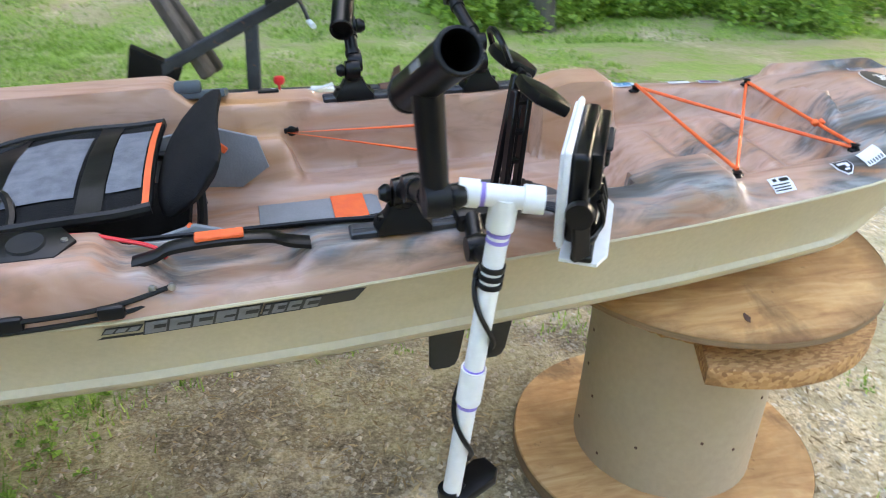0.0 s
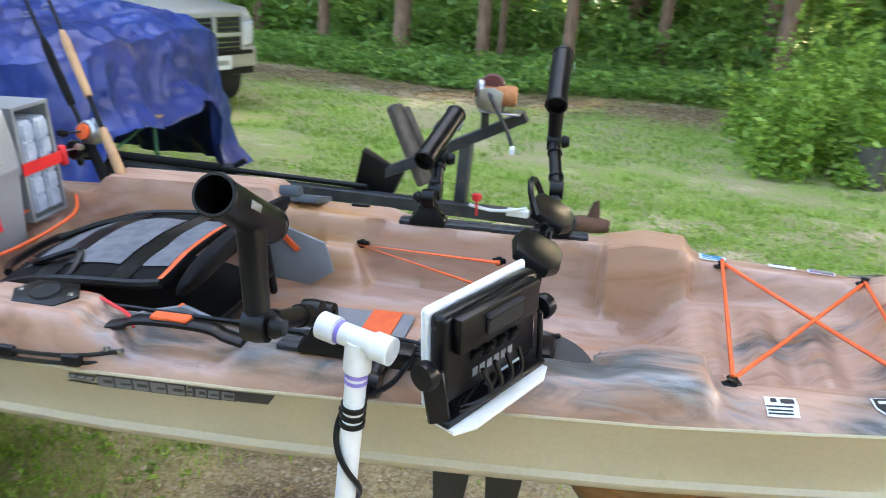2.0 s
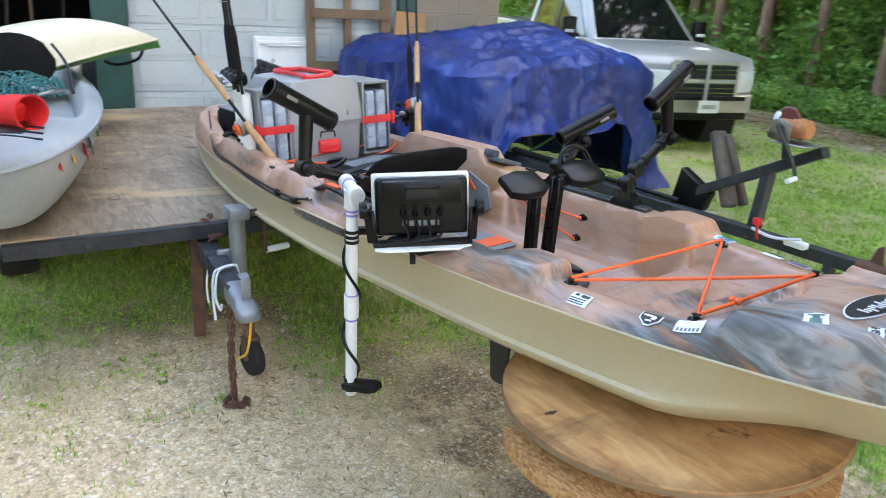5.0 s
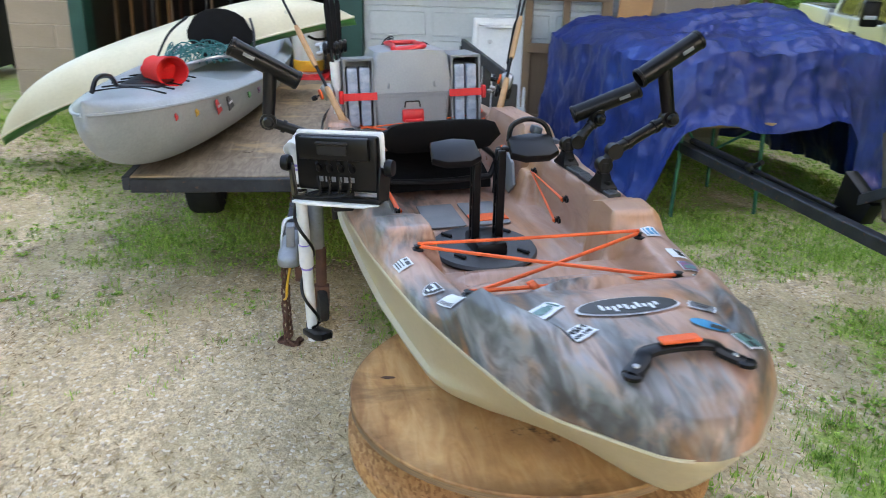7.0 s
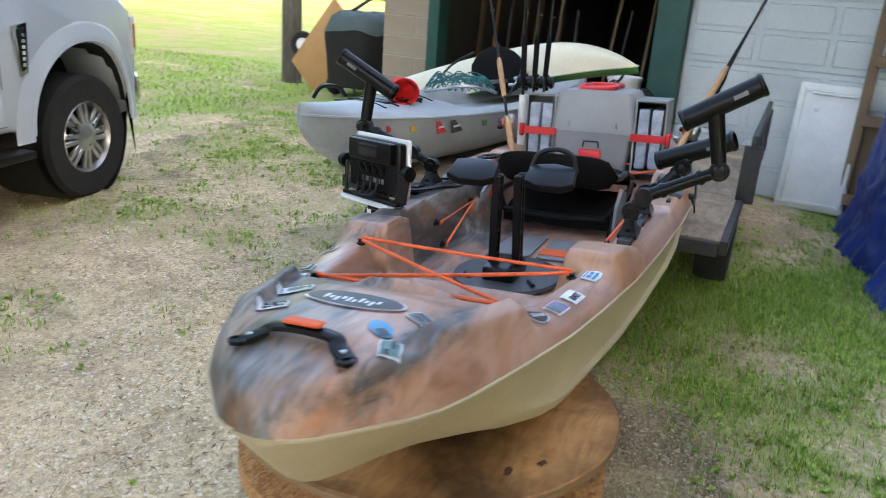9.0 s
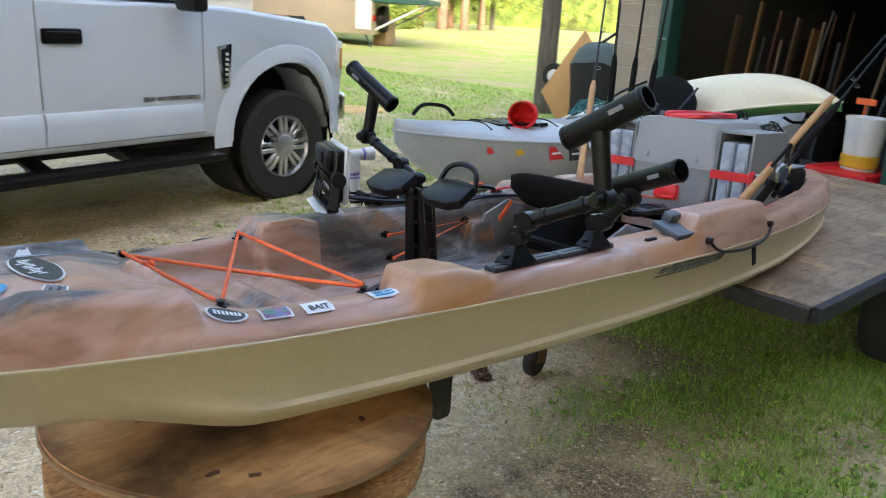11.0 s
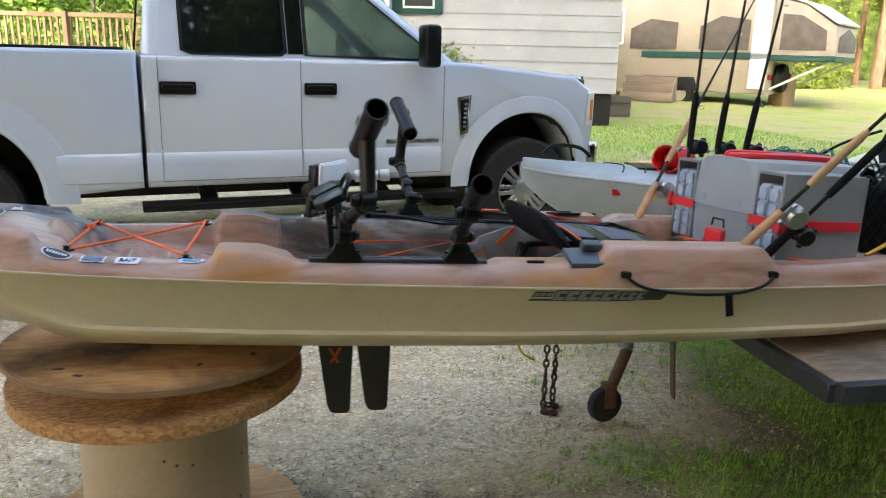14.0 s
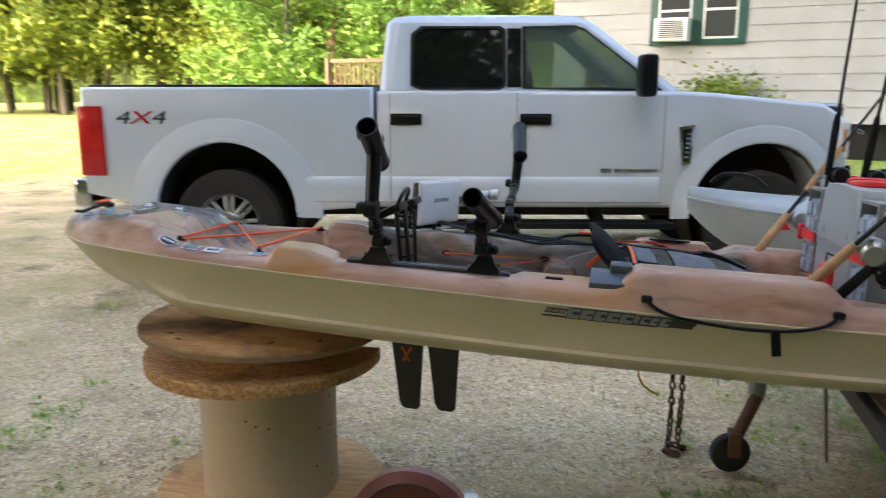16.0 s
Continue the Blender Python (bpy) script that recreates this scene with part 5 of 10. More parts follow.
def pickup(name, label, m, paint, P, glass_front, badge=False):
    """A crew-cab pickup: x forward, front axle at x = 0 on the ground."""
    t = thing(name, label, "pickup truck", m)
    wb, fo, ro, hw, ra = P["wb"], P["fo"], P["ro"], P["hw"], P["ra"]
    zs, zh, zb, zr = P["sill"], P["hood"], P["bed"], P["roof"]
    wr = P["wheel"]
    az = wr + P["lift"]
    cr, cf, ww = P["cab_rear"], P["cowl"], P["wind_top"]

    def side(outline, half, bev, nm, mat, lbl=""):
        bm = BM()
        slab(bm, outline, 2 * half, Matrix.Translation((0, half, 0)) @ pose(0, 0, 0, 90, 0, 0), bev)
        return part(nm, bm, mat, t, lbl, 50)
    # body under the belt line: front end and doors
    low = [(fo - 0.06, zs + 0.12), (fo - 0.02, zh - 0.42), (fo - 0.10, zh - 0.16), (fo - 0.30, zh - 0.06), (cf + 0.1, zh + 0.02), (cf - 0.12, zh + 0.03), (cr, zh + 0.03), (cr, zs)]
    low += [(-wr - 0.26, zs)] + list(reversed(arch(0, az, ra))) + [(fo - 0.25, zs + 0.05)]
    body = side(low, hw, 0.035, "body", paint)
    bedo = [(cr - 0.025, zb), (-wb - ro + 0.02, zb), (-wb - ro, zs + 0.10), (-wb - ra - 0.15, zs + 0.02)] + arch(-wb, az, ra)[::-1] + [(cr - 0.025, zs)]
    bm = BM()
    slab(bm, bedo, 2 * hw, Matrix.Translation((0, hw, 0)) @ pose(0, 0, 0, 90, 0, 0), 0.03)
    bed = part("bed", bm, paint, t, "", 50)
    bm = BM()
    box(bm, (-cr + 0.0) * 0 + (wb + ro + cr) - 0.16, 2 * hw - 0.16, 0.03, Matrix.Translation(((cr - wb - ro) / 2 - 0.02, 0, zb + 0.004)), 0.008)
    part("bed_rail_cap", bm, M_BLACK, t, "black plastic bed rail cap")
    # wheel wells are dark inside
    for cx in (0, -wb):
        for s in (-1, 1):
            bm = BM()
            lathe(bm, [(ra - 0.004, 0.0), (ra - 0.004, 0.44), (0.02, 0.44)], 28, Matrix.Translation((cx, s * (hw - 0.03), az)) @ pose(0, 0, 0, 90 * s, 0, 0), False)
            part("wheel_well", bm, M_DARK, t, "black wheel well")
    # greenhouse
    bm = BM()

    def loop(x0, x1, h, z, r=0.10):
        pts = []
        for cx, cy, a0 in ((x1 - r, h - r, 0), (x0 + r, h - r, 90), (x0 + r, -h + r, 180), (x1 - r, -h + r, 270)):
            for i in range(4):
                a = radians(a0 + 30 * i)
                pts.append(Vector((cx + r * math.cos(a), cy + r * math.sin(a), z)))
        return pts
    zt = zr - 0.07
    loops = [loop(cr, cf - 0.05, hw - 0.04, zh - 0.05), loop(cr + 0.01, cf - 0.12, hw - 0.05, zh + 0.04), loop(cr + 0.06, ww + 0.06, hw - 0.20, zt), loop(cr + 0.10, ww - 0.02, hw - 0.25, zr - 0.02), loop(cr + 0.2, ww - 0.15, hw - 0.36, zr)]
    rings(bm, loops)
    # open the four sides between belt and roof
    bm.faces.ensure_lookup_table()
    bmesh.ops.delete(bm, geom=[bm.faces[16 + i] for i in (3, 7, 11, 15)], context="FACES_ONLY")
    part("cab", bm, paint, t, "", 45)
    mid = P["pillar"]

    def fill(quad, holes, nm, mat, thick, par=t):
        """A panel with openings, from loops of points in space."""
        b = BM()
        edges = []
        for lp in [quad] + holes:
            vs = [b.verts.new(q) for q in lp]
            edges += [b.edges.new((vs[i], vs[(i + 1) % len(vs)])) for i in range(len(vs))]
        bmesh.ops.triangle_fill(b, use_beauty=True, use_dissolve=False, edges=edges)
        ex = bmesh.ops.extrude_face_region(b, geom=b.faces[:])["geom"]
        bmesh.ops.translate(b, vec=thick, verts=[g for g in ex if isinstance(g, bmesh.types.BMVert)])
        return part(nm, b, mat, par, "", 30)

    def grown(lp, d):
        c = sum(lp, Vector()) / len(lp)
        return [q + (q - c).normalized() * d for q in lp]

    def pane(lp, nm, mat, thick):
        b = BM()
        f = b.faces.new([b.verts.new(q) for q in lp])
        ex = bmesh.ops.extrude_face_region(b, geom=[f])["geom"]
        bmesh.ops.translate(b, vec=thick, verts=[g for g in ex if isinstance(g, bmesh.types.BMVert)])
        return part(nm, b, mat, t, "", 30)
    for s in (-1, 1):
        ia, ib = (3, 4) if s > 0 else (12, 11)
        F0, B0, B1, F1 = loops[1][ia], loops[1][ib], loops[2][ib], loops[2][ia]

        def on_side(x, z):
            g = (z - F0.z) / (F1.z - F0.z)
            return Vector((x, F0.y + (F1.y - F0.y) * g, z))
        fx = lambda z: F0.x + (F1.x - F0.x) * (z - F0.z) / (F1.z - F0.z)
        rear = [on_side(x, z) for x, z in ((cr + 0.27, zh + 0.08), (cr + 0.34, zh + 0.055), (mid - 0.14, zh + 0.055), (mid - 0.10, zh + 0.08), (mid - 0.10, zt - 0.06), (mid - 0.14, zt - 0.035), (cr + 0.34, zt - 0.035), (cr + 0.27, zt - 0.09))]
        front = [on_side(x, z) for x, z in ((mid + 0.06, zh + 0.055), (fx(zh) - 0.50, zh + 0.055), (fx(zh) - 0.30, zh + 0.045), (fx(zh + 0.045) - 0.05, zh + 0.043), (fx(zh + 0.2) - 0.05, zh + 0.2), (fx(zt - 0.06) - 0.06, zt - 0.06), (fx(zt - 0.06) - 0.13, zt - 0.035), (mid + 0.06, zt - 0.035))]
        fill([F0, B0, B1, F1], [rear, front], "side_frame", paint, (0, -s * 0.03, 0))
        post = [on_side(x, z) + Vector((0, s * 0.003, 0)) for x, z in ((mid - 0.075, zh + 0.06), (mid + 0.035, zh + 0.06), (mid + 0.035, zt - 0.04), (mid - 0.075, zt - 0.04))]
        pane(post, "door_post", M_TINT, (0, s * 0.004, 0))
        for lp, nm, mat in ((rear, "rear_window", M_TINT), (front, "front_window", glass_front)):
            fill(grown(lp, 0.022), [grown(lp, -0.004)], "window_trim", M_BLACK, (0, s * 0.006, 0))
            pane([q + Vector((0, -s * 0.012, 0)) for q in lp], nm, mat, (0, -s * 0.004, 0))
    W = [loops[1][15], loops[1][0], loops[2][0], loops[2][15]]
    pane([q + Vector((-0.008, 0, 0)) for q in W], "windscreen", glass_front, (-0.006, 0, 0))
    pane([q + Vector((0.008, 0, 0)) for q in (loops[1][7], loops[1][8], loops[2][8], loops[2][7])], "rear_glass", M_TINT, (0.006, 0, 0))
    for s in (-1, 1):
        # door seams, handles and mirrors
        bm = BM()
        for x, zlo, zhi in ((cr + 0.10, zs + 0.26, zh + 0.02), (mid, zs + 0.26, zh + 0.02), (cf - 0.24, zs + 0.26, zh + 0.0)):
            bar(bm, (x, s * (hw + 0.001), zlo), (x, s * (hw + 0.001), zhi), 0.004, 0.006, 0)
        bar(bm, (cr + 0.1, s * (hw + 0.010), zs + 0.045), (cf - 0.24, s * (hw + 0.010), zs + 0.045), 0.004, 0.006, 0)
        part("door_seam", bm, M_GREYPAD, t)
        for x in (cr + 0.22, mid + 0.14):
            bm = BM()
            box(bm, 0.235, 0.03, 0.085, Matrix.Translation((x, s * (hw + 0.006), zh - 0.175)), 0.012)
            box(bm, 0.20, 0.03, 0.035, Matrix.Translation((x, s * (hw + 0.024), zh - 0.165)), 0.012)
            part("door_handle", bm, M_BLACK, t, "black door handle")
        mirror = part("mirror", (lambda b: (box(b, 0.12, 0.20, 0.30, Matrix.Translation((cf - 0.42, s * (hw + 0.14), zh + 0.14)), 0.03), bar(b, (cf - 0.40, s * (hw - 0.02), zh + 0.04), (cf - 0.42, s * (hw + 0.1), zh + 0.06), 0.05, 0.05), b)[-1])(BM()), M_BLACK, t, "black tow mirror")
        bm = BM()
        box(bm, 0.010, 0.14, 0.045, Matrix.Translation((cf - 0.36, s * (hw + 0.15), zh + 0.10)), 0.006)
        part("mirror_lamp", bm, M_LAMP, mirror)
        # flared arch lips
        for cx in (0, -wb):
            bm = BM()
            pts = arch(cx, az, ra + 0.012, 20)
            cord(bm, [(x, s * (hw + 0.004), z) for x, z in pts], 0.022, 6, 1)
            part("arch_lip", bm, paint, t)
            bm = BM()
            prof = ((0.0, 0.006), (0.010, 0.016), (0.04, 0.020), (0.09, 0.015), (0.14, 0.008), (0.19, 0.002), (0.20, -0.002))

            def flare(u, v):
                k = u * (len(prof) - 1)
                i = min(int(k), len(prof) - 2)
                f = k - i
                d = prof[i][0] * (1 - f) + prof[i + 1][0] * f
                o = prof[i][1] * (1 - f) + prof[i + 1][1] * f
                a = math.pi * (-0.02 + 1.04 * v)
                return Vector((cx + (ra + d * (1.0 if cx else 0.72)) * math.cos(a), s * (hw + o), az + (ra + d * (0.9 if cx else 0.62)) * math.sin(a)))
            grid(bm, 12, 30, flare)
            part("fender_flare", bm, paint, t, "", 60)
        # rocker, standing a little proud under the crease
        prof = ((hw - 0.02, zs + 0.02), (hw + 0.012, zs + 0.05), (hw + 0.020, zs + 0.16), (hw + 0.012, zs + 0.225), (hw - 0.002, zs + 0.24))
        for x0, x1 in ((cf - 0.26, mid + 0.006), (mid - 0.006, cr + 0.106), (cr + 0.094, cr), (cr - 0.03, -wb + ra + 0.08)):
            bm = BM()
            grid(bm, 2, len(prof) - 1, lambda u, v: Vector((x0 + (x1 - x0) * u, s * prof[min(len(prof) - 1, round(v * (len(prof) - 1)))][0], prof[min(len(prof) - 1, round(v * (len(prof) - 1)))][1])))
            part("rocker", bm, paint, t, "", 40)
    # wheels
    for cx in (0, -wb):
        for s in (-1, 1):
            w = thing("wheel", "", "")
            for key in ("label", "category"):
                if key in w:
                    del w[key]
            bm = BM()
            lathe(bm, [(wr * 0.58, -0.12), (wr * 0.93, -0.13), (wr, -0.10), (wr, 0.10), (wr * 0.93, 0.13), (wr * 0.58, 0.12), (wr * 0.57, 0.0)], 40, None, False)
            tyre = new("wheel", finish(bm, "wheel", M_RUBBER, 30))
            bpy.data.objects.remove(w)
            tyre.parent = t
            tyre.matrix_basis = Matrix.Translation((cx, s * (hw - 0.15), wr)) @ pose(0, 0, 0, -90 * s, 0, 0)
            bm = BM()
            lathe(bm, [(wr * 0.59, 0.10), (wr * 0.56, 0.125), (wr * 0.52, 0.09), (wr * 0.50, 0.02)], 40, None, False)
            for i in range(P["spokes"]):
                a = 2 * math.pi * i / P["spokes"]
                for da in (-0.13, 0.13):
                    bar(bm, (0.07 * math.cos(a + da * 2), 0.07 * math.sin(a + da * 2), 0.10), (wr * 0.53 * math.cos(a + da), wr * 0.53 * math.sin(a + da), 0.085), 0.035, 0.03, 0.006)
            lathe(bm, [(0.10, 0.05), (0.10, 0.105), (0.075, 0.125), (0.0, 0.13)], 24)
            part("rim", bm, M_ALLOY, tyre, "silver alloy rim")
            bm = BM()
            lathe(bm, [(wr * 0.5, 0.0), (wr * 0.5, 0.012)], 24)
            part("brake_disc", bm, M_DARK, tyre)
    # chassis, running boards, bumpers, lamps
    bm = BM()
    box(bm, wb + 1.2, 1.1, 0.22, Matrix.Translation((-wb / 2, 0, zs - 0.02)), 0.02)
    part("chassis", bm, M_DARK, t, "black chassis")
    for s in (-1, 1):
        bm = BM()
        box(bm, (cf - cr) - 0.1, 0.20, 0.05, Matrix.Translation(((cf + cr) / 2 - 0.1, s * (hw + 0.02), zs - 0.12)), 0.015)
        part("running_board", bm, M_BLACK, t, "black running board")
        for x in (cr + 0.4, mid, cf - 0.7):
            bm = BM()
            bar(bm, (x, s * (hw - 0.3), zs - 0.05), (x, s * (hw + 0.0), zs - 0.13), 0.12, 0.03)
            part("step_bracket", bm, M_BLACK, t)
        bm = BM()
        box(bm, 0.05, 0.20, 0.52, Matrix.Translation((-wb - ro + 0.01, s * (hw - 0.09), zb - 0.40)), 0.012)
        box(bm, 0.18, 0.03, 0.52, Matrix.Translation((-wb - ro + 0.09, s * (hw + 0.003), zb - 0.40)), 0.012)
        part("tail_lamp", bm, M_TAILRED, t, "red tail lamp")
        bm = BM()
        box(bm, 0.10, 0.10, P["lamp_h"], Matrix.Translation((fo - 0.09, s * (hw - 0.035), zh - 0.33)), 0.02)
        box(bm, 0.06, 0.40, P["lamp_h"], Matrix.Translation((fo - 0.045, s * (hw - 0.22), zh - 0.33)), 0.02)
        part("headlamp", bm, M_LAMP, t, "clear headlamp")
        if P["amber"]:
            bm = BM()
            box(bm, 0.035, 0.02, P["lamp_h"] * 0.6, Matrix.Translation((fo - 0.075, s * (hw + 0.016), zh - 0.33)), 0.008)
            part("marker_lamp", bm, M_AMBER, t, "amber side marker")
    bm = BM()
    box(bm, 0.16, 2 * hw - 0.04, 0.24, Matrix.Translation((fo + 0.0, 0, zs + 0.12)), 0.05, 3)
    bumper = part("front_bumper", bm, P["bumper"], t, "front bumper")
    bm = BM()
    bar(bm, (fo + 0.078, -hw * 0.72, zs + 0.20), (fo + 0.078, hw * 0.72, zs + 0.20), 0.02, 0.05)
    part("bumper_strip", bm, M_BLACK, bumper, "black bumper strip")
    bm = BM()
    box(bm, 0.10, 2 * hw - 0.16, 0.10, Matrix.Translation((fo - 0.03, 0, zs - 0.03)), 0.02)
    part("valance", bm, M_BLACK, bumper, "black lower valance")
    bm = BM()
    box(bm, 0.008, 0.30, 0.15, Matrix.Translation((fo + 0.092, 0, zs + 0.12)), 0.003, 1)
    plate = part("number_plate", bm, M_DECALWHITE, bumper, "white number plate")
    bm = BM()
    box(bm, 0.004, 0.20, 0.05, Matrix.Translation((fo + 0.097, 0, zs + 0.12)))
    part("plate_bar", bm, M_STEEL, plate)
    bm = BM()
    box(bm, 0.14, 2 * hw - 0.06, 0.22, Matrix.Translation((-wb - ro - 0.05, 0, zs + 0.10)), 0.04, 3)
    part("rear_bumper", bm, M_CHROME, t, "chrome rear bumper")
    # grille
    bm = BM()
    gw, gh = P["grille"]
    box(bm, 0.05, gw, gh, Matrix.Translation((fo - 0.045, 0, zh - 0.32)), 0.02)
    grille = part("grille", bm, M_DARK, t, "grille")
    bm = BM()
    bar(bm, (fo - 0.02, -gw / 2, zh - 0.32), (fo - 0.02, gw / 2, zh - 0.32), 0.03, 0.045)
    bar(bm, (fo - 0.02, 0, zh - 0.32 - gh / 2), (fo - 0.02, 0, zh - 0.32 + gh / 2), 0.045, 0.03)
    for z in (-gh / 2, gh / 2):
        bar(bm, (fo - 0.02, -gw / 2, zh - 0.32 + z), (fo - 0.02, gw / 2, zh - 0.32 + z), 0.03, 0.05)
    for y in (-gw / 2, gw / 2):
        bar(bm, (fo - 0.02, y, zh - 0.32 - gh / 2), (fo - 0.02, y, zh - 0.32 + gh / 2), 0.05, 0.03)
    part("grille_frame", bm, P["bumper"], grille)
    bm = BM()
    for i in range(8):
        z = zh - 0.32 - gh / 2 + gh * (i + 0.5) / 8
        bar(bm, (fo - 0.022, -gw / 2, z), (fo - 0.022, gw / 2, z), 0.02, 0.012, 0)
    part("grille_slat", bm, M_CHROME, grille)
    # the front corners round off in plan
    for o in t.children_recursive:
        if o.matrix_basis == Matrix() and not (o.parent is not t and o.parent.matrix_basis != Matrix()):
            for v in o.data.vertices:
                k = max(0.0, (v.co.x - (fo - 0.55)) / 0.55)
                v.co.x -= P["nose"] * k * (abs(v.co.y) / hw) ** 2.5
                v.co.y *= 1 - 0.06 * min(k, 1.0) ** 2
    return t


BIG = dict(wb=4.06, fo=0.76, ro=1.08, hw=1.0, ra=0.54, lift=0.10, sill=0.56, hood=1.40, bed=1.46, roof=2.00, wheel=0.42, cab_rear=-2.90, cowl=-0.52, wind_top=-1.32, pillar=-1.855, spokes=8, lamp_h=0.28, amber=True, bumper=M_CHROME, grille=(1.35, 0.46), nose=0.10)
OLD = dict(wb=3.56, fo=0.95, ro=1.15, hw=0.87, ra=0.48, lift=0.04, sill=0.50, hood=1.22, bed=1.30, roof=1.90, wheel=0.38, cab_rear=-3.10, cowl=-0.58, wind_top=-1.40, pillar=-2.05, spokes=8, lamp_h=0.26, amber=False, bumper=M_TRUCKTAN, grille=(0.95, 0.44), nose=0.26)
white_truck = pickup("white_pickup", "white crew-cab pickup truck parked beside the kayak", Matrix.Translation((-1.02, -4.30, 0.08)) @ pose(0, 0, 0, 0, 0, 188.3) @ Matrix.Scale(0.955, 4), M_TRUCKWHITE, BIG, M_CLEAR)
def truck_marks(t, P):
    """Badges on the white pickup's sides."""
    hw = P["hw"]
    for s in (-1, 1):
        bm = BM()
        slab(bm, [(-0.655, 1.17), (-0.535, 1.19), (-0.555, 0.90), (-0.62, 0.88)], 0.02, Matrix.Translation((0, s * (hw + 0.002) + (0.02 if s > 0 else 0.0) - (0.0 if s > 0 else 0), 0)) @ pose(0, 0, 0, 90, 0, 0), 0.006)
        b = part("fender_vent", bm, M_CHROME, t, "chrome-edged fender vent")
        bm = BM()
        slab(bm, [(-0.632, 1.15), (-0.558, 1.165), (-0.573, 0.925), (-0.61, 0.91)], 0.024, Matrix.Translation((0, s * (hw + 0.002) + (0.024 if s > 0 else 0.0), 0)) @ pose(0, 0, 0, 90, 0, 0), 0.004)
        f = part("vent_field", bm, M_BLACK, b)
        for k in range(6):
            bm = BM()
            box(bm, 0.026, 0.003, 0.020, Matrix.Translation((-0.594 + 0.002 * k, s * (hw + 0.0285), 0.95 + k * 0.034)))
            part("letter_bar", bm, M_CHROME, f)
        bm = BM()
        box(bm, 0.08, 0.006, 0.034, Matrix.Translation((-1.18, s * (hw + 0.004), 0.845)), 0.002, 1)
        badge = part("door_badge", bm, M_STEEL, t, "small chrome door badge")
        for k in range(9):
            bm = BM()
            box(bm, 0.031, 0.006, 0.026, Matrix.Translation((-1.10 + 0.036 * k, s * (hw + 0.004), 0.845)))
            part("letter_bar", bm, M_STEEL, badge)
        for txt, x, mat in (("4", -0.135, M_INK), ("X", 0.0, M_TAILRED), ("4", 0.135, M_INK)):
            cu = bpy.data.curves.new("sign", "FONT")
            cu.body, cu.size, cu.align_x, cu.extrude, cu.shear = txt, 0.17, "CENTER", 0.002, 0.2
            ob = bpy.data.objects.new("sign", cu)
            scene.collection.objects.link(ob)
            me = bpy.data.meshes.new_from_object(ob.evaluated_get(bpy.context.evaluated_depsgraph_get()))
            bpy.data.objects.remove(ob)
            me.materials.append(mat)
            o = new("bed_sign", me)
            o.parent = t
            o.matrix_basis = Matrix.Translation((-P["wb"] - 0.62 + (-x if s > 0 else x) * 1.0, s * (hw + 0.004), 1.19)) @ pose(0, 0, 0, 90, 0, 180 if s > 0 else 0) @ Matrix.Diagonal((1.35, 0.8, 1, 1))
    # a seat and a wheel seen through the front window
    for y in (-0.42, 0.42):
        bm = BM()
        box(bm, 0.14, 0.46, 0.72, Matrix.Translation((-1.72, y, 1.30)) @ pose(0, 0, 0, 0, -14, 0), 0.06, 3)
        box(bm, 0.10, 0.24, 0.20, Matrix.Translation((-1.84, y, 1.72)) @ pose(0, 0, 0, 0, -14, 0), 0.04, 3)
        part("seat", bm, M_GREYCLOTH, t, "grey cloth seat")


truck_marks(white_truck, BIG)
pickup("pewter_pickup", "pewter grey older crew-cab pickup parked behind the blue tarp", Matrix.Translation((-4.40, 6.80, -0.32)) @ pose(0, 0, 0, 0, 0, -20), M_TRUCKTAN, OLD, M_TINT)

# ---- garage ----
GARAGE = Matrix(((0.205, 0.979, 0, -4.17), (0.979, -0.205, 0, 0.05), (0, 0, 1, 0.08), (0, 0, 0, 1)))
# in the garage's own frame x runs along the front, y comes out of it; the mirror in that frame is undone by the normals


def gbox(bm, s0, s1, y0, y1, z0, z1, bev=0.0):
    return box(bm, s1 - s0, y1 - y0, z1 - z0, Matrix.Translation(((s0 + s1) / 2, (y0 + y1) / 2, (z0 + z1) / 2)), bev, 1)


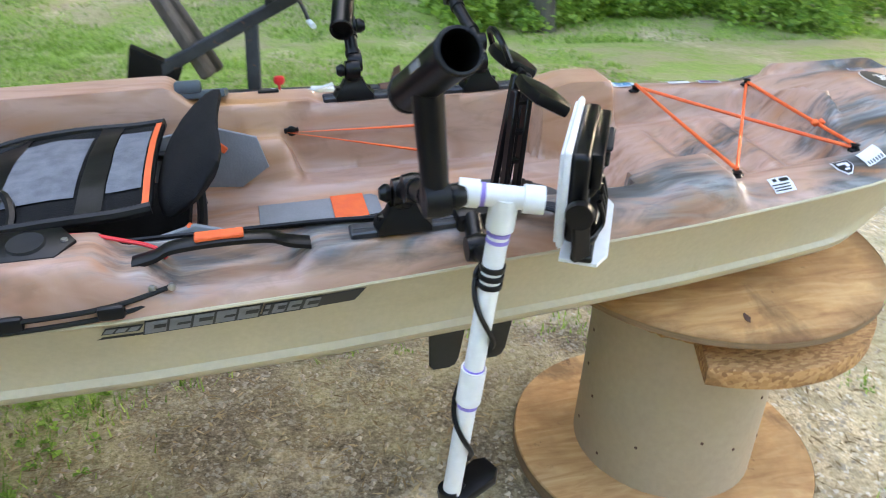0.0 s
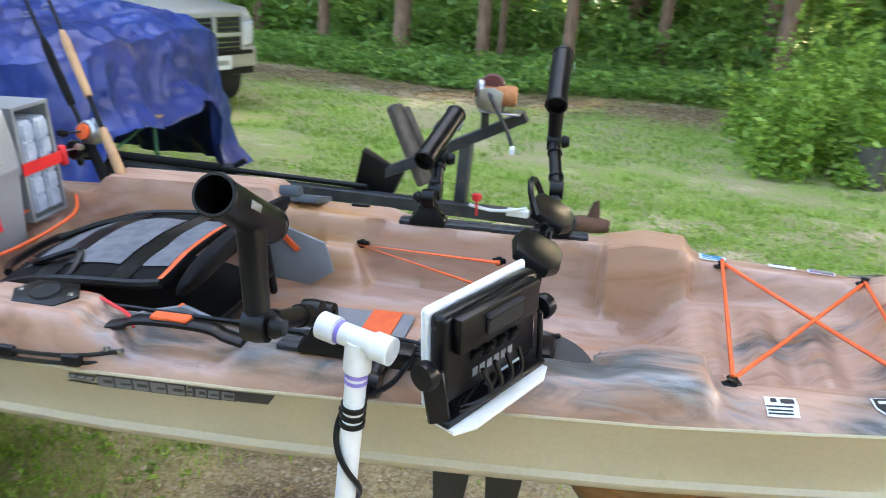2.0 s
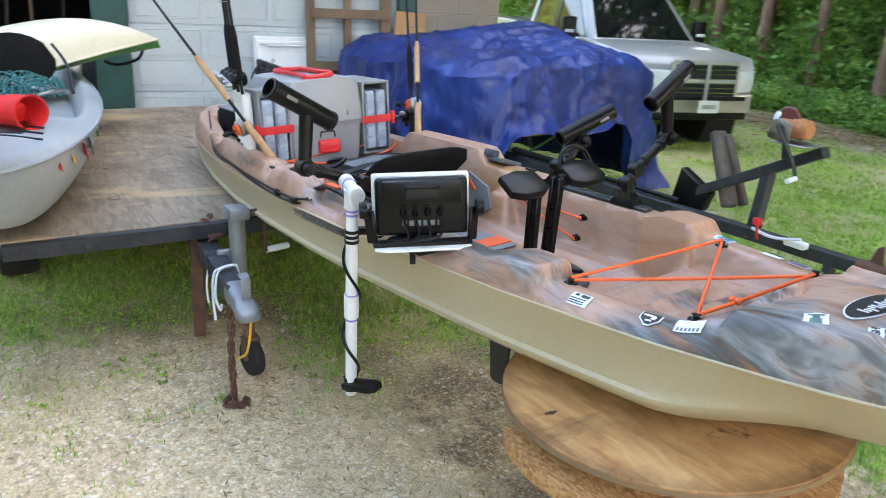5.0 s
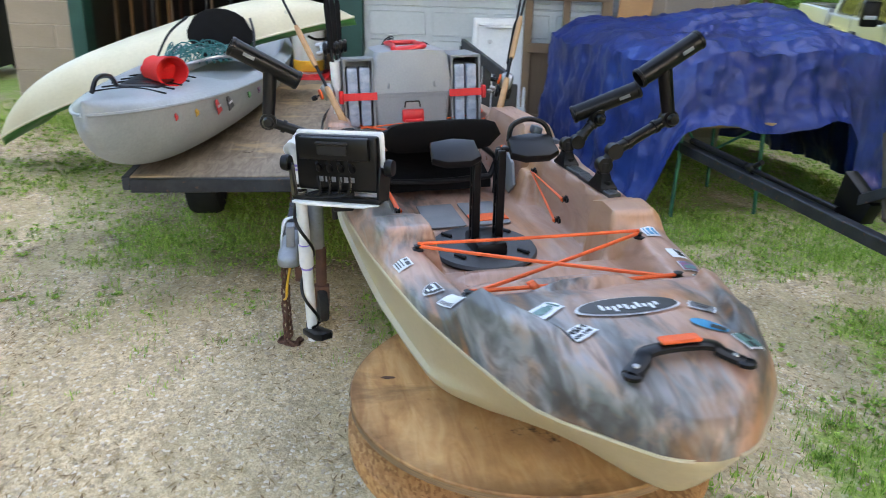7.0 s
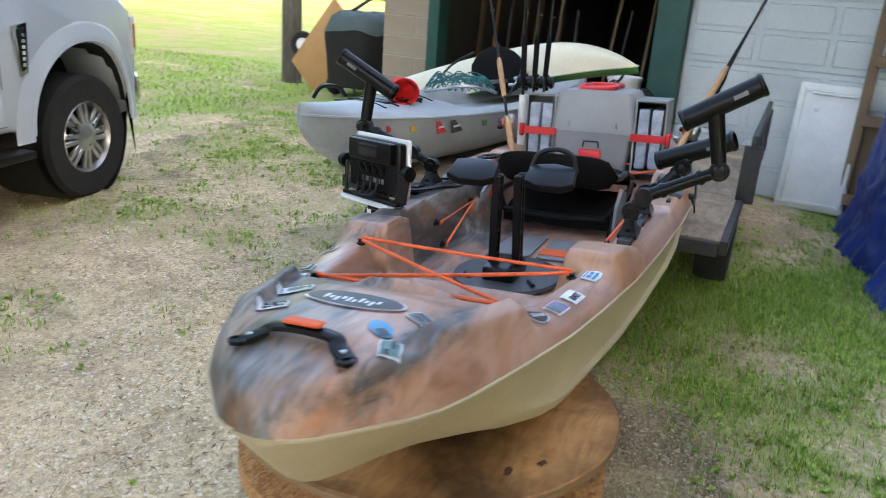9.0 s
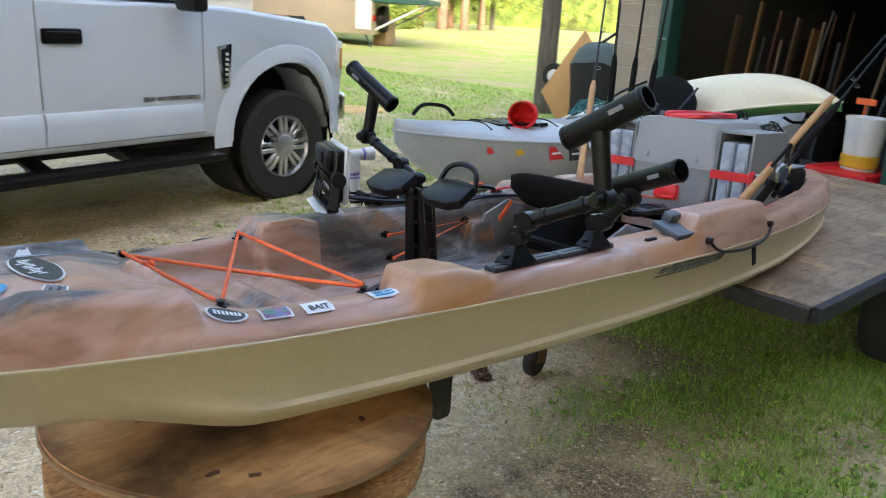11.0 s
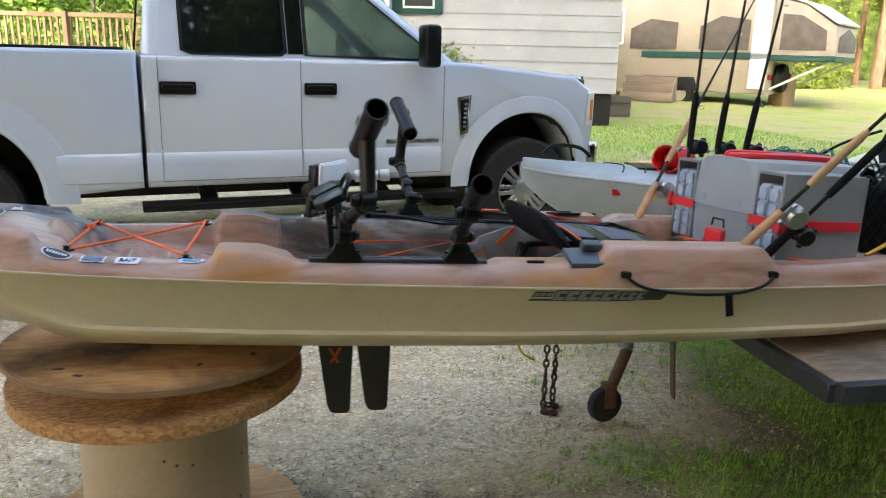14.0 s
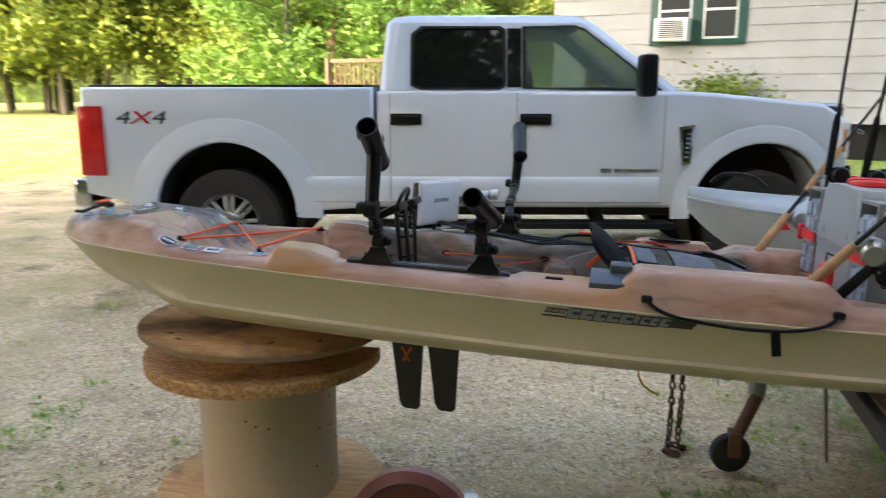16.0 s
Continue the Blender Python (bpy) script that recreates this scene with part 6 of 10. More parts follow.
def build_garage():
    H = 2.75
    bm = BM()
    for s0, s1, z0, z1 in ((-3.10, -2.55, -0.3, H), (-2.55, 2.38, 2.25, H), (2.38, 3.2, -0.3, H)):
        gbox(bm, s0, s1, -0.2, 0, z0, z1)
    solid("wall_front", bm, M_MORTAR, "tan painted concrete block garage front", "wall", GARAGE, kind="structure", smooth=0)
    bm = BM()
    gbox(bm, -3.10, -2.9, -6, -0.2, -0.3, H)
    solid("wall_left", bm, M_MORTAR, "tan painted concrete block garage side", "wall", GARAGE, kind="structure", smooth=0)
    # shade inside the garage is put into the colour of walls and floor
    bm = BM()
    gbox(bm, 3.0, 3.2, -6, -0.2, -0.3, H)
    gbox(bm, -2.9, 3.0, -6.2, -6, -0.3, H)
    solid("wall_back", bm, M_DARK, "rear garage walls coloured near-black for the shade inside", "wall", GARAGE, kind="structure", smooth=0)
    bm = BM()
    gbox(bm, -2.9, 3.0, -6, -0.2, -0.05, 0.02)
    solid("floor", bm, M_DARK, "garage floor coloured near-black for the shade inside", "floor", GARAGE, kind="structure", smooth=0)
    bm = BM()
    gbox(bm, -3.4, 3.5, -6.4, 0.35, H, H + 0.12)
    solid("ceiling", bm, M_WOOD, "garage roof boarding", "ceiling", GARAGE, kind="structure", smooth=0)
    for k, (s0, s1) in enumerate(((-2.55, -2.42), (-0.26, 0.0), (2.22, 2.38))):
        bm = BM()
        gbox(bm, s0, s1, -0.16, 0.025, -0.2, 2.27, 0.006)
        solid("trim", bm, M_GREENTRIM, "dark green painted door post", "door trim", GARAGE, kind="structure")
    bm = BM()
    gbox(bm, -2.55, 2.38, -0.14, 0.02, 2.13, 2.262, 0.006)
    solid("trim", bm, M_GREENTRIM, "dark green painted door head", "door trim", GARAGE, kind="structure")
    # the closed sectional door, panel by panel
    door = thing("door_1", "white panelled overhead garage door, closed", "garage door", GARAGE, kind="structure")
    bm = BM()
    gbox(bm, 0.0, 2.22, -0.11, -0.07, -0.05, 2.14)
    part("door_leaf", bm, M_DOORWHITE, door)
    for r in range(4):
        z0 = -0.02 + r * 0.535
        bm = BM()
        gbox(bm, 0.004, 2.216, -0.072, -0.055, z0 + 0.004, z0 + 0.531, 0.004)
        sec = part("section", bm, M_DOORWHITE, door)
        for c in range(4):
            s0 = 0.05 + c * 0.54
            bm = BM()
            for a in range(2):
                gbox(bm, s0 + 0.0, s0 + 0.49, -0.057, -0.047, z0 + 0.05 + a * 0.24, z0 + 0.255 + a * 0.24, 0.012)
            part("panel", bm, M_DOORWHITE, sec)


build_garage()


# ---- house ----
HOUSE = Matrix.Translation((-2.87, -12.8, 0.25)) @ pose(0, 0, 0, 0, 0, -19.4)
# x runs along the wall away from the garage, y comes out of the house


def build_house():
    L0, L1, D, z0, H = -3.45, 3.68, 6.0, 0.60, 3.8
    house = thing("house", "white clapboard house with dark green window trim", "house", HOUSE)
    bm = BM()
    box(bm, L1 - L0, D, H - z0, Matrix.Translation(((L0 + L1) / 2, -D / 2, (H + z0) / 2)))
    part("wall", bm, M_SIDING, house)
    for i in range(11):
        z = z0 + i * 0.29
        bm = BM()
        box(bm, L1 - L0 + 0.02, 0.024, 0.287, Matrix.Translation(((L0 + L1) / 2, 0.016, z + 0.145)) @ pose(0, 0, 0, 3.5, 0, 0))
        part("clapboard", bm, M_SIDING, house, "", 0)
    bm = BM()
    box(bm, L1 - L0 - 0.1, D, z0 + 0.4, Matrix.Translation(((L0 + L1) / 2, -D / 2 - 0.1, z0 / 2 - 0.22)))
    part("foundation", bm, M_DARK, house)
    bm = BM()
    for s in (-1, 1):
        box(bm, L1 - L0 + 0.8, 4.0, 0.12, Matrix.Translation(((L0 + L1) / 2, -D / 2 + s * 1.75, H + 0.72)) @ pose(0, 0, 0, -22 * s, 0, 0))
    part("roof", bm, M_DARK, house)
    win = part("window", (lambda b: (box(b, 1.75, 0.06, 1.25, Matrix.Translation((0.84, 0.05, 2.64)), 0.01), b)[-1])(BM()), M_GREENTRIM, house, "window in dark green trim")
    for x in (1.25, 0.42):
        bm = BM()
        box(bm, 0.62, 0.03, 1.05, Matrix.Translation((x, 0.075, 2.64)), 0.008)
        part("sash", bm, M_WHITE, win)
        for z in (2.39, 2.90):
            bm = BM()
            box(bm, 0.54, 0.02, 0.46, Matrix.Translation((x, 0.087, z)))
            part("pane", bm, M_WINDOW, win)
    bm = BM()
    box(bm, 0.62, 0.35, 0.42, Matrix.Translation((1.25, 0.22, 2.29)), 0.02)
    ac = part("air_conditioner", bm, M_WHITE, house, "white window air conditioner")
    bm = BM()
    for i in range(9):
        box(bm, 0.44, 0.012, 0.012, Matrix.Translation((1.25, 0.40, 2.15 + i * 0.035)))
    part("grille", bm, M_DARK, ac)


build_house()

# ---- trees ----
def leaf_mesh(name, count, shape, size, mat, seed):
    """A crown of small separate leaves; shape gives a random place."""
    rnd = random.Random(seed)
    vs, fs = [], []
    for i in range(count):
        c = shape(rnd)
        a = Vector((rnd.gauss(0, 1), rnd.gauss(0, 1), rnd.gauss(0, 0.6))).normalized()
        b = a.cross(Vector((rnd.gauss(0, 1), rnd.gauss(0, 1), rnd.gauss(0, 1)))).normalized()
        s = size * rnd.uniform(0.6, 1.5)
        k = len(vs)
        vs += [c - a * s, c + b * s * 0.5, c + a * s, c - b * s * 0.5]
        fs.append((k, k + 1, k + 2, k + 3))
    me = bpy.data.meshes.new(name)
    me.from_pydata([tuple(v) for v in vs], [], fs)
    me.materials.append(mat)
    return me


def crown_shape(h0, h1, r, clumps, seed):
    rnd = random.Random(seed)
    cs = []
    for i in range(clumps):
        z = rnd.uniform(h0, h1)
        k = 1 - abs((z - h0) / (h1 - h0) - 0.4) * 1.2
        a, d = rnd.uniform(0, 6.28), r * k * rnd.uniform(0.25, 1.0)
        cs.append((Vector((d * math.cos(a), d * math.sin(a), z)), r * rnd.uniform(0.16, 0.34)))

    def pick(q):
        c, s = cs[q.randrange(len(cs))]
        return c + Vector((q.gauss(0, 1), q.gauss(0, 1), q.gauss(0, 0.6))) * s * 0.6
    return pick, cs


def trunk_mesh(name, h, r, cs, mat, seed):
    rnd = random.Random(seed)
    bm = BM()
    lean = Vector((rnd.uniform(-0.3, 0.3), rnd.uniform(-0.3, 0.3), 0))
    pts = [Vector((0, 0, -0.2)), Vector((0, 0, 0.15)), lean * 0.3 + Vector((0, 0, h * 0.4)), lean + Vector((0, 0, h))]
    loops = []
    path = smooth_path(pts, 5)
    for i, p in enumerate(path):
        t = i / (len(path) - 1)
        rr = r * (1.35 if i == 0 else 1.15 if i < 5 and i < 3 else 1.0) * (1 - 0.72 * t)
        loops.append([p + q for q in circle(rr, 12)])
    rings(bm, loops)
    for c, s in cs[:22]:
        z = min(max(c.z - rnd.uniform(0.5, 1.6), h * 0.3), h * 0.92)
        base = lean * (z / h) + Vector((0, 0, z))
        rod(bm, base, c, r * 0.22, r * 0.05, 6)
    return finish(bm, name, mat, 60)


def tree_kind(h, r, crown0, spread, leaves, size, leafm, barkm, seed):
    pick, cs = crown_shape(crown0, h * 1.02, spread, 46, seed)
    return trunk_mesh("trunk", h * 0.95, r, cs, barkm, seed), leaf_mesh("crown", leaves, pick, size, leafm, seed)


def plant_tree(kind, x, y, label, scale=1.0, turn=0.0, group="trees of the wood"):
    t = thing("tree", label, "tree", Matrix.Translation((x, y, lie(x, y) - 0.05)) @ Matrix.Rotation(turn, 4, "Z") @ Matrix.Diagonal((scale, scale, scale, 1)), group)
    for nm, me in zip(("trunk", "crown"), kind):
        o = new(nm, me)
        o.parent = t
    return t


PINES = [tree_kind(21, 0.26, 7.5, 3.8, 4500, 0.19, M_LEAF, M_BARK, s) for s in (11, 12, 13)]
THICK = [tree_kind(21, 0.26, 7.5, 4.2, 10000, 0.20, M_LEAF, M_BARK, s) for s in (14, 15)]
BROAD = [tree_kind(8, 0.13, 0.5, 2.8, 5500, 0.12, M_FERN, M_BARK2, s) for s in (21, 22)]
SUNNY = [tree_kind(10, 0.20, 2.0, 3.6, 10000, 0.12, M_LEAFPALE, M_BARK2, s) for s in (31, 32)]


def build_wood():
    rnd = random.Random(5)
    # tall pines along the edge of the wood beyond the lawn
    for i in range(60):
        x = rnd.uniform(-22, 15.5)
        y = 13.2 + abs(rnd.gauss(0, 5)) + max(0, min(x, 17) - 4) * -0.3
        if -13 < x < 3.5 and y < 19:
            y += 6.5
        plant_tree((PINES + THICK)[i % 3 if x < 5 else 3 + i % 2], x, y, "tall pine with bare reddish brown trunk", rnd.uniform(0.85, 1.2), rnd.uniform(0, 6))
    # the first row of trunks, as it stands along the ferns
    for i, (x, y, d) in enumerate(((-0.08, 13.5, 0.34), (-1.52, 14.6, 0.24), (-1.84, 14.2, 0.38), (-3.65, 14.6, 0.50), (-5.40, 14.6, 0.35), (-7.10, 15.0, 0.33), (-8.50, 15.1, 0.38), (-10.05, 15.5, 0.42), (-11.6, 16.5, 0.38), (1.7, 15.4, 0.36))):
        plant_tree(PINES[i % 3], x, y, "tall pine with bare reddish brown trunk", d / 0.52, 0.9 * i)
    for i in range(64):
        x = rnd.uniform(-28, 22)
        plant_tree(BROAD[i % 2], x, 19 + rnd.uniform(0, 9) - max(0, x - 4) * 0.3, "leafy young tree in the shade of the wood", rnd.uniform(0.6, 1.1), rnd.uniform(0, 6))
    # unseen tall pines added by the drive; crowns break low sun before the house
    for i, (x, y) in enumerate(((9.0, 3.4), (11.2, 5.2), (13.6, 7.4), (11.0, 1.8), (14.5, 4.0), (16.4, 9.0), (7.2, 0.6), (8.4, -1.4), (12.6, 2.9), (7.8, 2.6), (10.2, 9.6), (12.2, 12.0), (9.0, 12.8), (11.4, 15.0), (14.2, 11.0), (15.5, 13.5), (13.4, 16.5), (11.0, 18.0), (13.2, 20.5), (15.6, 18.6), (10.2, 21.5))):
        plant_tree(THICK[i % 2], x, y, "tall pine with bare reddish brown trunk", 0.80 + 0.05 * (i % 6), 1.1 * i)
    for i, (x, y) in enumerate(((4.6, -20.5), (6.6, -21.5), (8.8, -20.8), (10.8, -22.0))):
        plant_tree(BROAD[i % 2], x, y, "leafy young tree behind the deck", 0.75 + 0.1 * (i % 3), 1.7 * i, "trees behind the yard")
    # woods on the far side, behind the pickup and the house
    for i in range(44):
        x, y = rnd.uniform(-34, 26), -26 - abs(rnd.gauss(0, 7))
        plant_tree(SUNNY[i % 2] if i % 3 else PINES[i % 3], x, y, "sunlit leafy tree behind the house and yard", rnd.uniform(0.8, 1.5), rnd.uniform(0, 6), "trees behind the yard")
    for i in range(16):
        x, y = 9 + rnd.uniform(0, 20), rnd.uniform(-34, -23)
        plant_tree(SUNNY[i % 2], x, y, "leafy tree at the end of the drive", rnd.uniform(0.8, 1.4), rnd.uniform(0, 6), "trees behind the yard")


build_wood()


def build_backdrop():
    m, nt, b = material("far_wood", 0.9, 0, 0.1)
    v = coords(nt, (1, 1, 0.35))
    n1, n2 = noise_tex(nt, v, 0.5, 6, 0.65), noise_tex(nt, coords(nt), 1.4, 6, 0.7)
    # sunlit greens and dark gaps between the far trees are painted in
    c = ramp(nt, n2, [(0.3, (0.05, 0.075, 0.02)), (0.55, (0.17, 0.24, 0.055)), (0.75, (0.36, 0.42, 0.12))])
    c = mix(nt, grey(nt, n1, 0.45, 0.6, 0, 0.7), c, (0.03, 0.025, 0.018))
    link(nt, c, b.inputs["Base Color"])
    bump(nt, b, n2, 1.0, 0.6)
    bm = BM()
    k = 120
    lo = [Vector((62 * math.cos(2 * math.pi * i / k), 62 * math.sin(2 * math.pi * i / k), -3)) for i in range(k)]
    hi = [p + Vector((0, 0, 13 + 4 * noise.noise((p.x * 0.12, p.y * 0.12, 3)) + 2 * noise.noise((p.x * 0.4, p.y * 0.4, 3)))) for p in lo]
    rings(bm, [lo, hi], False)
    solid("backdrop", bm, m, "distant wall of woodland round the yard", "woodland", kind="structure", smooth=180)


build_backdrop()


def leaf_patch(name, label, cat, count, place_fn, size, mat, seed):
    me = leaf_mesh(name, count, place_fn, size, mat, seed)
    tagged(new(name, me), label, cat, kind="stuff")


def build_undergrowth():
    def ferns(q):
        x = q.uniform(-18, 4)
        y = 10.7 + 0.5 * math.sin(x * 0.9) + abs(q.gauss(0, 1.9)) + 0.12 * max(0, -4 - x)
        h = 0.08 + 0.40 * abs(noise.noise((x * 1.1, y * 1.1, 0))) + 0.12 * ease(11, 13, y) + 0.3 * max(0, noise.noise((x * 0.5, y * 0.5, 8)))
        return Vector((x, y, lie(x, y) + q.random() ** 0.6 * h))
    leaf_patch("ferns", "low green ferns and seedlings along the wood's edge", "undergrowth", 52000, ferns, 0.05, M_FERN, 41)

    rs = random.Random(77)
    stalks = []
    for i in range(1100):
        x = 2.4 + abs(rs.gauss(0, 3.3))
        y = 6.9 + 0.5 * math.sin(x * 1.7) - 0.10 * (x - 2.6) + abs(rs.gauss(0, 1.6))
        if noise.noise((x * 1.5, y * 1.5, 14)) < -0.12:
            continue
        h = (0.22 + 1.0 * max(0, noise.noise((x * 1.1, y * 1.1, 4))) + 0.35 * ease(7, 9, y) + 0.95 * rs.random() ** 3) * (0.6 + 0.4 * ease(2.2, 3.6, x))
        stalks.append((x, y, max(0.15, h), rs.uniform(-0.2, 0.2), rs.uniform(-0.2, 0.2)))

    def shrubs(q):
        x, y, h, lx, ly = stalks[q.randrange(len(stalks))]
        f = q.random() ** 0.7
        r = 0.018 + 0.085 * (1 - f)
        return Vector((x + lx * f * h + q.gauss(0, r), y + ly * f * h + q.gauss(0, r), lie(x, y) + f * h))
    leaf_patch("shrubs", "bright green leafy weeds on tall stalks beside the lawn", "shrubs", 60000, shrubs, 0.040, leaf_mat("weed_green", (0.12, 0.25, 0.03), (0.46, 0.63, 0.14)), 42)

    def brush(q):
        x = q.uniform(-26, 12)
        y = 14.5 + abs(q.gauss(0, 3.5)) - max(0, x - 4) * 0.3
        h = 0.9 + 3.2 * max(0, noise.noise((x * 0.45, y * 0.45, 6))) + 0.8 * noise.noise((x * 1.3, y * 1.3, 2))
        return Vector((x, y, lie(x, y) + max(0.15, h) * q.random() ** 0.8))
    leaf_patch("brush", "light green young growth between the trunks of the wood", "undergrowth", 60000, brush, 0.085, M_FERN, 44)
    bm = BM()
    lathe(bm, [(0.20, 0), (0.17, 0.1), (0.155, 0.35), (0.15, 0.42), (0.02, 0.44)], 16)
    solid("tree_stump", bm, M_BARK2, "grey weathered tree stump in the shrubs", "tree stump", Matrix.Translation((3.45, 6.75, lie(3.45, 6.75) - 0.02)))
    rnd = random.Random(17)
    for i in range(46):
        bm = BM()
        r = rnd.uniform(0.14, 0.28)
        bmesh.ops.create_icosphere(bm, subdivisions=2, radius=r)
        for v in bm.verts:
            v.co *= 1 + 0.25 * noise.noise(v.co * 4 + Vector((i, 0, 0)))
            v.co.z *= 0.7
        x = 6.6 + rnd.uniform(0, 3.4)
        y = 8.9 + rnd.uniform(-0.5, 0.6)
        solid("field_stone", bm, M_STONE, "rounded grey field stone in a heap", "stone", Matrix.Translation((x, y, lie(x, y) + 0.15 + rnd.choice((0, 0.3, 0.6)))), "field stone wall")
    c = thing("play_slide", "blue plastic slide with white frame beyond the shrubs", "slide", Matrix.Translation((7.6, 11.2, lie(7.6, 11.2))) @ pose(0, 0, 0, 0, 0, 30))
    bm = BM()
    box(bm, 0.6, 2.0, 0.05, Matrix.Translation((0, 0, 1.0)) @ pose(0, 0, 0, 40, 0, 0), 0.01)
    part("chute", bm, worn("blue_plastic", (0.01, 0.10, 0.55), (0.02, 0.14, 0.65), 0.35, 5, 60), c, "blue chute")
    bm = BM()
    for s in (-1, 1):
        bar(bm, (s * 0.35, 0.7, 1.75), (s * 0.8, 1.5, 0), 0.09, 0.09)
        bar(bm, (s * 0.35, 0.7, 1.75), (s * 0.6, 0.0, 0.2), 0.09, 0.09)
    part("frame", bm, M_WHITE, c)

    def hedge(q):
        a = q.uniform(0, 1)
        x, y = (q.uniform(-24, 14), -25 - abs(q.gauss(0, 2)))
        return Vector((x, y, lie(x, y) + q.random() * (0.7 + 0.9 * noise.noise((x * 0.5, y * 0.5, 1)))))
    leaf_patch("far_bushes", "sunlit bushes at the far edge of the yard", "bushes", 26000, hedge, 0.09, M_LEAFPALE, 43)


build_undergrowth()

# ---- tarpaulin heap ----
def build_tarp():
    """A sheet thrown over a stack: flat uneven top, hanging sides in folds, raised hem over the table."""
    bm = BM()
    m = Matrix.Translation((-2.74, 2.57, 0)) @ pose(0, 0, 0, 0, 0, 4)
    hx, hy, n, rows = 0.96, 1.02, 220, 60
    loops = []

    def ridge(x, y, z):
        return 1 - 2 * abs(noise.noise((x, y, z)))
    for j in range(rows):
        r = j / (rows - 1)
        loop = []
        for i in range(n):
            a = 2 * math.pi * i / n
            ca, sa = math.cos(a), math.sin(a)
            e = (abs(ca) ** 7 + abs(sa) ** 7) ** (-1 / 7)
            top_r = min(1.0, r / 0.42)
            f = max(0.0, (r - 0.42) / 0.58)
            x, y = ca * e * top_r * hx, sa * e * top_r * hy
            top = 1.07 + 0.16 * math.exp(-((x + 0.1) / 0.55) ** 2 - ((y - 0.35) / 0.5) ** 2) + 0.05 * noise.noise((x * 2.2, y * 2.2, 2)) + 0.025 * ridge(x * 4, y * 4, 9)
            top -= 0.10 * ease(0.55, 1.05, y) + 0.05 * ease(-0.4, -1.0, y) + 0.07 * ease(0.86, 1.0, top_r)
            hem = 0.0
            if x > 0.8:
                hem = (0.58 + 0.04 * math.sin(y * 9)) * ease(-0.95, -0.72, y) * ease(0.42, 0.30, y)
            g = f ** 0.9
            z = top * (1 - g) + hem * g
            s_ = a * 1.35
            fold = g * (0.11 * ridge(ca * 3.1, sa * 3.1, 0.35 * f) + 0.065 * ridge(ca * 8.5, sa * 8.5, 3 + f * 0.9) - 0.05) + 0.028 * ease(0, 0.15, f) * noise.noise((ca * 6, sa * 6, z * 5))
            crumple = 0.020 * ridge(x * 9 + ca * 3 * f, y * 9 + sa * 3 * f, z * 8)
            k = 1 + 0.05 * f + 0.07 * g * ease(0.7, 1.0, f)
            loop.append(m @ Vector((x * k + ca * (fold + crumple), y * k + sa * (fold + crumple), max(z + crumple * (1 - f), 0.0) + 0.015 + lie(-2.7, 2.5) * g)))
        loops.append(loop)
    rings(bm, loops, False)
    bmesh.ops.remove_doubles(bm, verts=bm.verts, dist=0.0002)
    solid("blue_tarp", bm, M_TARP, "crumpled blue tarpaulin draped over a heap of goods", "tarpaulin", smooth=50)


build_tarp()


def build_table():
    t = thing("folding_table", "folding table with green metal legs under the tarpaulin", "table", Matrix.Translation((-2.00, 2.13, lie(-2.2, 2.2))))
    bm = BM()
    box(bm, 0.66, 0.70, 0.03, Matrix.Translation((0, 0, 0.595)), 0.006)
    part("tabletop", bm, worn("pale_table_board", (0.30, 0.20, 0.09), (0.40, 0.28, 0.13), 0.6, 6, 60), t, "tan wooden tabletop")
    green = worn("green_metal", (0.02, 0.10, 0.06), (0.03, 0.16, 0.10), 0.4, 8, 60)
    for s in (-1, 1):
        for x in (-0.30, 0.30):
            bm = BM()
            rod(bm, (x, s * 0.28, 0.585), (x + 0.03 * (x > 0), s * 0.30, 0.0), 0.013)
            part("leg", bm, green, t, "green tube leg")
        bm = BM()
        rod(bm, (0.30, -s * 0.26, 0.585), (0.10, -s * 0.02, 0.36), 0.009)
        part("brace", bm, green, t)


build_table()

# ---- gear on the kayak, in the kayak's frame ----
def gear(name, label, category, base, group=""):
    t = thing(name, label, category, KAYAK @ Matrix.Translation(base), group)
    t["bx"], t["by"], t["bz"] = base
    return t


def gp(name, bm, mat, t, label="", smooth=40):
    """A part whose mesh is given in the kayak's frame."""
    top = t
    while top.parent:
        top = top.parent
    bmesh.ops.translate(bm, vec=(-top["bx"], -top["by"], -top["bz"]), verts=bm.verts)
    return part(name, bm, mat, t, label, smooth)


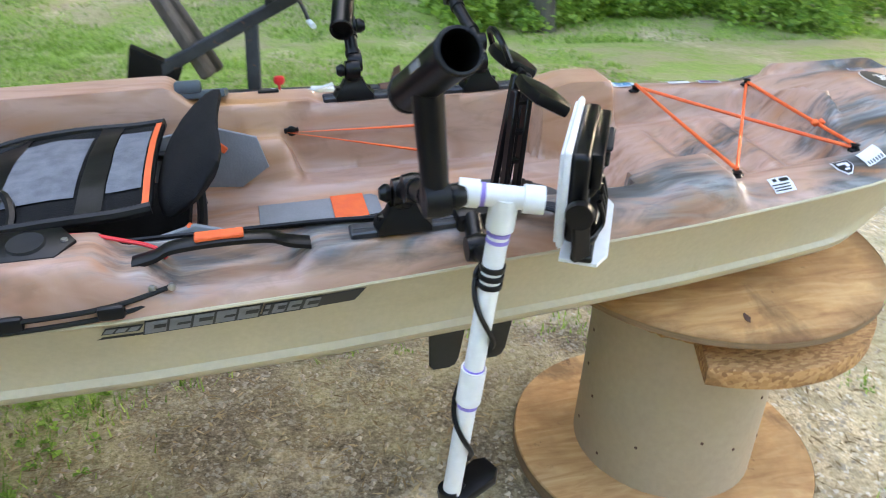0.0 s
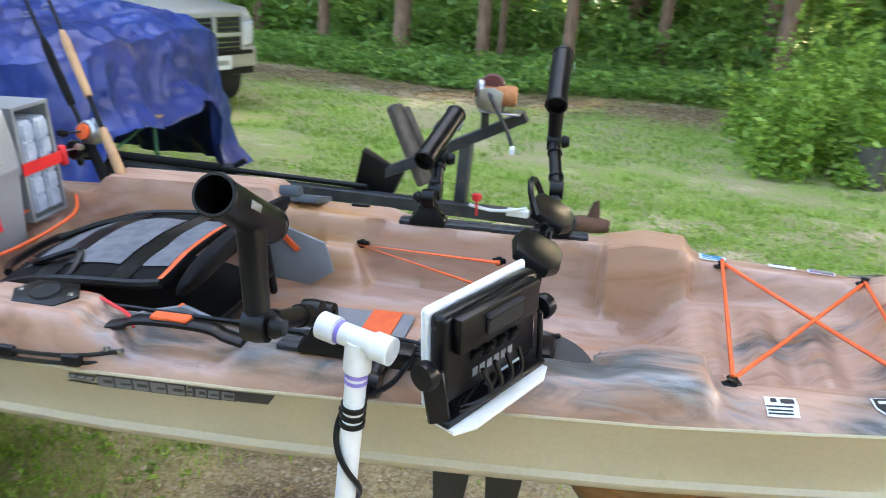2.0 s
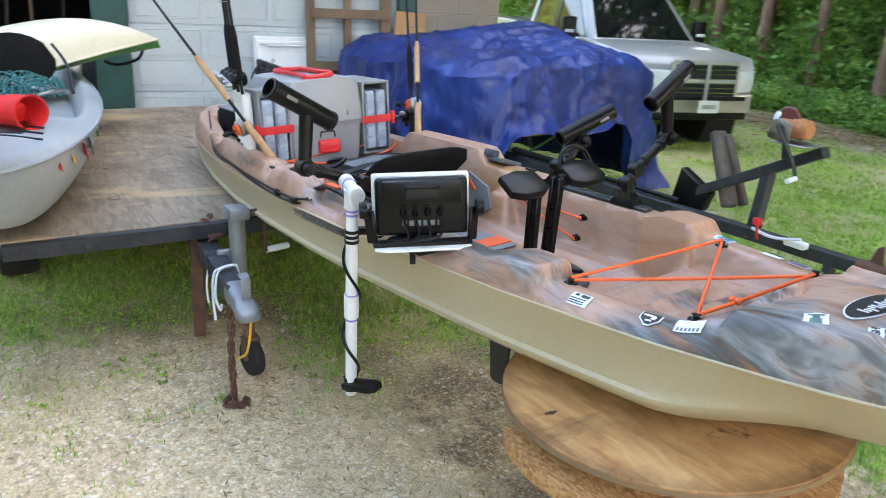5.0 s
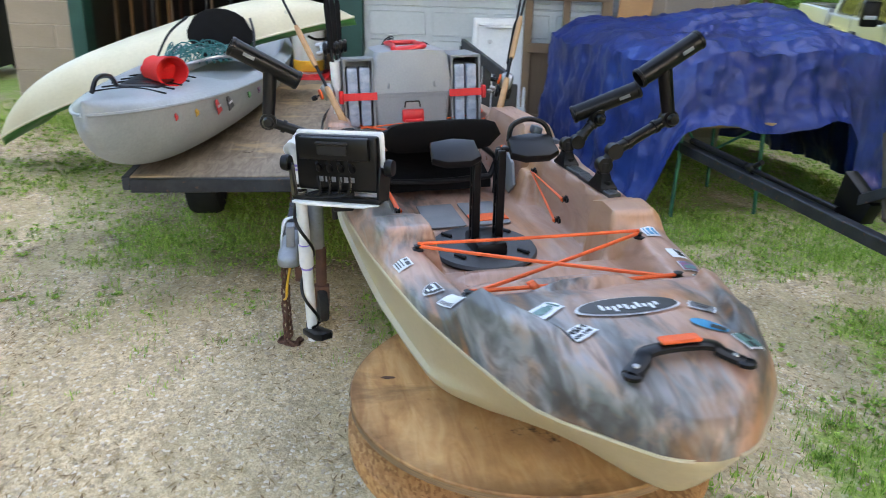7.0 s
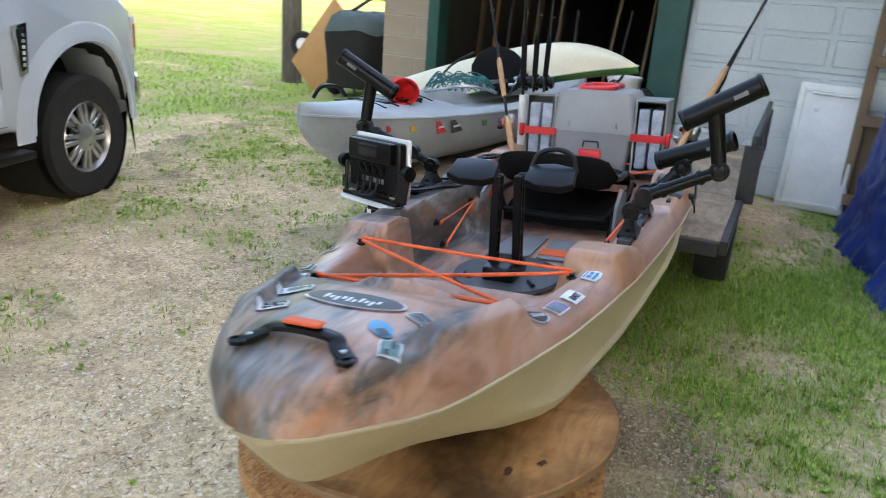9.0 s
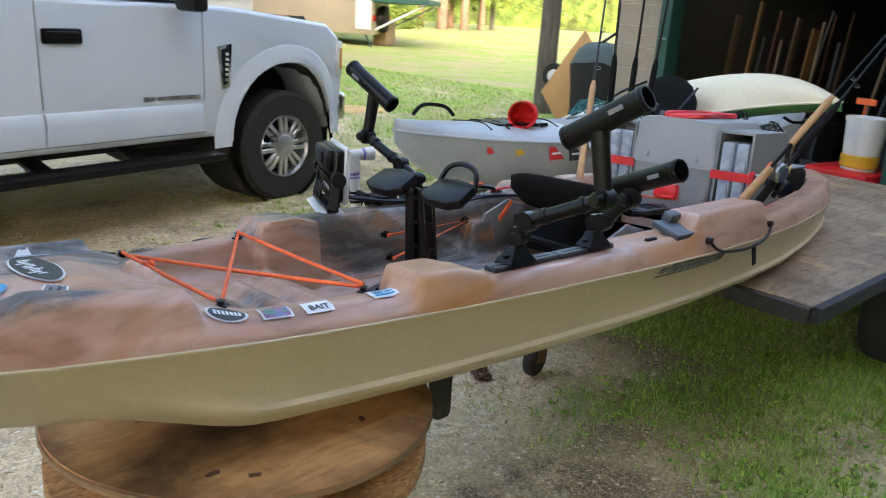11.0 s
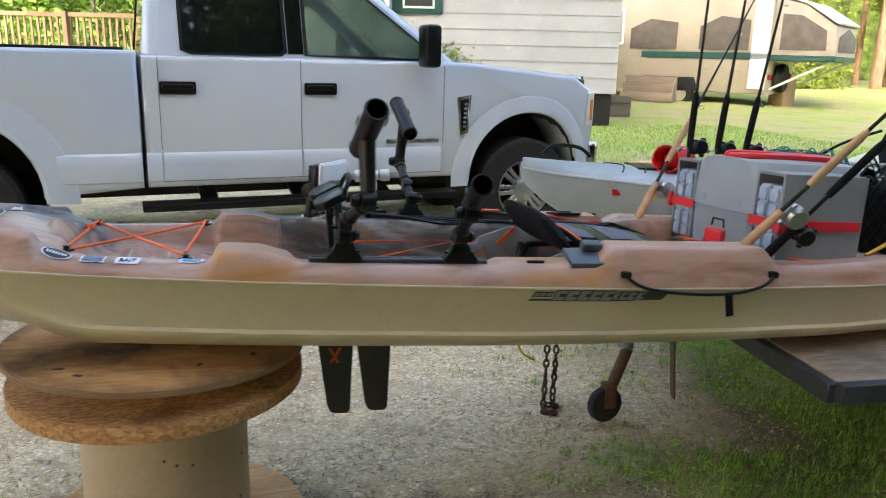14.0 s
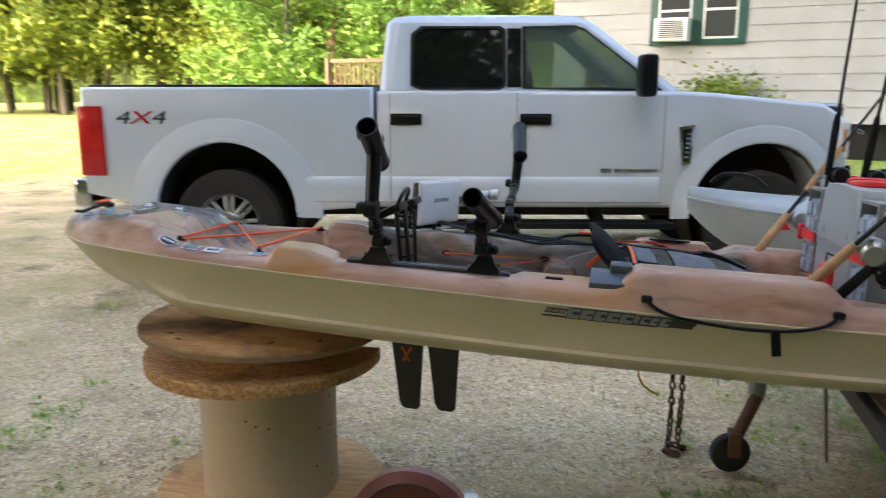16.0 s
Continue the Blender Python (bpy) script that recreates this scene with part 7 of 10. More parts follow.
def rod_holder(label, base, elbow, knee, tail, mouth, track=None):
    """A rail base, a swivelling arm and a slotted rod tube."""
    b, e, k, ta, mo = (Vector(v) for v in (base, elbow, knee, tail, mouth))
    t = gear("rod_holder", label, "rod holder", base, "rod holders on the kayak")
    if track:
        bm = BM()
        box(bm, 0.24, 0.036, 0.014, Matrix.Translation((b.x + track * 1.5, b.y, b.z + 0.004)), 0.003, 1)
        box(bm, 0.21, 0.008, 0.0085, Matrix.Translation((b.x + track, b.y, b.z + 0.0085)), 0.001, 1)
        gp("gear_track", bm, M_TRACK, t, "dark anodised gear track")
    bm = BM()
    rings(bm, [[Vector((b.x + x * s, b.y + y * s, b.z + z)) for x, y in ((-0.045, -0.024), (0.045, -0.024), (0.05, 0.0), (0.045, 0.024), (-0.045, 0.024), (-0.05, 0.0))] for s, z in ((1.0, 0.004), (1.0, 0.014), (0.62, 0.034), (0.48, 0.05))])
    cyl(bm, 0.019, 0.035, Matrix.Translation(b + Vector((0, 0, 0.045))), 16, 0.003)
    for s in (-1, 1):
        lathe(bm, [(0.009, 0), (0.009, 0.012), (0, 0.014)], 8, Matrix.Translation(b + Vector((s * 0.034, 0, 0.018))))
    gp("base", bm, M_BLACK, t)
    bm = BM()
    p0 = b + Vector((0, 0, 0.07))
    rod(bm, p0, e, 0.016, 0.015, 12)
    for c in (p0, e):
        lathe(bm, [(0.022, -0.016), (0.024, 0), (0.022, 0.016)], 14, Matrix.Translation(c) @ pose(0, 0, 0, 0, 90, 0))
    if (k - e).length > 0.02:
        rod(bm, e, k, 0.0165, 0.015, 12)
        for f in (0.25, 0.75):
            q = e.lerp(k, f)
            lathe(bm, [(0.019, -0.006), (0.0195, 0), (0.019, 0.006)], 12, Matrix.Translation(q) @ (k - e).to_track_quat("Z", "Y").to_matrix().to_4x4())
        lathe(bm, [(0.024, -0.017), (0.026, 0), (0.024, 0.017)], 14, Matrix.Translation(k) @ pose(0, 0, 0, 0, 90, 0))
    gp("arm", bm, M_BLACK, t)
    bm = BM()
    lathe(bm, [(0.016, 0), (0.018, 0.008), (0.012, 0.020), (0, 0.021)], 10, Matrix.Translation(k + Vector((0.02, 0, 0))) @ pose(0, 0, 0, 0, 90, 0))
    gp("knob", bm, M_BLACK, t, "black clamp knob")
    bm = BM()
    lathe(bm, [(0.014, 0), (0.016, 0.008), (0.010, 0.018), (0, 0.019)], 10, Matrix.Translation(p0 + Vector((-0.02, 0, 0))) @ pose(0, 0, 0, 0, -90, 0))
    gp("knob", bm, M_BLACK, t, "black clamp knob")
    c = ta.lerp(mo, 0.42)
    bm = BM()
    rod(bm, k, c, 0.018, 0.021, 12)
    gp("yoke", bm, M_BLACK, t)
    bm = BM()
    pipe(bm, ta, mo, 0.0265, 0.003, 28)
    d = (mo - ta).normalized()
    for f in (0.03, 0.97):
        q = ta.lerp(mo, f)
        lathe(bm, [(0.0265, -0.005), (0.0282, -0.003), (0.0282, 0.003), (0.0265, 0.005)], 28, Matrix.Translation(q) @ d.to_track_quat("Z", "Y").to_matrix().to_4x4(), False)
    tube = gp("tube", bm, M_BLACK, t, "black open rod tube")
    bm = BM()
    lathe(bm, [(0.0, 0.0), (0.0245, 0.0), (0.0245, 0.003), (0, 0.003)], 20, Matrix.Translation(ta + d * 0.02) @ d.to_track_quat("Z", "Y").to_matrix().to_4x4())
    gp("tube_bottom", bm, M_DARK, tube)
    side = d.cross(Vector((1, 0, 0))).normalized()
    for s in (-1, 1):
        bm = BM()
        m = Matrix((d, side, Vector((s, 0, 0)))).transposed().to_4x4()
        m.translation = ta.lerp(mo, 0.72) + Vector((s * 0.0333, 0, 0))
        box(bm, 0.034, 0.010, 0.0012, m)
        gp("tube_plate", bm, M_GREYPAD, tube)
    return t


rod_holder("black rod holder on long arm over the starboard side", (0.44, -0.355, 0.058), (0.445, -0.42, 0.165), (0.440, -0.595, 0.235), (0.424, -0.498, 0.345), (0.446, -0.682, 0.455), 0.02)
rod_holder("black rod holder on extended arm over the port side", (0.768, 0.318, 0.046), (0.772, 0.345, 0.155), (0.745, 0.515, 0.232), (0.753, 0.413, 0.345), (0.748, 0.590, 0.446), -0.02)
rod_holder("black short rod holder on the port gear track", (0.455, 0.322, 0.047), (0.465, 0.35, 0.125), (0.462, 0.415, 0.195), (0.437, 0.342, 0.205), (0.478, 0.546, 0.284), 0.03)


def build_finder():
    tl, tr = Vector((0.668, -0.522, 0.245)), Vector((0.786, -0.298, 0.243))
    u = (tr - tl).normalized()
    v = Vector((0, 0, -1))
    nrm = u.cross(v).normalized()  # towards the seat
    if nrm.x > 0:
        nrm = -nrm
    c = (tl + tr) / 2 + v * 0.084
    t = gear("fish_finder", "fish finder with black back and white sun cover on bracket", "fish finder", (0.727, -0.41, 0.05))
    m = Matrix((u, v, nrm)).transposed().to_4x4()
    m.translation = c
    if m.determinant() < 0:
        m = m @ Matrix.Diagonal((1, -1, 1, 1))
    bm = BM()
    box(bm, 0.252, 0.166, 0.012, m @ Matrix.Translation((0, 0, 0.016)), 0.008, 3)
    box(bm, 0.236, 0.150, 0.006, m @ Matrix.Translation((0, 0, 0.0235)), 0.003, 2)
    cover = gp("sun_cover", bm, M_WHITE, t, "white plastic sun cover")
    bm = BM()
    for k in range(6):
        box(bm, 0.010, 0.016 if k % 2 else 0.013, 0.001, m @ Matrix.Translation((-0.038 + k * 0.015, -0.008, 0.0272)))
    gp("logo_bar", bm, M_GREYPAD, cover)
    bm = BM()
    box(bm, 0.236, 0.150, 0.030, m @ Matrix.Translation((0, 0, -0.004)), 0.010, 3)
    s1 = -1 if (m @ Vector((0, 1, 0))).z < c.z else 1
    box(bm, 0.20, 0.060, 0.022, m @ Matrix.Translation((0, s1 * 0.042, -0.026)), 0.006, 2)
    body = gp("body", bm, M_BLACK, t)
    bm = BM()
    box(bm, 0.085, 0.026, 0.008, m @ Matrix.Translation((0, s1 * 0.040, -0.040)), 0.004, 2)
    box(bm, 0.090, 0.008, 0.014, m @ Matrix.Translation((0, s1 * 0.058, -0.040)), 0.003, 1)
    gp("card_door", bm, M_DARK, body)
    for k, x in enumerate((-0.048, -0.018, 0.014, 0.046)):
        bm = BM()
        lathe(bm, [(0.009, 0), (0.0095, 0.004), (0.008, 0.014), (0.005, 0.020), (0.0045, 0.03)], 12, m @ Matrix.Translation((x, s1 * -0.018, -0.016)) @ pose(0, 0, 0, 180 + 50 * s1, 0, 0))
        gp("plug", bm, M_BLACK, body)
    bm = BM()
    for k in range(6):
        box(bm, 0.012, 0.014, 0.001, m @ Matrix.Translation((-0.045 + k * 0.018, s1 * -0.042, -0.0195)))
    gp("logo_bar", bm, M_GREYPAD, body)
    # the gimbal bracket
    bm = BM()
    for s in (-1, 1):
        bar(bm, m @ Vector((s * 0.136, s1 * -0.005, -0.012)), m @ Vector((s * 0.128, s1 * -0.092, -0.020)), 0.010, 0.034, 0.003)
    bar(bm, m @ Vector((-0.128, s1 * -0.094, -0.020)), m @ Vector((0.128, s1 * -0.094, -0.020)), 0.034, 0.012, 0.003)
    gp("bracket", bm, M_BLACK, t, "black gimbal bracket")
    for s in (-1, 1):
        bm = BM()
        lathe(bm, [(0.020, 0), (0.023, 0.006), (0.021, 0.020), (0, 0.022)], 14, m @ Matrix.Translation((s * 0.139, s1 * -0.005, -0.012)) @ pose(0, 0, 0, 0, 90 * s, 0))
        gp("knob", bm, M_BLACK, t, "black tilt knob")
    bm = BM()
    out = [(-0.125, -0.030), (-0.09, -0.045), (0.09, -0.045), (0.125, -0.028), (0.120, 0.03), (-0.120, 0.03)]
    slab(bm, out, 0.007, m @ Matrix.Translation((0, s1 * -0.107, -0.015)) @ pose(0, 0, 0, 90, 0, 0), 0.002)
    gp("base_plate", bm, M_WHITE, t, "white plastic base plate")
    bm = BM()
    bar(bm, (0.735, -0.405, 0.03), (0.735, -0.405, 0.085), 0.06, 0.03, 0.004)
    rod(bm, (0.71, -0.43, 0.085), (0.71, -0.43, 0.0), 0.008)
    gp("mount", bm, M_BLACK, t)
    # leads from the unit back along the gunwale to the seat
    bm = BM()
    for k in range(4):
        a = m @ Vector((-0.048 + 0.031 * k, s1 * -0.030, -0.036))
        cord(bm, [a, m @ Vector((-0.04 + 0.025 * k, s1 * -0.075, -0.045)), m @ Vector((-0.09, s1 * -0.088, -0.01 - 0.006 * k)), Vector((0.69 + 0.01 * k, -0.40, 0.085)), Vector((0.60, -0.36 + 0.012 * k, 0.075)), Vector((0.48, -0.335 + 0.010 * k, 0.068)), Vector((0.32, -0.315 + 0.007 * k, 0.068 - 0.006 * k)), Vector((0.12, -0.30, 0.062)), Vector((-0.05, -0.275, 0.05)), Vector((-0.20, -0.25, 0.03))], 0.0042)
    gp("cable", bm, M_BLACK, t, "black cables")


build_finder()


def build_transducer():
    t = gear("transducer_pole", "white plastic pipe transducer pole clamped over the side", "transducer pole", (0.53, -0.49, 0.06))
    tl, tr = Vector((0.495, -0.502, 0.193)), Vector((0.615, -0.534, 0.180))
    c = tl.lerp(tr, 0.55)
    bot = Vector((0.481, -0.517, -0.457))
    d = (bot - c).normalized()
    bm = BM()
    rod(bm, tl, tr, 0.0175, None, 20)
    for q, s in ((tl, 1), (tr, -1)):
        e = (tr - tl).normalized() * s
        rod(bm, q, q + e * 0.030, 0.0215, None, 20)
    rod(bm, c, c + d * 0.052, 0.0215, None, 20)
    gp("tee", bm, M_WHITEPVC, t, "white pipe tee")
    bm = BM()
    rod(bm, c + d * 0.03, bot, 0.0168, None, 20)
    gp("pipe", bm, M_WHITEPVC, t)
    bm = BM()
    rod(bm, c + d * 0.315, c + d * 0.385, 0.0215, None, 20)
    gp("coupling", bm, M_WHITEPVC, t)
    for a, r in ((0.056, 0.0175), (0.068, 0.0173), (0.312, 0.0174), (0.39, 0.0174)):
        bm = BM()
        rod(bm, c + d * a, c + d * (a + 0.006), r + 0.0006, None, 20)
        gp("primer_ring", bm, M_PURPLE, t, "purple primer stain")
    e = (tr - tl).normalized()
    bm = BM()
    rod(bm, tl + e * 0.032, tl + e * 0.039, 0.0182, None, 20)
    gp("primer_ring", bm, M_PURPLE, t)
    # clamp and arm to the gunwale
    bm = BM()
    for a in (0.115, 0.130, 0.145):
        rod(bm, c + d * a, c + d * (a + 0.008), 0.0205, None, 18)
    q = c + d * 0.12
    rod(bm, q, Vector((0.545, -0.44, 0.055)), 0.013)
    rod(bm, Vector((0.545, -0.44, 0.055)), Vector((0.555, -0.375, 0.075)), 0.016)
    lathe(bm, [(0.02, -0.018), (0.024, 0), (0.02, 0.018)], 14, Matrix.Translation((0.545, -0.44, 0.055)) @ pose(0, 0, 0, 0, 90, 0))
    box(bm, 0.075, 0.045, 0.035, Matrix.Translation((0.565, -0.36, 0.068)), 0.008, 2)
    gp("clamp", bm, M_BLACK, t, "black ball-joint clamp")
    bm = BM()
    pts = []
    for i in range(40):
        f = i / 39
        p = c + d * (0.13 + 0.46 * f)
        a = f * 2 * math.pi * 1.9 + 2.4
        pts.append(p + Vector((math.cos(a), math.sin(a), 0)) * 0.023)
    cord(bm, [Vector((0.60, -0.37, 0.075)), Vector((0.58, -0.44, 0.06))] + pts + [bot + Vector((0.03, 0, 0.05))], 0.0048)
    gp("cable", bm, M_BLACK, t, "black spiralling cable")
    bm = BM()
    rod(bm, bot + Vector((0, 0, 0.055)), bot + Vector((0, 0, 0.012)), 0.020, None, 18)
    slab(bm, [(-0.02, -0.025), (0.075, -0.030), (0.095, -0.015), (0.095, 0.02), (0.075, 0.032), (-0.02, 0.025)], 0.022, Matrix.Translation(bot + Vector((0.012, 0.0, 0.022))) @ pose(0, 0, 0, 0, -8, 25), 0.005)
    gp("transducer", bm, M_BLACK, t, "black transducer head")


build_transducer()


def build_pedals():
    t = gear("pedal_drive", "black pedal drive with two upright cranks and pedals", "pedal drive", (0.73, -0.012, -0.13))
    bm = BM()
    lathe(bm, [(0.0, 0.0), (0.155, 0.0), (0.160, 0.006), (0.155, 0.014), (0.13, 0.018), (0, 0.019)], 40, Matrix.Translation((0.70, -0.012, -0.128)) @ Matrix.Diagonal((1.25, 0.95, 1, 1)))
    gp("drive_plate", bm, worn("dark_grey_plastic", (0.035, 0.036, 0.038), (0.06, 0.06, 0.062), 0.5, 8, 90), t, "dark grey oval drive plate")
    bm = BM()
    for x, y in ((0.60, -0.10), (0.60, 0.08), (0.80, -0.10), (0.80, 0.08)):
        box(bm, 0.045, 0.012, 0.010, Matrix.Translation((x, y, -0.106)) @ pose(0, 0, 0, 0, 0, 30), 0.003, 1)
    box(bm, 0.16, 0.09, 0.045, Matrix.Translation((0.735, -0.012, -0.094)), 0.012)
    gp("housing", bm, M_BLACK, t)
    for s, top in ((-1, Vector((0.755, -0.042, 0.168))), (1, Vector((0.775, 0.022, 0.178)))):
        y0 = -0.012 + s * 0.034
        bm = BM()
        for dx in (-0.016, 0.012):
            bar(bm, (0.735 + dx, y0, -0.09), (top.x + dx, top.y, top.z), 0.023, 0.013, 0.003)
        for f in (0.15, 0.4, 0.65, 0.9):
            q = Vector((0.735, y0, -0.09)).lerp(top, f)
            box(bm, 0.036, 0.018, 0.008, Matrix.Translation(q))
        crank = gp("crank", bm, M_BLACK, t, "black ladder-like crank arm")
        pc = Vector((0.768, -0.104, 0.176)) if s < 0 else Vector((0.775, 0.108, 0.180))
        bm = BM()
        rod(bm, top, pc, 0.008)
        out = [(-0.040, -0.062), (0.030, -0.068), (0.050, -0.030), (0.050, 0.035), (0.030, 0.066), (-0.040, 0.060), (-0.052, 0.0)]
        slab(bm, out, 0.026, Matrix.Translation(pc + Vector((0, 0, -0.012))) @ pose(0, 0, 0, 0, 28, 0), 0.008)
        ped = gp("pedal", bm, M_BLACK, t, "black foot pedal")
        bm = BM()
        cord(bm, [pc + Vector((-0.02, -0.060, 0.015)), pc + Vector((-0.035, -0.045, 0.055)), pc + Vector((-0.04, 0, 0.070)), pc + Vector((-0.035, 0.045, 0.055)), pc + Vector((-0.02, 0.060, 0.015))], 0.007)
        if s > 0:
            gp("strap", bm, M_BLACK, ped)
        else:
            bm.free()


build_pedals()


def build_seat():
    t = gear("kayak_seat", "black framed kayak seat with grey mesh back folded forward", "seat", (-0.05, -0.02, -0.13))
    yc = -0.02
    bm = BM()
    for s in (-1, 1):
        cord(bm, [(-0.40, yc + s * 0.20, 0.0), (-0.30, yc + s * 0.215, -0.005), (0.0, yc + s * 0.22, -0.005), (0.05, yc + s * 0.205, -0.03), (0.080, yc + s * 0.18, -0.06)], 0.011, 8)
        for x in (-0.32, 0.06):
            rod(bm, (x, yc + s * 0.215, 0.0), (x + 0.02, yc + s * 0.20, -0.125), 0.010)
    cord(bm, [(0.080, yc - 0.18, -0.06), (0.090, yc, -0.065), (0.080, yc + 0.18, -0.06)], 0.011, 8)
    rod(bm, (-0.40, yc - 0.20, 0), (-0.40, yc + 0.20, 0), 0.011)
    gp("frame", bm, M_BLACK, t, "black tube frame")
    bm = BM()

    def cush(u, v):
        x, y = -0.34 + 0.40 * u, yc + (v - 0.5) * 0.38
        return Vector((x, y, -0.030 - 0.045 * u ** 3 - 0.030 * math.sin(math.pi * v) * math.sin(math.pi * u) + 0.004 * noise.noise((x * 20, y * 20, 0))))
    grid(bm, 20, 16, cush)
    ex = bmesh.ops.extrude_face_region(bm, geom=bm.faces[:])["geom"]
    bmesh.ops.translate(bm, vec=(0, 0, -0.03), verts=[g for g in ex if isinstance(g, bmesh.types.BMVert)])
    gp("seat_pad", bm, M_FOAM, t, "black padded seat")
    for s in (-1, 1):
        bm = BM()
        out = [(-0.02, -0.085), (0.17, -0.105), (0.235, -0.06), (0.215, 0.015), (0.10, 0.055), (0.0, 0.03)]
        slab(bm, out, 0.012, Matrix.Translation((0.0, yc + s * 0.225 + (0.012 if s > 0 else 0), 0.0)) @ pose(0, 0, 0, 90, 0, 0), 0.004)
        w = gp("side_wing", bm, M_GREYPAD, t, "grey fabric side wing")
        bm = BM()
        bar(bm, (0.085, yc + s * 0.2275, 0.050), (0.145, yc + s * 0.2275, -0.01), 0.016, 0.016, 0.002)
        gp("piping", bm, M_ORANGE, w, "orange piping")
    # folded back: mesh panel lying forward, with a thick curved top pad
    bm = BM()
    prof = [(-0.40, 0.015), (-0.28, 0.055), (-0.15, 0.070), (-0.03, 0.072), (0.03, 0.078)]

    def mesh_pt(u, v):
        i = u * 4
        a = min(int(i), 3)
        x = prof[a][0] + (prof[a + 1][0] - prof[a][0]) * (i - a)
        z = prof[a][1] + (prof[a + 1][1] - prof[a][1]) * (i - a)
        w = 0.19 + 0.012 * math.sin(u * 3)
        return Vector((x, yc + (2 * v - 1) * w, z + 0.018 * math.sin(math.pi * v) + 0.004 * noise.noise((x * 14, v * 6, 2))))
    grid(bm, 18, 14, mesh_pt)
    ex = bmesh.ops.extrude_face_region(bm, geom=bm.faces[:])["geom"]
    bmesh.ops.translate(bm, vec=(0, 0, -0.012), verts=[g for g in ex if isinstance(g, bmesh.types.BMVert)])
    back = gp("backrest", bm, M_FOAM, t, "black fabric backrest folded forward")
    for u0, u1 in ((0.10, 0.25), (0.34, 0.60), (0.71, 0.92)):
        bm = BM()
        grid(bm, 6, 10, lambda i, v: mesh_pt(u0 + (u1 - u0) * i, 0.16 + 0.68 * v) + Vector((0, 0, 0.0035)))
        gp("mesh_panel", bm, M_GREYCLOTH, back, "pale grey mesh panel")
    for u in (0.30, 0.66):
        bm = BM()
        grid(bm, 2, 14, lambda i, v: mesh_pt(u + (i - 0.5) * 0.09, v) + Vector((0, 0, 0.004)))
        gp("strap", bm, M_BLACK, back, "black webbing strap")
    for s in (-1, 1):
        bm = BM()
        cord(bm, [mesh_pt(u, 0.5 + s * 0.5) + Vector((0, s * 0.004, 0)) for u in (0, 0.25, 0.5, 0.75, 1)], 0.011, 8)
        gp("back_frame", bm, M_BLACK, back)
    bm = BM()
    grid(bm, 2, 14, lambda i, v: mesh_pt(0.935 + i * 0.05, v) + Vector((0, 0, 0.005)))
    gp("piping", bm, M_ORANGE, back, "orange piping")
    bm = BM()
    loops = []
    for j in range(15):
        v = j / 14
        y = yc + (2 * v - 1) * 0.215
        k = math.sqrt(max(0.0, 1 - abs(2 * v - 1) ** 6)) * 0.98 + 0.02
        cx, cz = 0.088 + 0.02 * (2 * v - 1) ** 2, 0.098
        ring = []
        for i in range(14):
            a = 2 * math.pi * i / 14
            p = Vector((0.088 * math.cos(a), 0.0, 0.024 * math.sin(a)))
            q = Matrix.Rotation(radians(-46), 3, "Y") @ (p * k)
            ring.append(Vector((cx, y, cz)) + q)
        loops.append(ring)
    rings(bm, loops)
    gp("top_pad", bm, M_FOAM, back, "thick black foam top pad")
    # loose straps and buckles
    bm = BM()
    cord(bm, [(-0.36, -0.12, 0.05), (-0.30, -0.16, 0.07), (-0.22, -0.13, 0.09), (-0.20, -0.22, 0.06), (-0.30, -0.24, 0.04), (-0.38, -0.22, 0.03)], 0.008)
    cord(bm, [(-0.42, 0.05, 0.03), (-0.33, 0.10, 0.06), (-0.24, 0.17, 0.06), (-0.34, 0.20, 0.03)], 0.008)
    cord(bm, [(-0.45, -0.10, 0.0), (-0.50, -0.02, -0.01), (-0.48, 0.12, 0.0), (-0.42, 0.2, -0.01)], 0.010)
    gp("loose_strap", bm, M_BLACK, t, "loose black straps")
    bm = BM()
    cord(bm, [(-0.18, -0.285, 0.06), (-0.08, -0.30, 0.085), (0.0, -0.325, 0.078), (0.045, -0.345, 0.07), (0.06, -0.36, 0.058)], 0.0035)
    cord(bm, [(-0.32, -0.30, 0.05), (-0.25, -0.29, 0.07), (-0.18, -0.285, 0.06)], 0.0035)
    gp("leash", bm, M_RED, t, "red coiled leash")


build_seat()


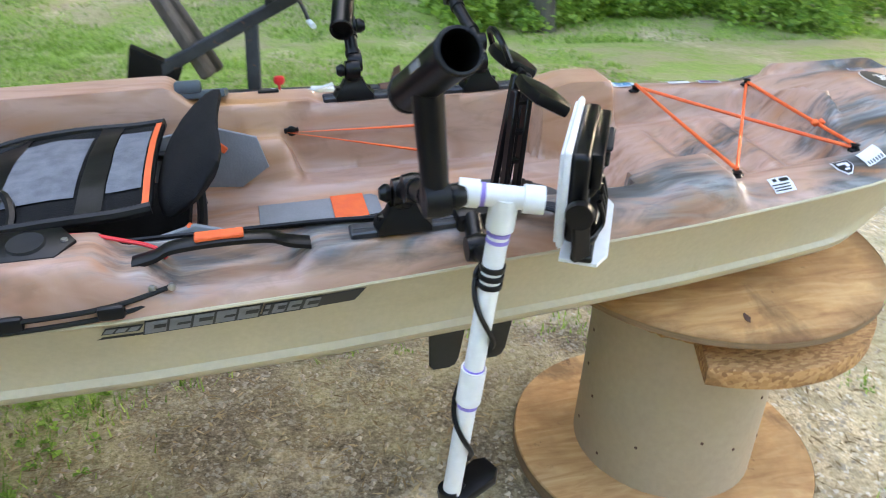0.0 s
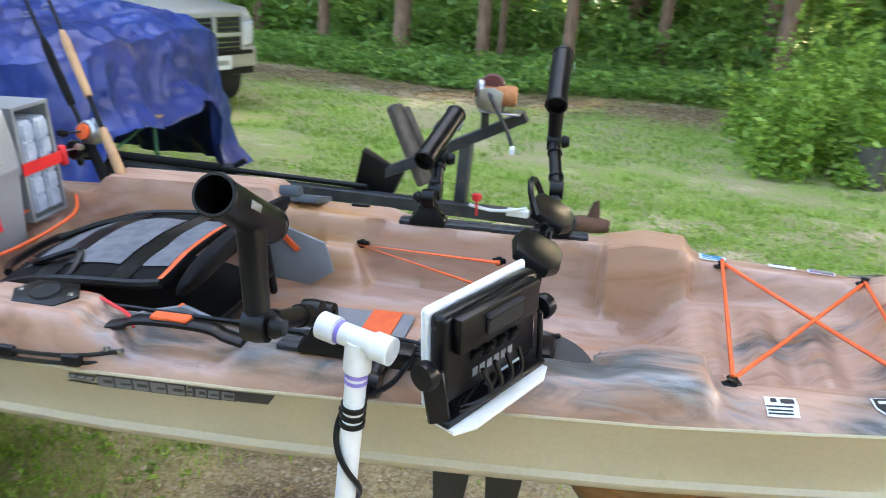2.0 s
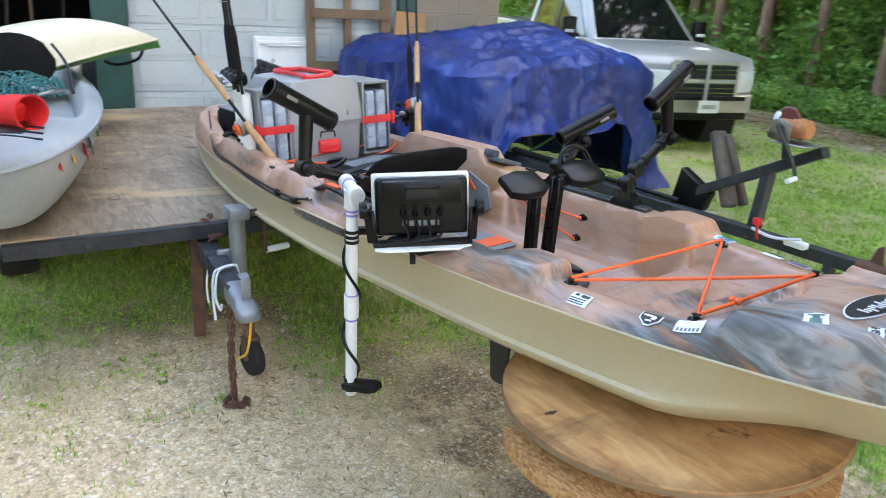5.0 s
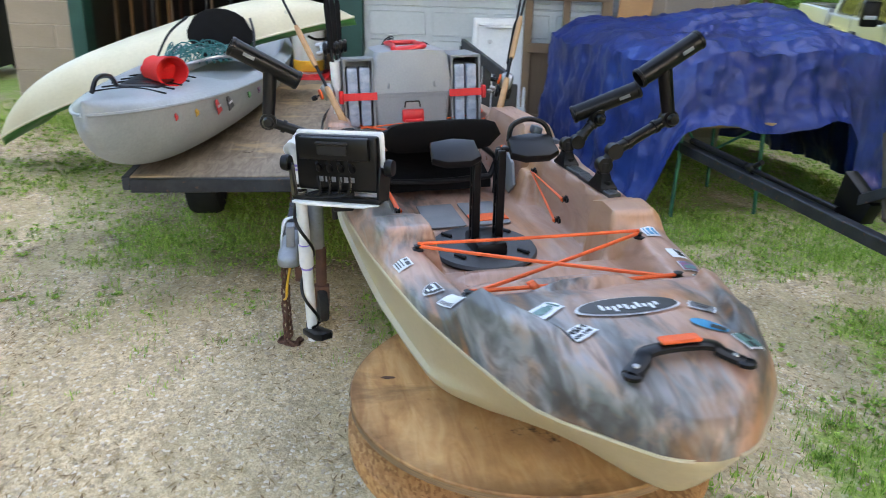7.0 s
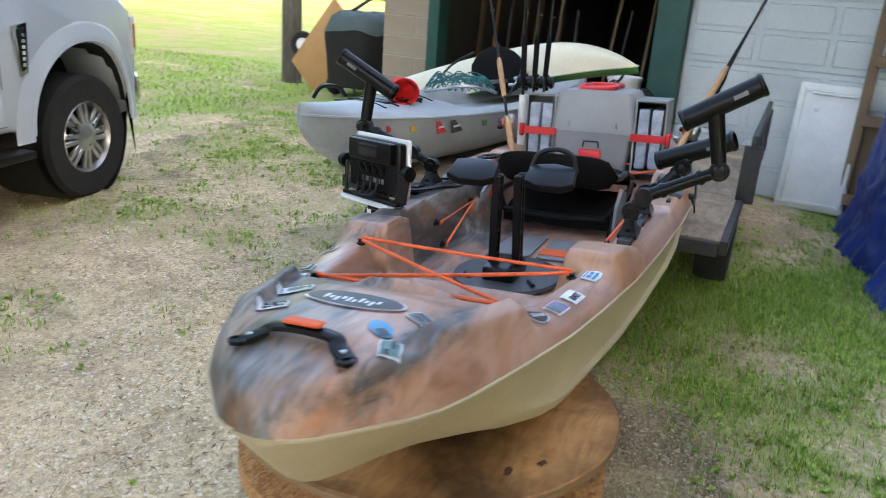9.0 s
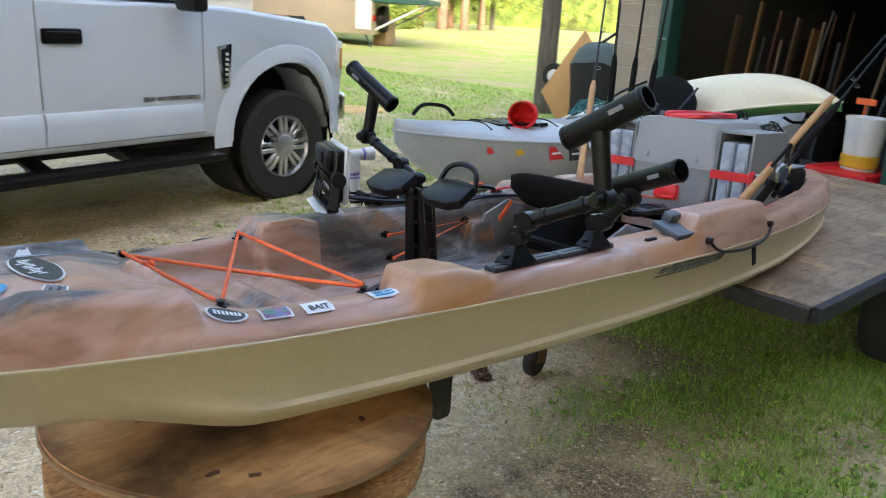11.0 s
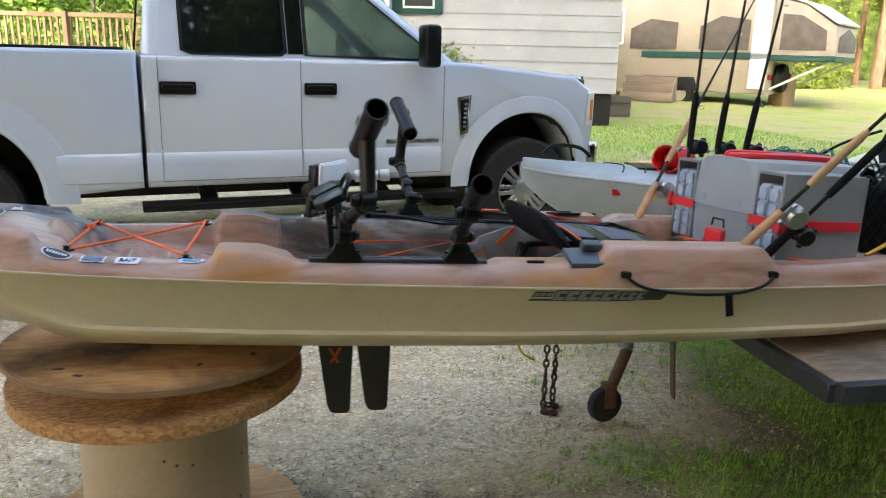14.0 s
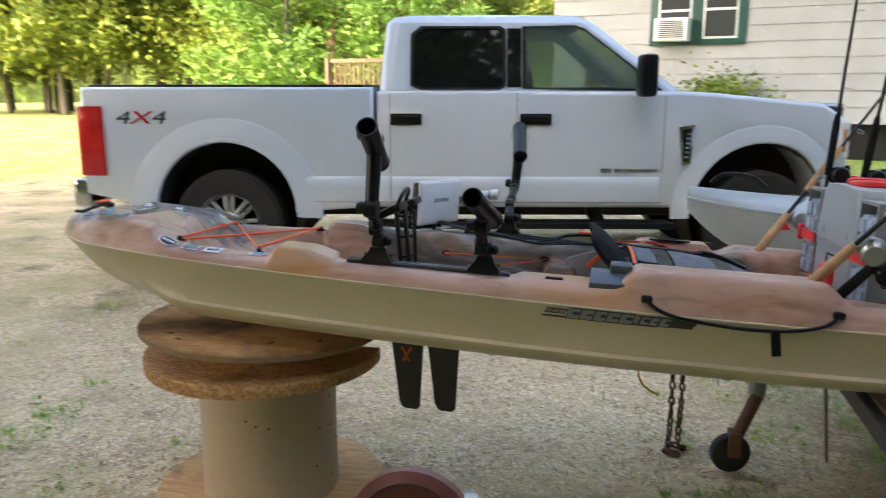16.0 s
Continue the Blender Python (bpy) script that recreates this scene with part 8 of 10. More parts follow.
def build_crate():
    t = gear("tackle_crate", "grey tackle crate with red latches and clear side trays", "tackle box", (-0.78, -0.02, -0.02))
    yc, x0, x1 = -0.02, -1.00, -0.58
    bm = BM()

    def hull(h, r, z):
        pts = []
        for cx, cy, a0 in ((x1 - r, h - r, 0), (x0 + r, h - r, 90), (x0 + r, -h + r, 180), (x1 - r, -h + r, 270)):
            for i in range(4):
                a = radians(a0 + 30 * i)
                pts.append(Vector((cx + r * math.cos(a), yc + cy + r * math.sin(a), z)))
        return pts
    rings(bm, [hull(0.150, 0.02, -0.015), hull(0.168, 0.02, 0.15), hull(0.180, 0.02, 0.155), hull(0.180, 0.02, 0.172)])
    gp("bin", bm, M_CRATE, t, "grey lower bin")
    bm = BM()
    rings(bm, [hull(0.180, 0.02, 0.173), hull(0.178, 0.02, 0.20), hull(0.165, 0.03, 0.32), hull(0.150, 0.04, 0.345), hull(0.12, 0.05, 0.350)])
    for s in (-1, 1):
        bar(bm, (x1 - 0.01, yc + s * 0.10, 0.19), (x1 - 0.03, yc + s * 0.085, 0.33), 0.02, 0.03, 0.006)
    lid = gp("lid", bm, M_CRATELID, t, "pale grey lid")
    bm = BM()
    cord(bm, [(x1 - 0.05, yc - 0.07, 0.35), (x1 - 0.06, yc - 0.065, 0.362), (x1 - 0.20, yc - 0.06, 0.364), (x0 + 0.06, yc - 0.06, 0.362), (x0 + 0.05, yc + 0.06, 0.362), (x1 - 0.20, yc + 0.06, 0.364), (x1 - 0.06, yc + 0.065, 0.362), (x1 - 0.05, yc - 0.07, 0.352)], 0.011)
    gp("carry_handle", bm, M_RED, lid, "red carry handle")
    bm = BM()
    box(bm, 0.026, 0.095, 0.055, Matrix.Translation((x1 + 0.008, yc, 0.075)), 0.008)
    box(bm, 0.030, 0.075, 0.012, Matrix.Translation((x1 + 0.016, yc, 0.055)), 0.004)
    gp("latch", bm, M_RED, t, "red latch")
    bm = BM()
    for a, b in (((x1 + 0.002, yc - 0.03, 0.135), (x1 + 0.002, yc + 0.03, 0.135)), ((x1 + 0.002, yc - 0.03, 0.135), (x1 + 0.002, yc - 0.034, 0.11)), ((x1 + 0.002, yc + 0.03, 0.135), (x1 + 0.002, yc + 0.034, 0.11))):
        rod(bm, a, b, 0.003)
    gp("staple", bm, M_DARK, t)
    for s in (-1, 1):
        y = yc + s * (0.238 if s > 0 else 0.227)
        dx = 0.31 if s > 0 else 0.13
        xc = -0.58 - dx / 2
        bm = BM()

        def cell(x, e):
            return [Vector((x, y + a * (0.066 - e), 0.170 + b * (0.153 - e))) for a, b in ((-1, -1), (1, -1), (1, 1), (-1, 1))]
        rings(bm, [cell(-0.58 - dx, 0.0), cell(-0.58, 0.0), cell(-0.58, 0.009), cell(-0.57 - dx, 0.009)])
        rack = gp("tray_rack", bm, worn("dark_grey_crate", (0.19, 0.20, 0.205), (0.25, 0.26, 0.265), 0.5, 4, 120), t, "dark grey side holder")
        for k in (-1, 1):
            bm = BM()
            box(bm, dx - 0.03, 0.046, 0.25, Matrix.Translation((xc + 0.013, y + k * 0.027, 0.160)), 0.008, 2)
            for q in range(5):
                box(bm, 0.004, 0.036, 0.040, Matrix.Translation((-0.578, y + k * 0.027, 0.062 + q * 0.048)), 0.001, 1)
            gp("tray", bm, M_TRAYCLEAR, rack, "clear tackle tray")
        bm = BM()
        box(bm, 0.004, 0.150, 0.032, Matrix.Translation((-0.572, y, 0.165)), 0.001, 1)
        box(bm, dx - 0.01, 0.004, 0.032, Matrix.Translation((xc + 0.006, y + s * 0.071, 0.165)), 0.001, 1)
        box(bm, 0.020, 0.020, 0.055, Matrix.Translation((-0.574, y + s * 0.078, 0.165)), 0.004, 1)
        gp("strap", bm, M_RED, rack, "red retaining strap")
    # rod tubes on the crate's starboard rear corner
    for k in range(4):
        bm = BM()
        p = Vector((-0.632 - 0.048 * k, -0.337 + 0.008 * k, 0.078 + 0.012 * k))
        pipe(bm, p, p + Vector((-0.002, -0.005, 0.232 - 0.012 * k)), 0.0215, 0.003, 18)
        gp("rod_tube", bm, M_WHITEPVC, t, "white plastic rod tube")
    # rear lattice basket with folded net
    bm = BM()
    cord(bm, [(-0.60, -0.28, 0.045), (-0.57, -0.15, 0.02), (-0.52, 0.0, 0.01), (-0.50, 0.2, 0.03), (-0.56, 0.30, 0.05)], 0.005)
    cord(bm, [(-0.58, -0.25, 0.03), (-0.62, 0.27, 0.06), (-0.9, 0.30, 0.06), (-1.2, 0.24, 0.07)], 0.004)
    gp("lashing", bm, M_ORANGE, t, "orange shock cord lashing")


build_crate()


def fishing_rod(label, butt, up, length, grip, reel, group="fishing rods", low=0.30, guides=5, reel_at=0.20):
    """butt and up are places on the rod's line, in the kayak's frame."""
    a, b = Vector(butt), Vector(up)
    d = (b - a).normalized()
    t = gear("fishing_rod", label, "fishing rod", butt, group)
    bm = BM()
    lathe(bm, [(0.010, 0), (0.0155, 0.008), (0.0135, low * 0.45), (0.011, low * 0.55)], 12, Matrix.Translation(a) @ d.to_track_quat("Z", "Y").to_matrix().to_4x4())
    gp("grip", bm, grip, t, "cork grip" if grip is M_CORK else "black foam grip")
    bm = BM()
    lathe(bm, [(0.011, low * 0.85), (0.0125, low), (0.0125, low + 0.13), (0.008, low + 0.16)], 12, Matrix.Translation(a) @ d.to_track_quat("Z", "Y").to_matrix().to_4x4())
    gp("grip", bm, grip, t, "cork grip" if grip is M_CORK else "black foam grip")
    bm = BM()
    rod(bm, a + d * 0.02, a + d * length, 0.0075, 0.0015, 8)
    blank = gp("blank", bm, M_BLACK, t)
    side = d.cross(Vector((0, 1, 0))).normalized()
    for k in range(guides):
        bm = BM()
        q = a + d * (low + 0.25 + (length - low - 0.3) * k / guides)
        r = 0.012 * (1 - 0.12 * k)
        cord(bm, [q + side * (r + 0.006) + (side * math.cos(x) + d.cross(side) * math.sin(x)) * r for x in [2 * math.pi * i / 10 for i in range(11)]], 0.0015, 5, 1)
        rod(bm, q, q + side * 0.008, 0.0015)
        gp("line_guide", bm, M_STEEL, blank)
    q = a + d * reel_at + side * -0.0
    bm = BM()
    ax = d.cross(side).normalized()
    m = Matrix((ax.cross(d), d, ax)).transposed().to_4x4()
    if reel == "cast":
        m.translation = q - side * -0.035
        lathe(bm, [(0.0, -0.034), (0.024, -0.034), (0.029, -0.028), (0.029, -0.020), (0.021, -0.018), (0.021, 0.018), (0.029, 0.020), (0.029, 0.028), (0.024, 0.034), (0.0, 0.034)], 20, m)
        box(bm, 0.020, 0.075, 0.016, m @ Matrix.Translation((0.022, 0.0, 0)), 0.005, 1)
        r = gp("reel", bm, M_BLACK, t, "black casting reel")
        bm = BM()
        bar(bm, m @ Vector((0, 0, 0.040)), m @ Vector((0.045, 0.015, 0.042)), 0.010, 0.005, 0.002)
        bar(bm, m @ Vector((0, 0, 0.040)), m @ Vector((-0.045, -0.015, 0.042)), 0.010, 0.005, 0.002)
        lathe(bm, [(0.008, 0), (0.010, 0.012), (0.007, 0.022), (0, 0.023)], 10, m @ Matrix.Translation((0.045, 0.015, 0.042)))
        lathe(bm, [(0.008, 0), (0.010, 0.012), (0.007, 0.022), (0, 0.023)], 10, m @ Matrix.Translation((-0.045, -0.015, 0.042)))
        gp("crank", bm, M_STEEL, r)
    else:
        m.translation = q + side * 0.045
        lathe(bm, [(0.0, -0.030), (0.026, -0.030), (0.034, -0.022), (0.034, 0.012), (0.026, 0.020), (0, 0.022)], 22, m)
        box(bm, 0.030, 0.060, 0.016, m @ Matrix.Translation((-0.02, 0, 0)), 0.005, 1)
        r = gp("reel", bm, M_STEEL, t, "silver and orange line-counter reel")
        bm = BM()
        lathe(bm, [(0.0, 0.022), (0.022, 0.022), (0.022, 0.030), (0, 0.031)], 18, m)
        box(bm, 0.020, 0.030, 0.022, m @ Matrix.Translation((0.026, 0.012, -0.004)), 0.004, 1)
        gp("counter", bm, M_ORANGE, r, "orange counter housing")
        bm = BM()
        bar(bm, m @ Vector((0, 0, 0.034)), m @ Vector((0.05, 0.02, 0.036)), 0.012, 0.005, 0.002)
        lathe(bm, [(0.010, 0), (0.012, 0.012), (0.008, 0.024), (0, 0.025)], 10, m @ Matrix.Translation((0.05, 0.02, 0.036)))
        gp("crank", bm, M_BLACK, r)
    return t


fishing_rod("cork-handled trolling rod leaning over the starboard quarter", (-0.428, -0.320, 0.065), (-0.644, -0.448, 0.358), 1.7, M_CORK, "count", low=0.36, reel_at=0.20)
fishing_rod("cork-handled trolling rod leaning over the port quarter", (-0.405, 0.318, 0.075), (-0.585, 0.438, 0.355), 1.7, M_CORK, "count", low=0.34, reel_at=0.20)
fishing_rod("black-handled casting rod leaning over the port quarter", (-0.46, 0.330, 0.030), (-0.655, 0.445, 0.335), 1.8, M_FOAM, "cast", low=0.36, reel_at=0.18)
for k in range(3):
    fishing_rod("black casting rod standing in a white rod tube", (-0.634 - 0.096 * k, -0.339 + 0.016 * k, 0.09), (-0.650 - 0.118 * k, -0.362 + 0.030 * k, 0.60), 1.9, M_FOAM, "cast", low=0.32, reel_at=0.275)

# ---- trailer fittings, boat trailer, other kayaks, yard clutter ----
def small_kayak(name, label, m, L, W, D, hullm, deckm, seat=True, group="kayaks"):
    """A plain sit-on-top kayak: bow at x = 0, stern at x = -L, seam at z = 0."""
    k = thing(name, label, "kayak", m, group)

    def half(u):
        return W / 2 * max(0.0, math.sin(math.pi * min(1, max(0, u)))) ** 0.62

    def rise(u):
        return (0.06 if seat else 0.10) * (abs(2 * u - 1) ** 2.6)
    us = [0.5 - 0.5 * math.cos(math.pi * i / 60) for i in range(61)]
    for nm, mat, sgn in (("hull", hullm, -1), ("deck", deckm, 1)):
        bm = BM()
        rows = []
        for u in us:
            h = half(u)
            row = []
            for j in range(25):
                v = 2 * j / 24 - 1
                a = abs(v)
                if sgn < 0:
                    d = D * (1 - abs(2 * u - 1) ** (7 if seat else 4.5)) * (1 - a ** (2.2 if seat else 3.0))
                    z = -d - rise(u) * (1 - a ** 2) * (0.9 if seat else 0)
                    y = h * math.copysign(1 - (1 - a) ** 1.6, v)
                else:
                    y = h * v
                    z = 0.055 * math.cos(v * math.pi / 2) ** 0.5 if a < 1 else 0
                    well = ease(0.30, 0.34, u) * ease(0.86, 0.82, u) * ease(0.80, 0.66, a)
                    z = z * (1 - well) - 0.09 * well
                row.append(bm.verts.new((-L * u, y, z + rise(u))))
            rows.append(row)
        for a, b in zip(rows, rows[1:]):
            for j in range(24):
                bm.faces.new((a[j], a[j + 1], b[j + 1], b[j]))
        bmesh.ops.remove_doubles(bm, verts=bm.verts, dist=0.0005)
        part(nm, bm, mat, k, "", 60)
    bm = BM()
    for s in (-1, 1):
        cord(bm, [Vector((-L * u, s * (half(u) + 0.002), rise(u))) for u in us[1:-1]], 0.008, 6, 1)
    part("rub_rail", bm, hullm, k)
    bm = BM()
    cord(bm, [(-0.10, 0, 0.13), (-0.16, 0.0, 0.175), (-0.28, 0, 0.165), (-0.34, 0, 0.12)], 0.010)
    part("bow_handle", bm, M_BLACK, k, "black bow handle")
    if seat:
        bm = BM()
        slab(bm, [(-0.16, -0.11), (0.16, -0.09), (0.16, 0.09), (-0.16, 0.11)], 0.02, Matrix.Translation((-0.72, 0, 0.062)), 0.006)
        part("hatch", bm, M_BLACK, k, "black hatch cover")
        bm = BM()
        for i in range(5):
            x = -0.46 - 0.11 * i
            cord(bm, [(x, -0.16, 0.07), (x - 0.05, 0, 0.082), (x, 0.16, 0.07)], 0.004)
        part("bungee", bm, M_BLACK, k)
        for s in (-1, 1):
            for x, w, mat in ((-0.42, 0.045, M_RED), (-0.58, 0.075, M_YELLOW), (-0.78, 0.105, M_RED), (-0.905, 0.125, M_INK), (-1.16, 0.06, M_GREENHULL), (-1.32, 0.05, M_DECALPINK)):
                u = -x / L
                bm = BM()
                box(bm, w, 0.004, 0.066 if mat in (M_RED, M_INK) and w > 0.05 else 0.030, Matrix.Translation((x, s * (half(u) * 0.985 + 0.002), rise(u) - 0.052)) @ pose(0, 0, 0, s * 9, 0, s * 11 * (1 - 2.4 * u)), 0.001, 1)
                st = part("sticker", bm, mat, k, "small printed sticker")
                bm = BM()
                box(bm, w * 0.72, 0.004, 0.010, Matrix.Translation((x, s * (half(u) * 0.985 + 0.0045), rise(u) - 0.052)) @ pose(0, 0, 0, s * 9, 0, s * 11 * (1 - 2.4 * u)))
                part("print", bm, M_DECALWHITE if w > 0.08 else mat, st)
        bm = BM()
        loops = []
        for j in range(9):
            v = j / 8
            kk = math.sin(math.pi * v) ** 0.4 if 0 < v < 1 else 0.15
            loops.append([Vector((-1.95 + 0.03 * math.cos(a) * kk - 0.10 * 0.35, (v - 0.5) * 0.40, 0.16 + 0.16 * math.sin(a) * kk)) for a in [2 * math.pi * i / 14 for i in range(14)]])
        rings(bm, loops)
        part("seat_back", bm, M_FOAM, k, "black padded seat back")
        for s in (-1, 1):
            bm = BM()
            cord(bm, [(-1.98, s * 0.19, 0.26), (-1.80, s * 0.25, 0.18), (-1.62, s * 0.27, 0.06)], 0.008)
            part("seat_strap", bm, M_BLACK, k)
    return k


YAK2 = Matrix.Translation((-0.34, -1.33, 0.900)) @ pose(0, 0, 0, 0, 0, -10)
small_kayak("touring_kayak", "pale grey sit-on-top kayak with stickers on the trailer", YAK2, 3.5, 0.78, 0.285, M_YAK2, M_YAK2)
cd = Vector((-2.72, -0.17, 1.24)) - Vector((-2.90, -2.50, 0.42))
CREAM = Matrix.Translation((-2.72, -0.17, 1.24)) @ pose(0, 0, 0, 0, math.degrees(math.asin(-cd.z / cd.length)), math.degrees(math.atan2(cd.y, cd.x))) @ pose(0, 0, 0, 180, 0, 0)
small_kayak("upturned_kayak", "cream hulled green kayak lying upside down and sloping", CREAM, 2.55, 0.72, 0.24, M_CREAM, M_GREENHULL, False)


def build_yak_load():
    # red bag
    bm = BM()
    loops = []
    for f, r in ((0.0, 0.02), (0.02, 0.07), (0.08, 0.095), (0.3, 0.105), (0.55, 0.108), (0.8, 0.112), (1.0, 0.115), (1.0, 0.104), (0.85, 0.098), (0.5, 0.09), (0.45, 0.01)):
        loops.append([Vector((0.26 * f, r * math.cos(a), 0.105 + r * math.sin(a) * (0.9 if math.sin(a) < 0 else 1.0))) * (1 + 0.16 * noise.noise((math.cos(a) * 1.6, math.sin(a) * 1.6, f * 5)) * (1.2 - f)) for a in [2 * math.pi * i / 26 for i in range(26)]])
    rings(bm, loops)
    solid("red_bag", bm, worn("red_cloth", (0.62, 0.01, 0.012), (0.75, 0.02, 0.02), 0.8, 6, 120, relief=0.4), "bright red open drum bag lying on the grey kayak", "bag", YAK2 @ Matrix.Translation((-0.84, -0.02, 0.046)) @ pose(0, 0, 0, 0, -4, 42) @ Matrix.Diagonal((0.85, 0.66, 0.62, 1)))
    # landing net
    net = thing("landing_net", "teal landing net lying over the grey kayak", "landing net", YAK2 @ Matrix.Translation((-1.40, 0.05, 0.0)))
    bm = BM()
    ringp = [Vector((0.26 * math.cos(a), 0.20 * math.sin(a), 0.10 + 0.03 * math.sin(2 * a))) for a in [2 * math.pi * i / 24 for i in range(25)]]
    cord(bm, ringp, 0.009, 6, 1)
    cord(bm, [Vector((-0.26, 0, 0.11)), Vector((-0.75, 0.05, 0.10))], 0.012, 8, 1)
    part("hoop", bm, M_STEEL, net, "metal hoop and handle")
    bm = BM()
    for i in range(16):
        a = math.pi * (i + 0.5) / 16
        x = 0.25 * math.cos(a)
        w = 0.19 * math.sin(a)
        cord(bm, [(x, -w, 0.10), (x * 0.9, -w * 0.5, 0.15 + 0.03 * math.sin(i * 2)), (x * 0.85, 0, 0.13 + 0.05 * math.sin(i * 1.3)), (x * 0.9, w * 0.5, 0.16), (x, w, 0.10)], 0.0035, 4, 4)
        x2 = 0.19 * math.cos(a)
        w2 = 0.25 * math.sin(a)
        cord(bm, [(-w2, x2, 0.10), (-w2 * 0.5, x2 * 0.9, 0.155), (0, x2 * 0.85, 0.135 + 0.04 * math.sin(i)), (w2 * 0.5, x2 * 0.9, 0.16), (w2, x2, 0.10)], 0.0035, 4, 4)
    part("mesh", bm, M_NET, net, "teal knotted mesh")


build_yak_load()


def build_trailer_fittings():
    TR = Matrix.Translation((-0.617, 0.56, 0)) @ pose(0, 0, 0, 0, 0, -3.8)
    t = thing("flatbed_trailer", "weathered flatbed utility trailer with plywood deck and rusty tongue", "trailer", TR)
    x0, x1, y0, y1, z = -2.75, 0.0, -1.86, 0.0, 0.612
    for a, b in ((-2.74, -1.84), (-1.835, -0.93), (-0.925, -0.012)):
        bm = BM()
        box(bm, b - a, (y1 - y0) - 0.03, 0.02, Matrix.Translation(((a + b) / 2, (y0 + y1) / 2, z - 0.014)), 0.003, 1)
        part("deck_board", bm, M_DECKWOOD, t, "grey weathered plywood board")
    for y in (y0, y1):
        bm = BM()
        bar(bm, (x0, y, z - 0.034), (x1, y, z - 0.034), 0.035, 0.062)
        part("side_rail", bm, M_DARKSTEEL, t, "dark chipped steel side rail")
    for x in (x0, -1.84, -0.93, x1):
        bm = BM()
        bar(bm, (x, y0 + 0.02, z - 0.042), (x, y1 - 0.02, z - 0.042), 0.035, 0.062)
        part("cross_member", bm, M_DARKSTEEL, t)
    # upright rail with openings along the far port side
    bm = BM()
    bar(bm, (-0.85, 0.02, z + 0.30), (-2.72, 0.02, z + 0.30), 0.03, 0.07)
    for i in range(6):
        x = -0.87 - i * 0.365
        bar(bm, (x, 0.02, z - 0.02), (x, 0.02, z + 0.28), 0.055 if i else 0.09, 0.03)
    part("upright_rail", bm, M_DARKSTEEL, t, "dark steel upright rail")
    # wheels under the far end
    for y in (-0.10, -1.76):
        bm = BM()
        lathe(bm, [(0.15, -0.08), (0.27, -0.09), (0.285, -0.06), (0.285, 0.06), (0.27, 0.09), (0.15, 0.08)], 28, None, False)
        w = part("wheel", bm, M_RUBBER, t)
        w.matrix_basis = Matrix.Translation((-1.35, y, 0.285)) @ pose(0, 0, 0, 90, 0, 0)
        bm = BM()
        lathe(bm, [(0.155, 0.05), (0.13, 0.02), (0.06, 0.04), (0, 0.05)], 24)
        lathe(bm, [(0.155, -0.05), (0.13, -0.02), (0.06, -0.04), (0, -0.05)], 24)
        part("hub", bm, M_GALV, w)
    bm = BM()
    rod(bm, (-1.35, -1.76, 0.285), (-1.35, -0.10, 0.285), 0.03)
    for y in (-0.35, -1.5):
        box(bm, 0.5, 0.05, 0.06, Matrix.Translation((-1.35, y, 0.34)))
        rod(bm, (-1.55, y, 0.36), (-1.55, y, 0.56), 0.02)
        rod(bm, (-1.15, y, 0.36), (-1.15, y, 0.56), 0.02)
    part("axle", bm, M_RUST, t, "rusty axle")
    inv = TR.inverted()
    W = lambda *p: inv @ Vector(p)
    bm = BM()
    bar(bm, W(-1.15, -0.495, 0.505), W(-0.25, -0.580, 0.452), 0.075, 0.075)
    for q, f in ((0.50, 0.082), (0.62, 0.084), (0.68, 0.080)):
        c = W(-1.15, -0.495, 0.505).lerp(W(-0.25, -0.580, 0.452), q)
        box(bm, 0.035, f, f, Matrix.Translation(c) @ pose(0, 0, 0, 0, 3.3, -1.5), 0.006)
    tongue = part("tongue", bm, M_DARKSTEEL, t, "chipped grey steel tongue")
    bm = BM()
    loops = []
    a, b = W(-0.27, -0.578, 0.455), W(-0.085, -0.598, 0.435)
    d = (b - a).normalized()
    sd = d.cross(Vector((0, 0, 1))).normalized()
    for f, w, h in ((-0.1, 0.041, 0.040), (0.3, 0.040, 0.038), (0.55, 0.036, 0.036), (0.68, 0.043, 0.034), (0.9, 0.043, 0.030), (1.02, 0.036, 0.020), (1.07, 0.018, 0.010)):
        c = a.lerp(b, f)
        loops.append([c + sd * w * math.copysign(abs(math.cos(x)) ** 0.55, math.cos(x)) + Vector((0, 0, h * math.copysign(abs(math.sin(x)) ** 0.55, math.sin(x)))) for x in [2 * math.pi * i / 14 for i in range(14)]])
    rings(bm, loops)
    part("coupler", bm, M_GALV, tongue, "worn ball coupler")
    bm = BM()
    bar(bm, W(-0.15, -0.585, 0.470), W(-0.155, -0.585, 0.555), 0.035, 0.006)
    bar(bm, W(-0.155, -0.585, 0.555), W(-0.195, -0.582, 0.56), 0.035, 0.005)
    part("latch", bm, M_GALV, tongue)
    # folding jack with wheel and crank
    bm = BM()
    rod(bm, W(-0.515, -0.478, 0.66), W(-0.515, -0.475, 0.33), 0.032, None, 16)
    box(bm, 0.085, 0.080, 0.050, Matrix.Translation(W(-0.515, -0.475, 0.685)), 0.008)
    box(bm, 0.03, 0.10, 0.05, Matrix.Translation(W(-0.55, -0.50, 0.50)), 0.006)
    jack = part("jack", bm, M_GALV, t, "grey screw jack")
    bm = BM()
    rod(bm, W(-0.515, -0.46, 0.33), W(-0.455, -0.463, 0.16), 0.024, None, 14)
    box(bm, 0.05, 0.07, 0.10, Matrix.Translation(W(-0.445, -0.464, 0.125)), 0.006)
    part("jack_leg", bm, M_RUST, jack, "rusty jack leg")
    bm = BM()
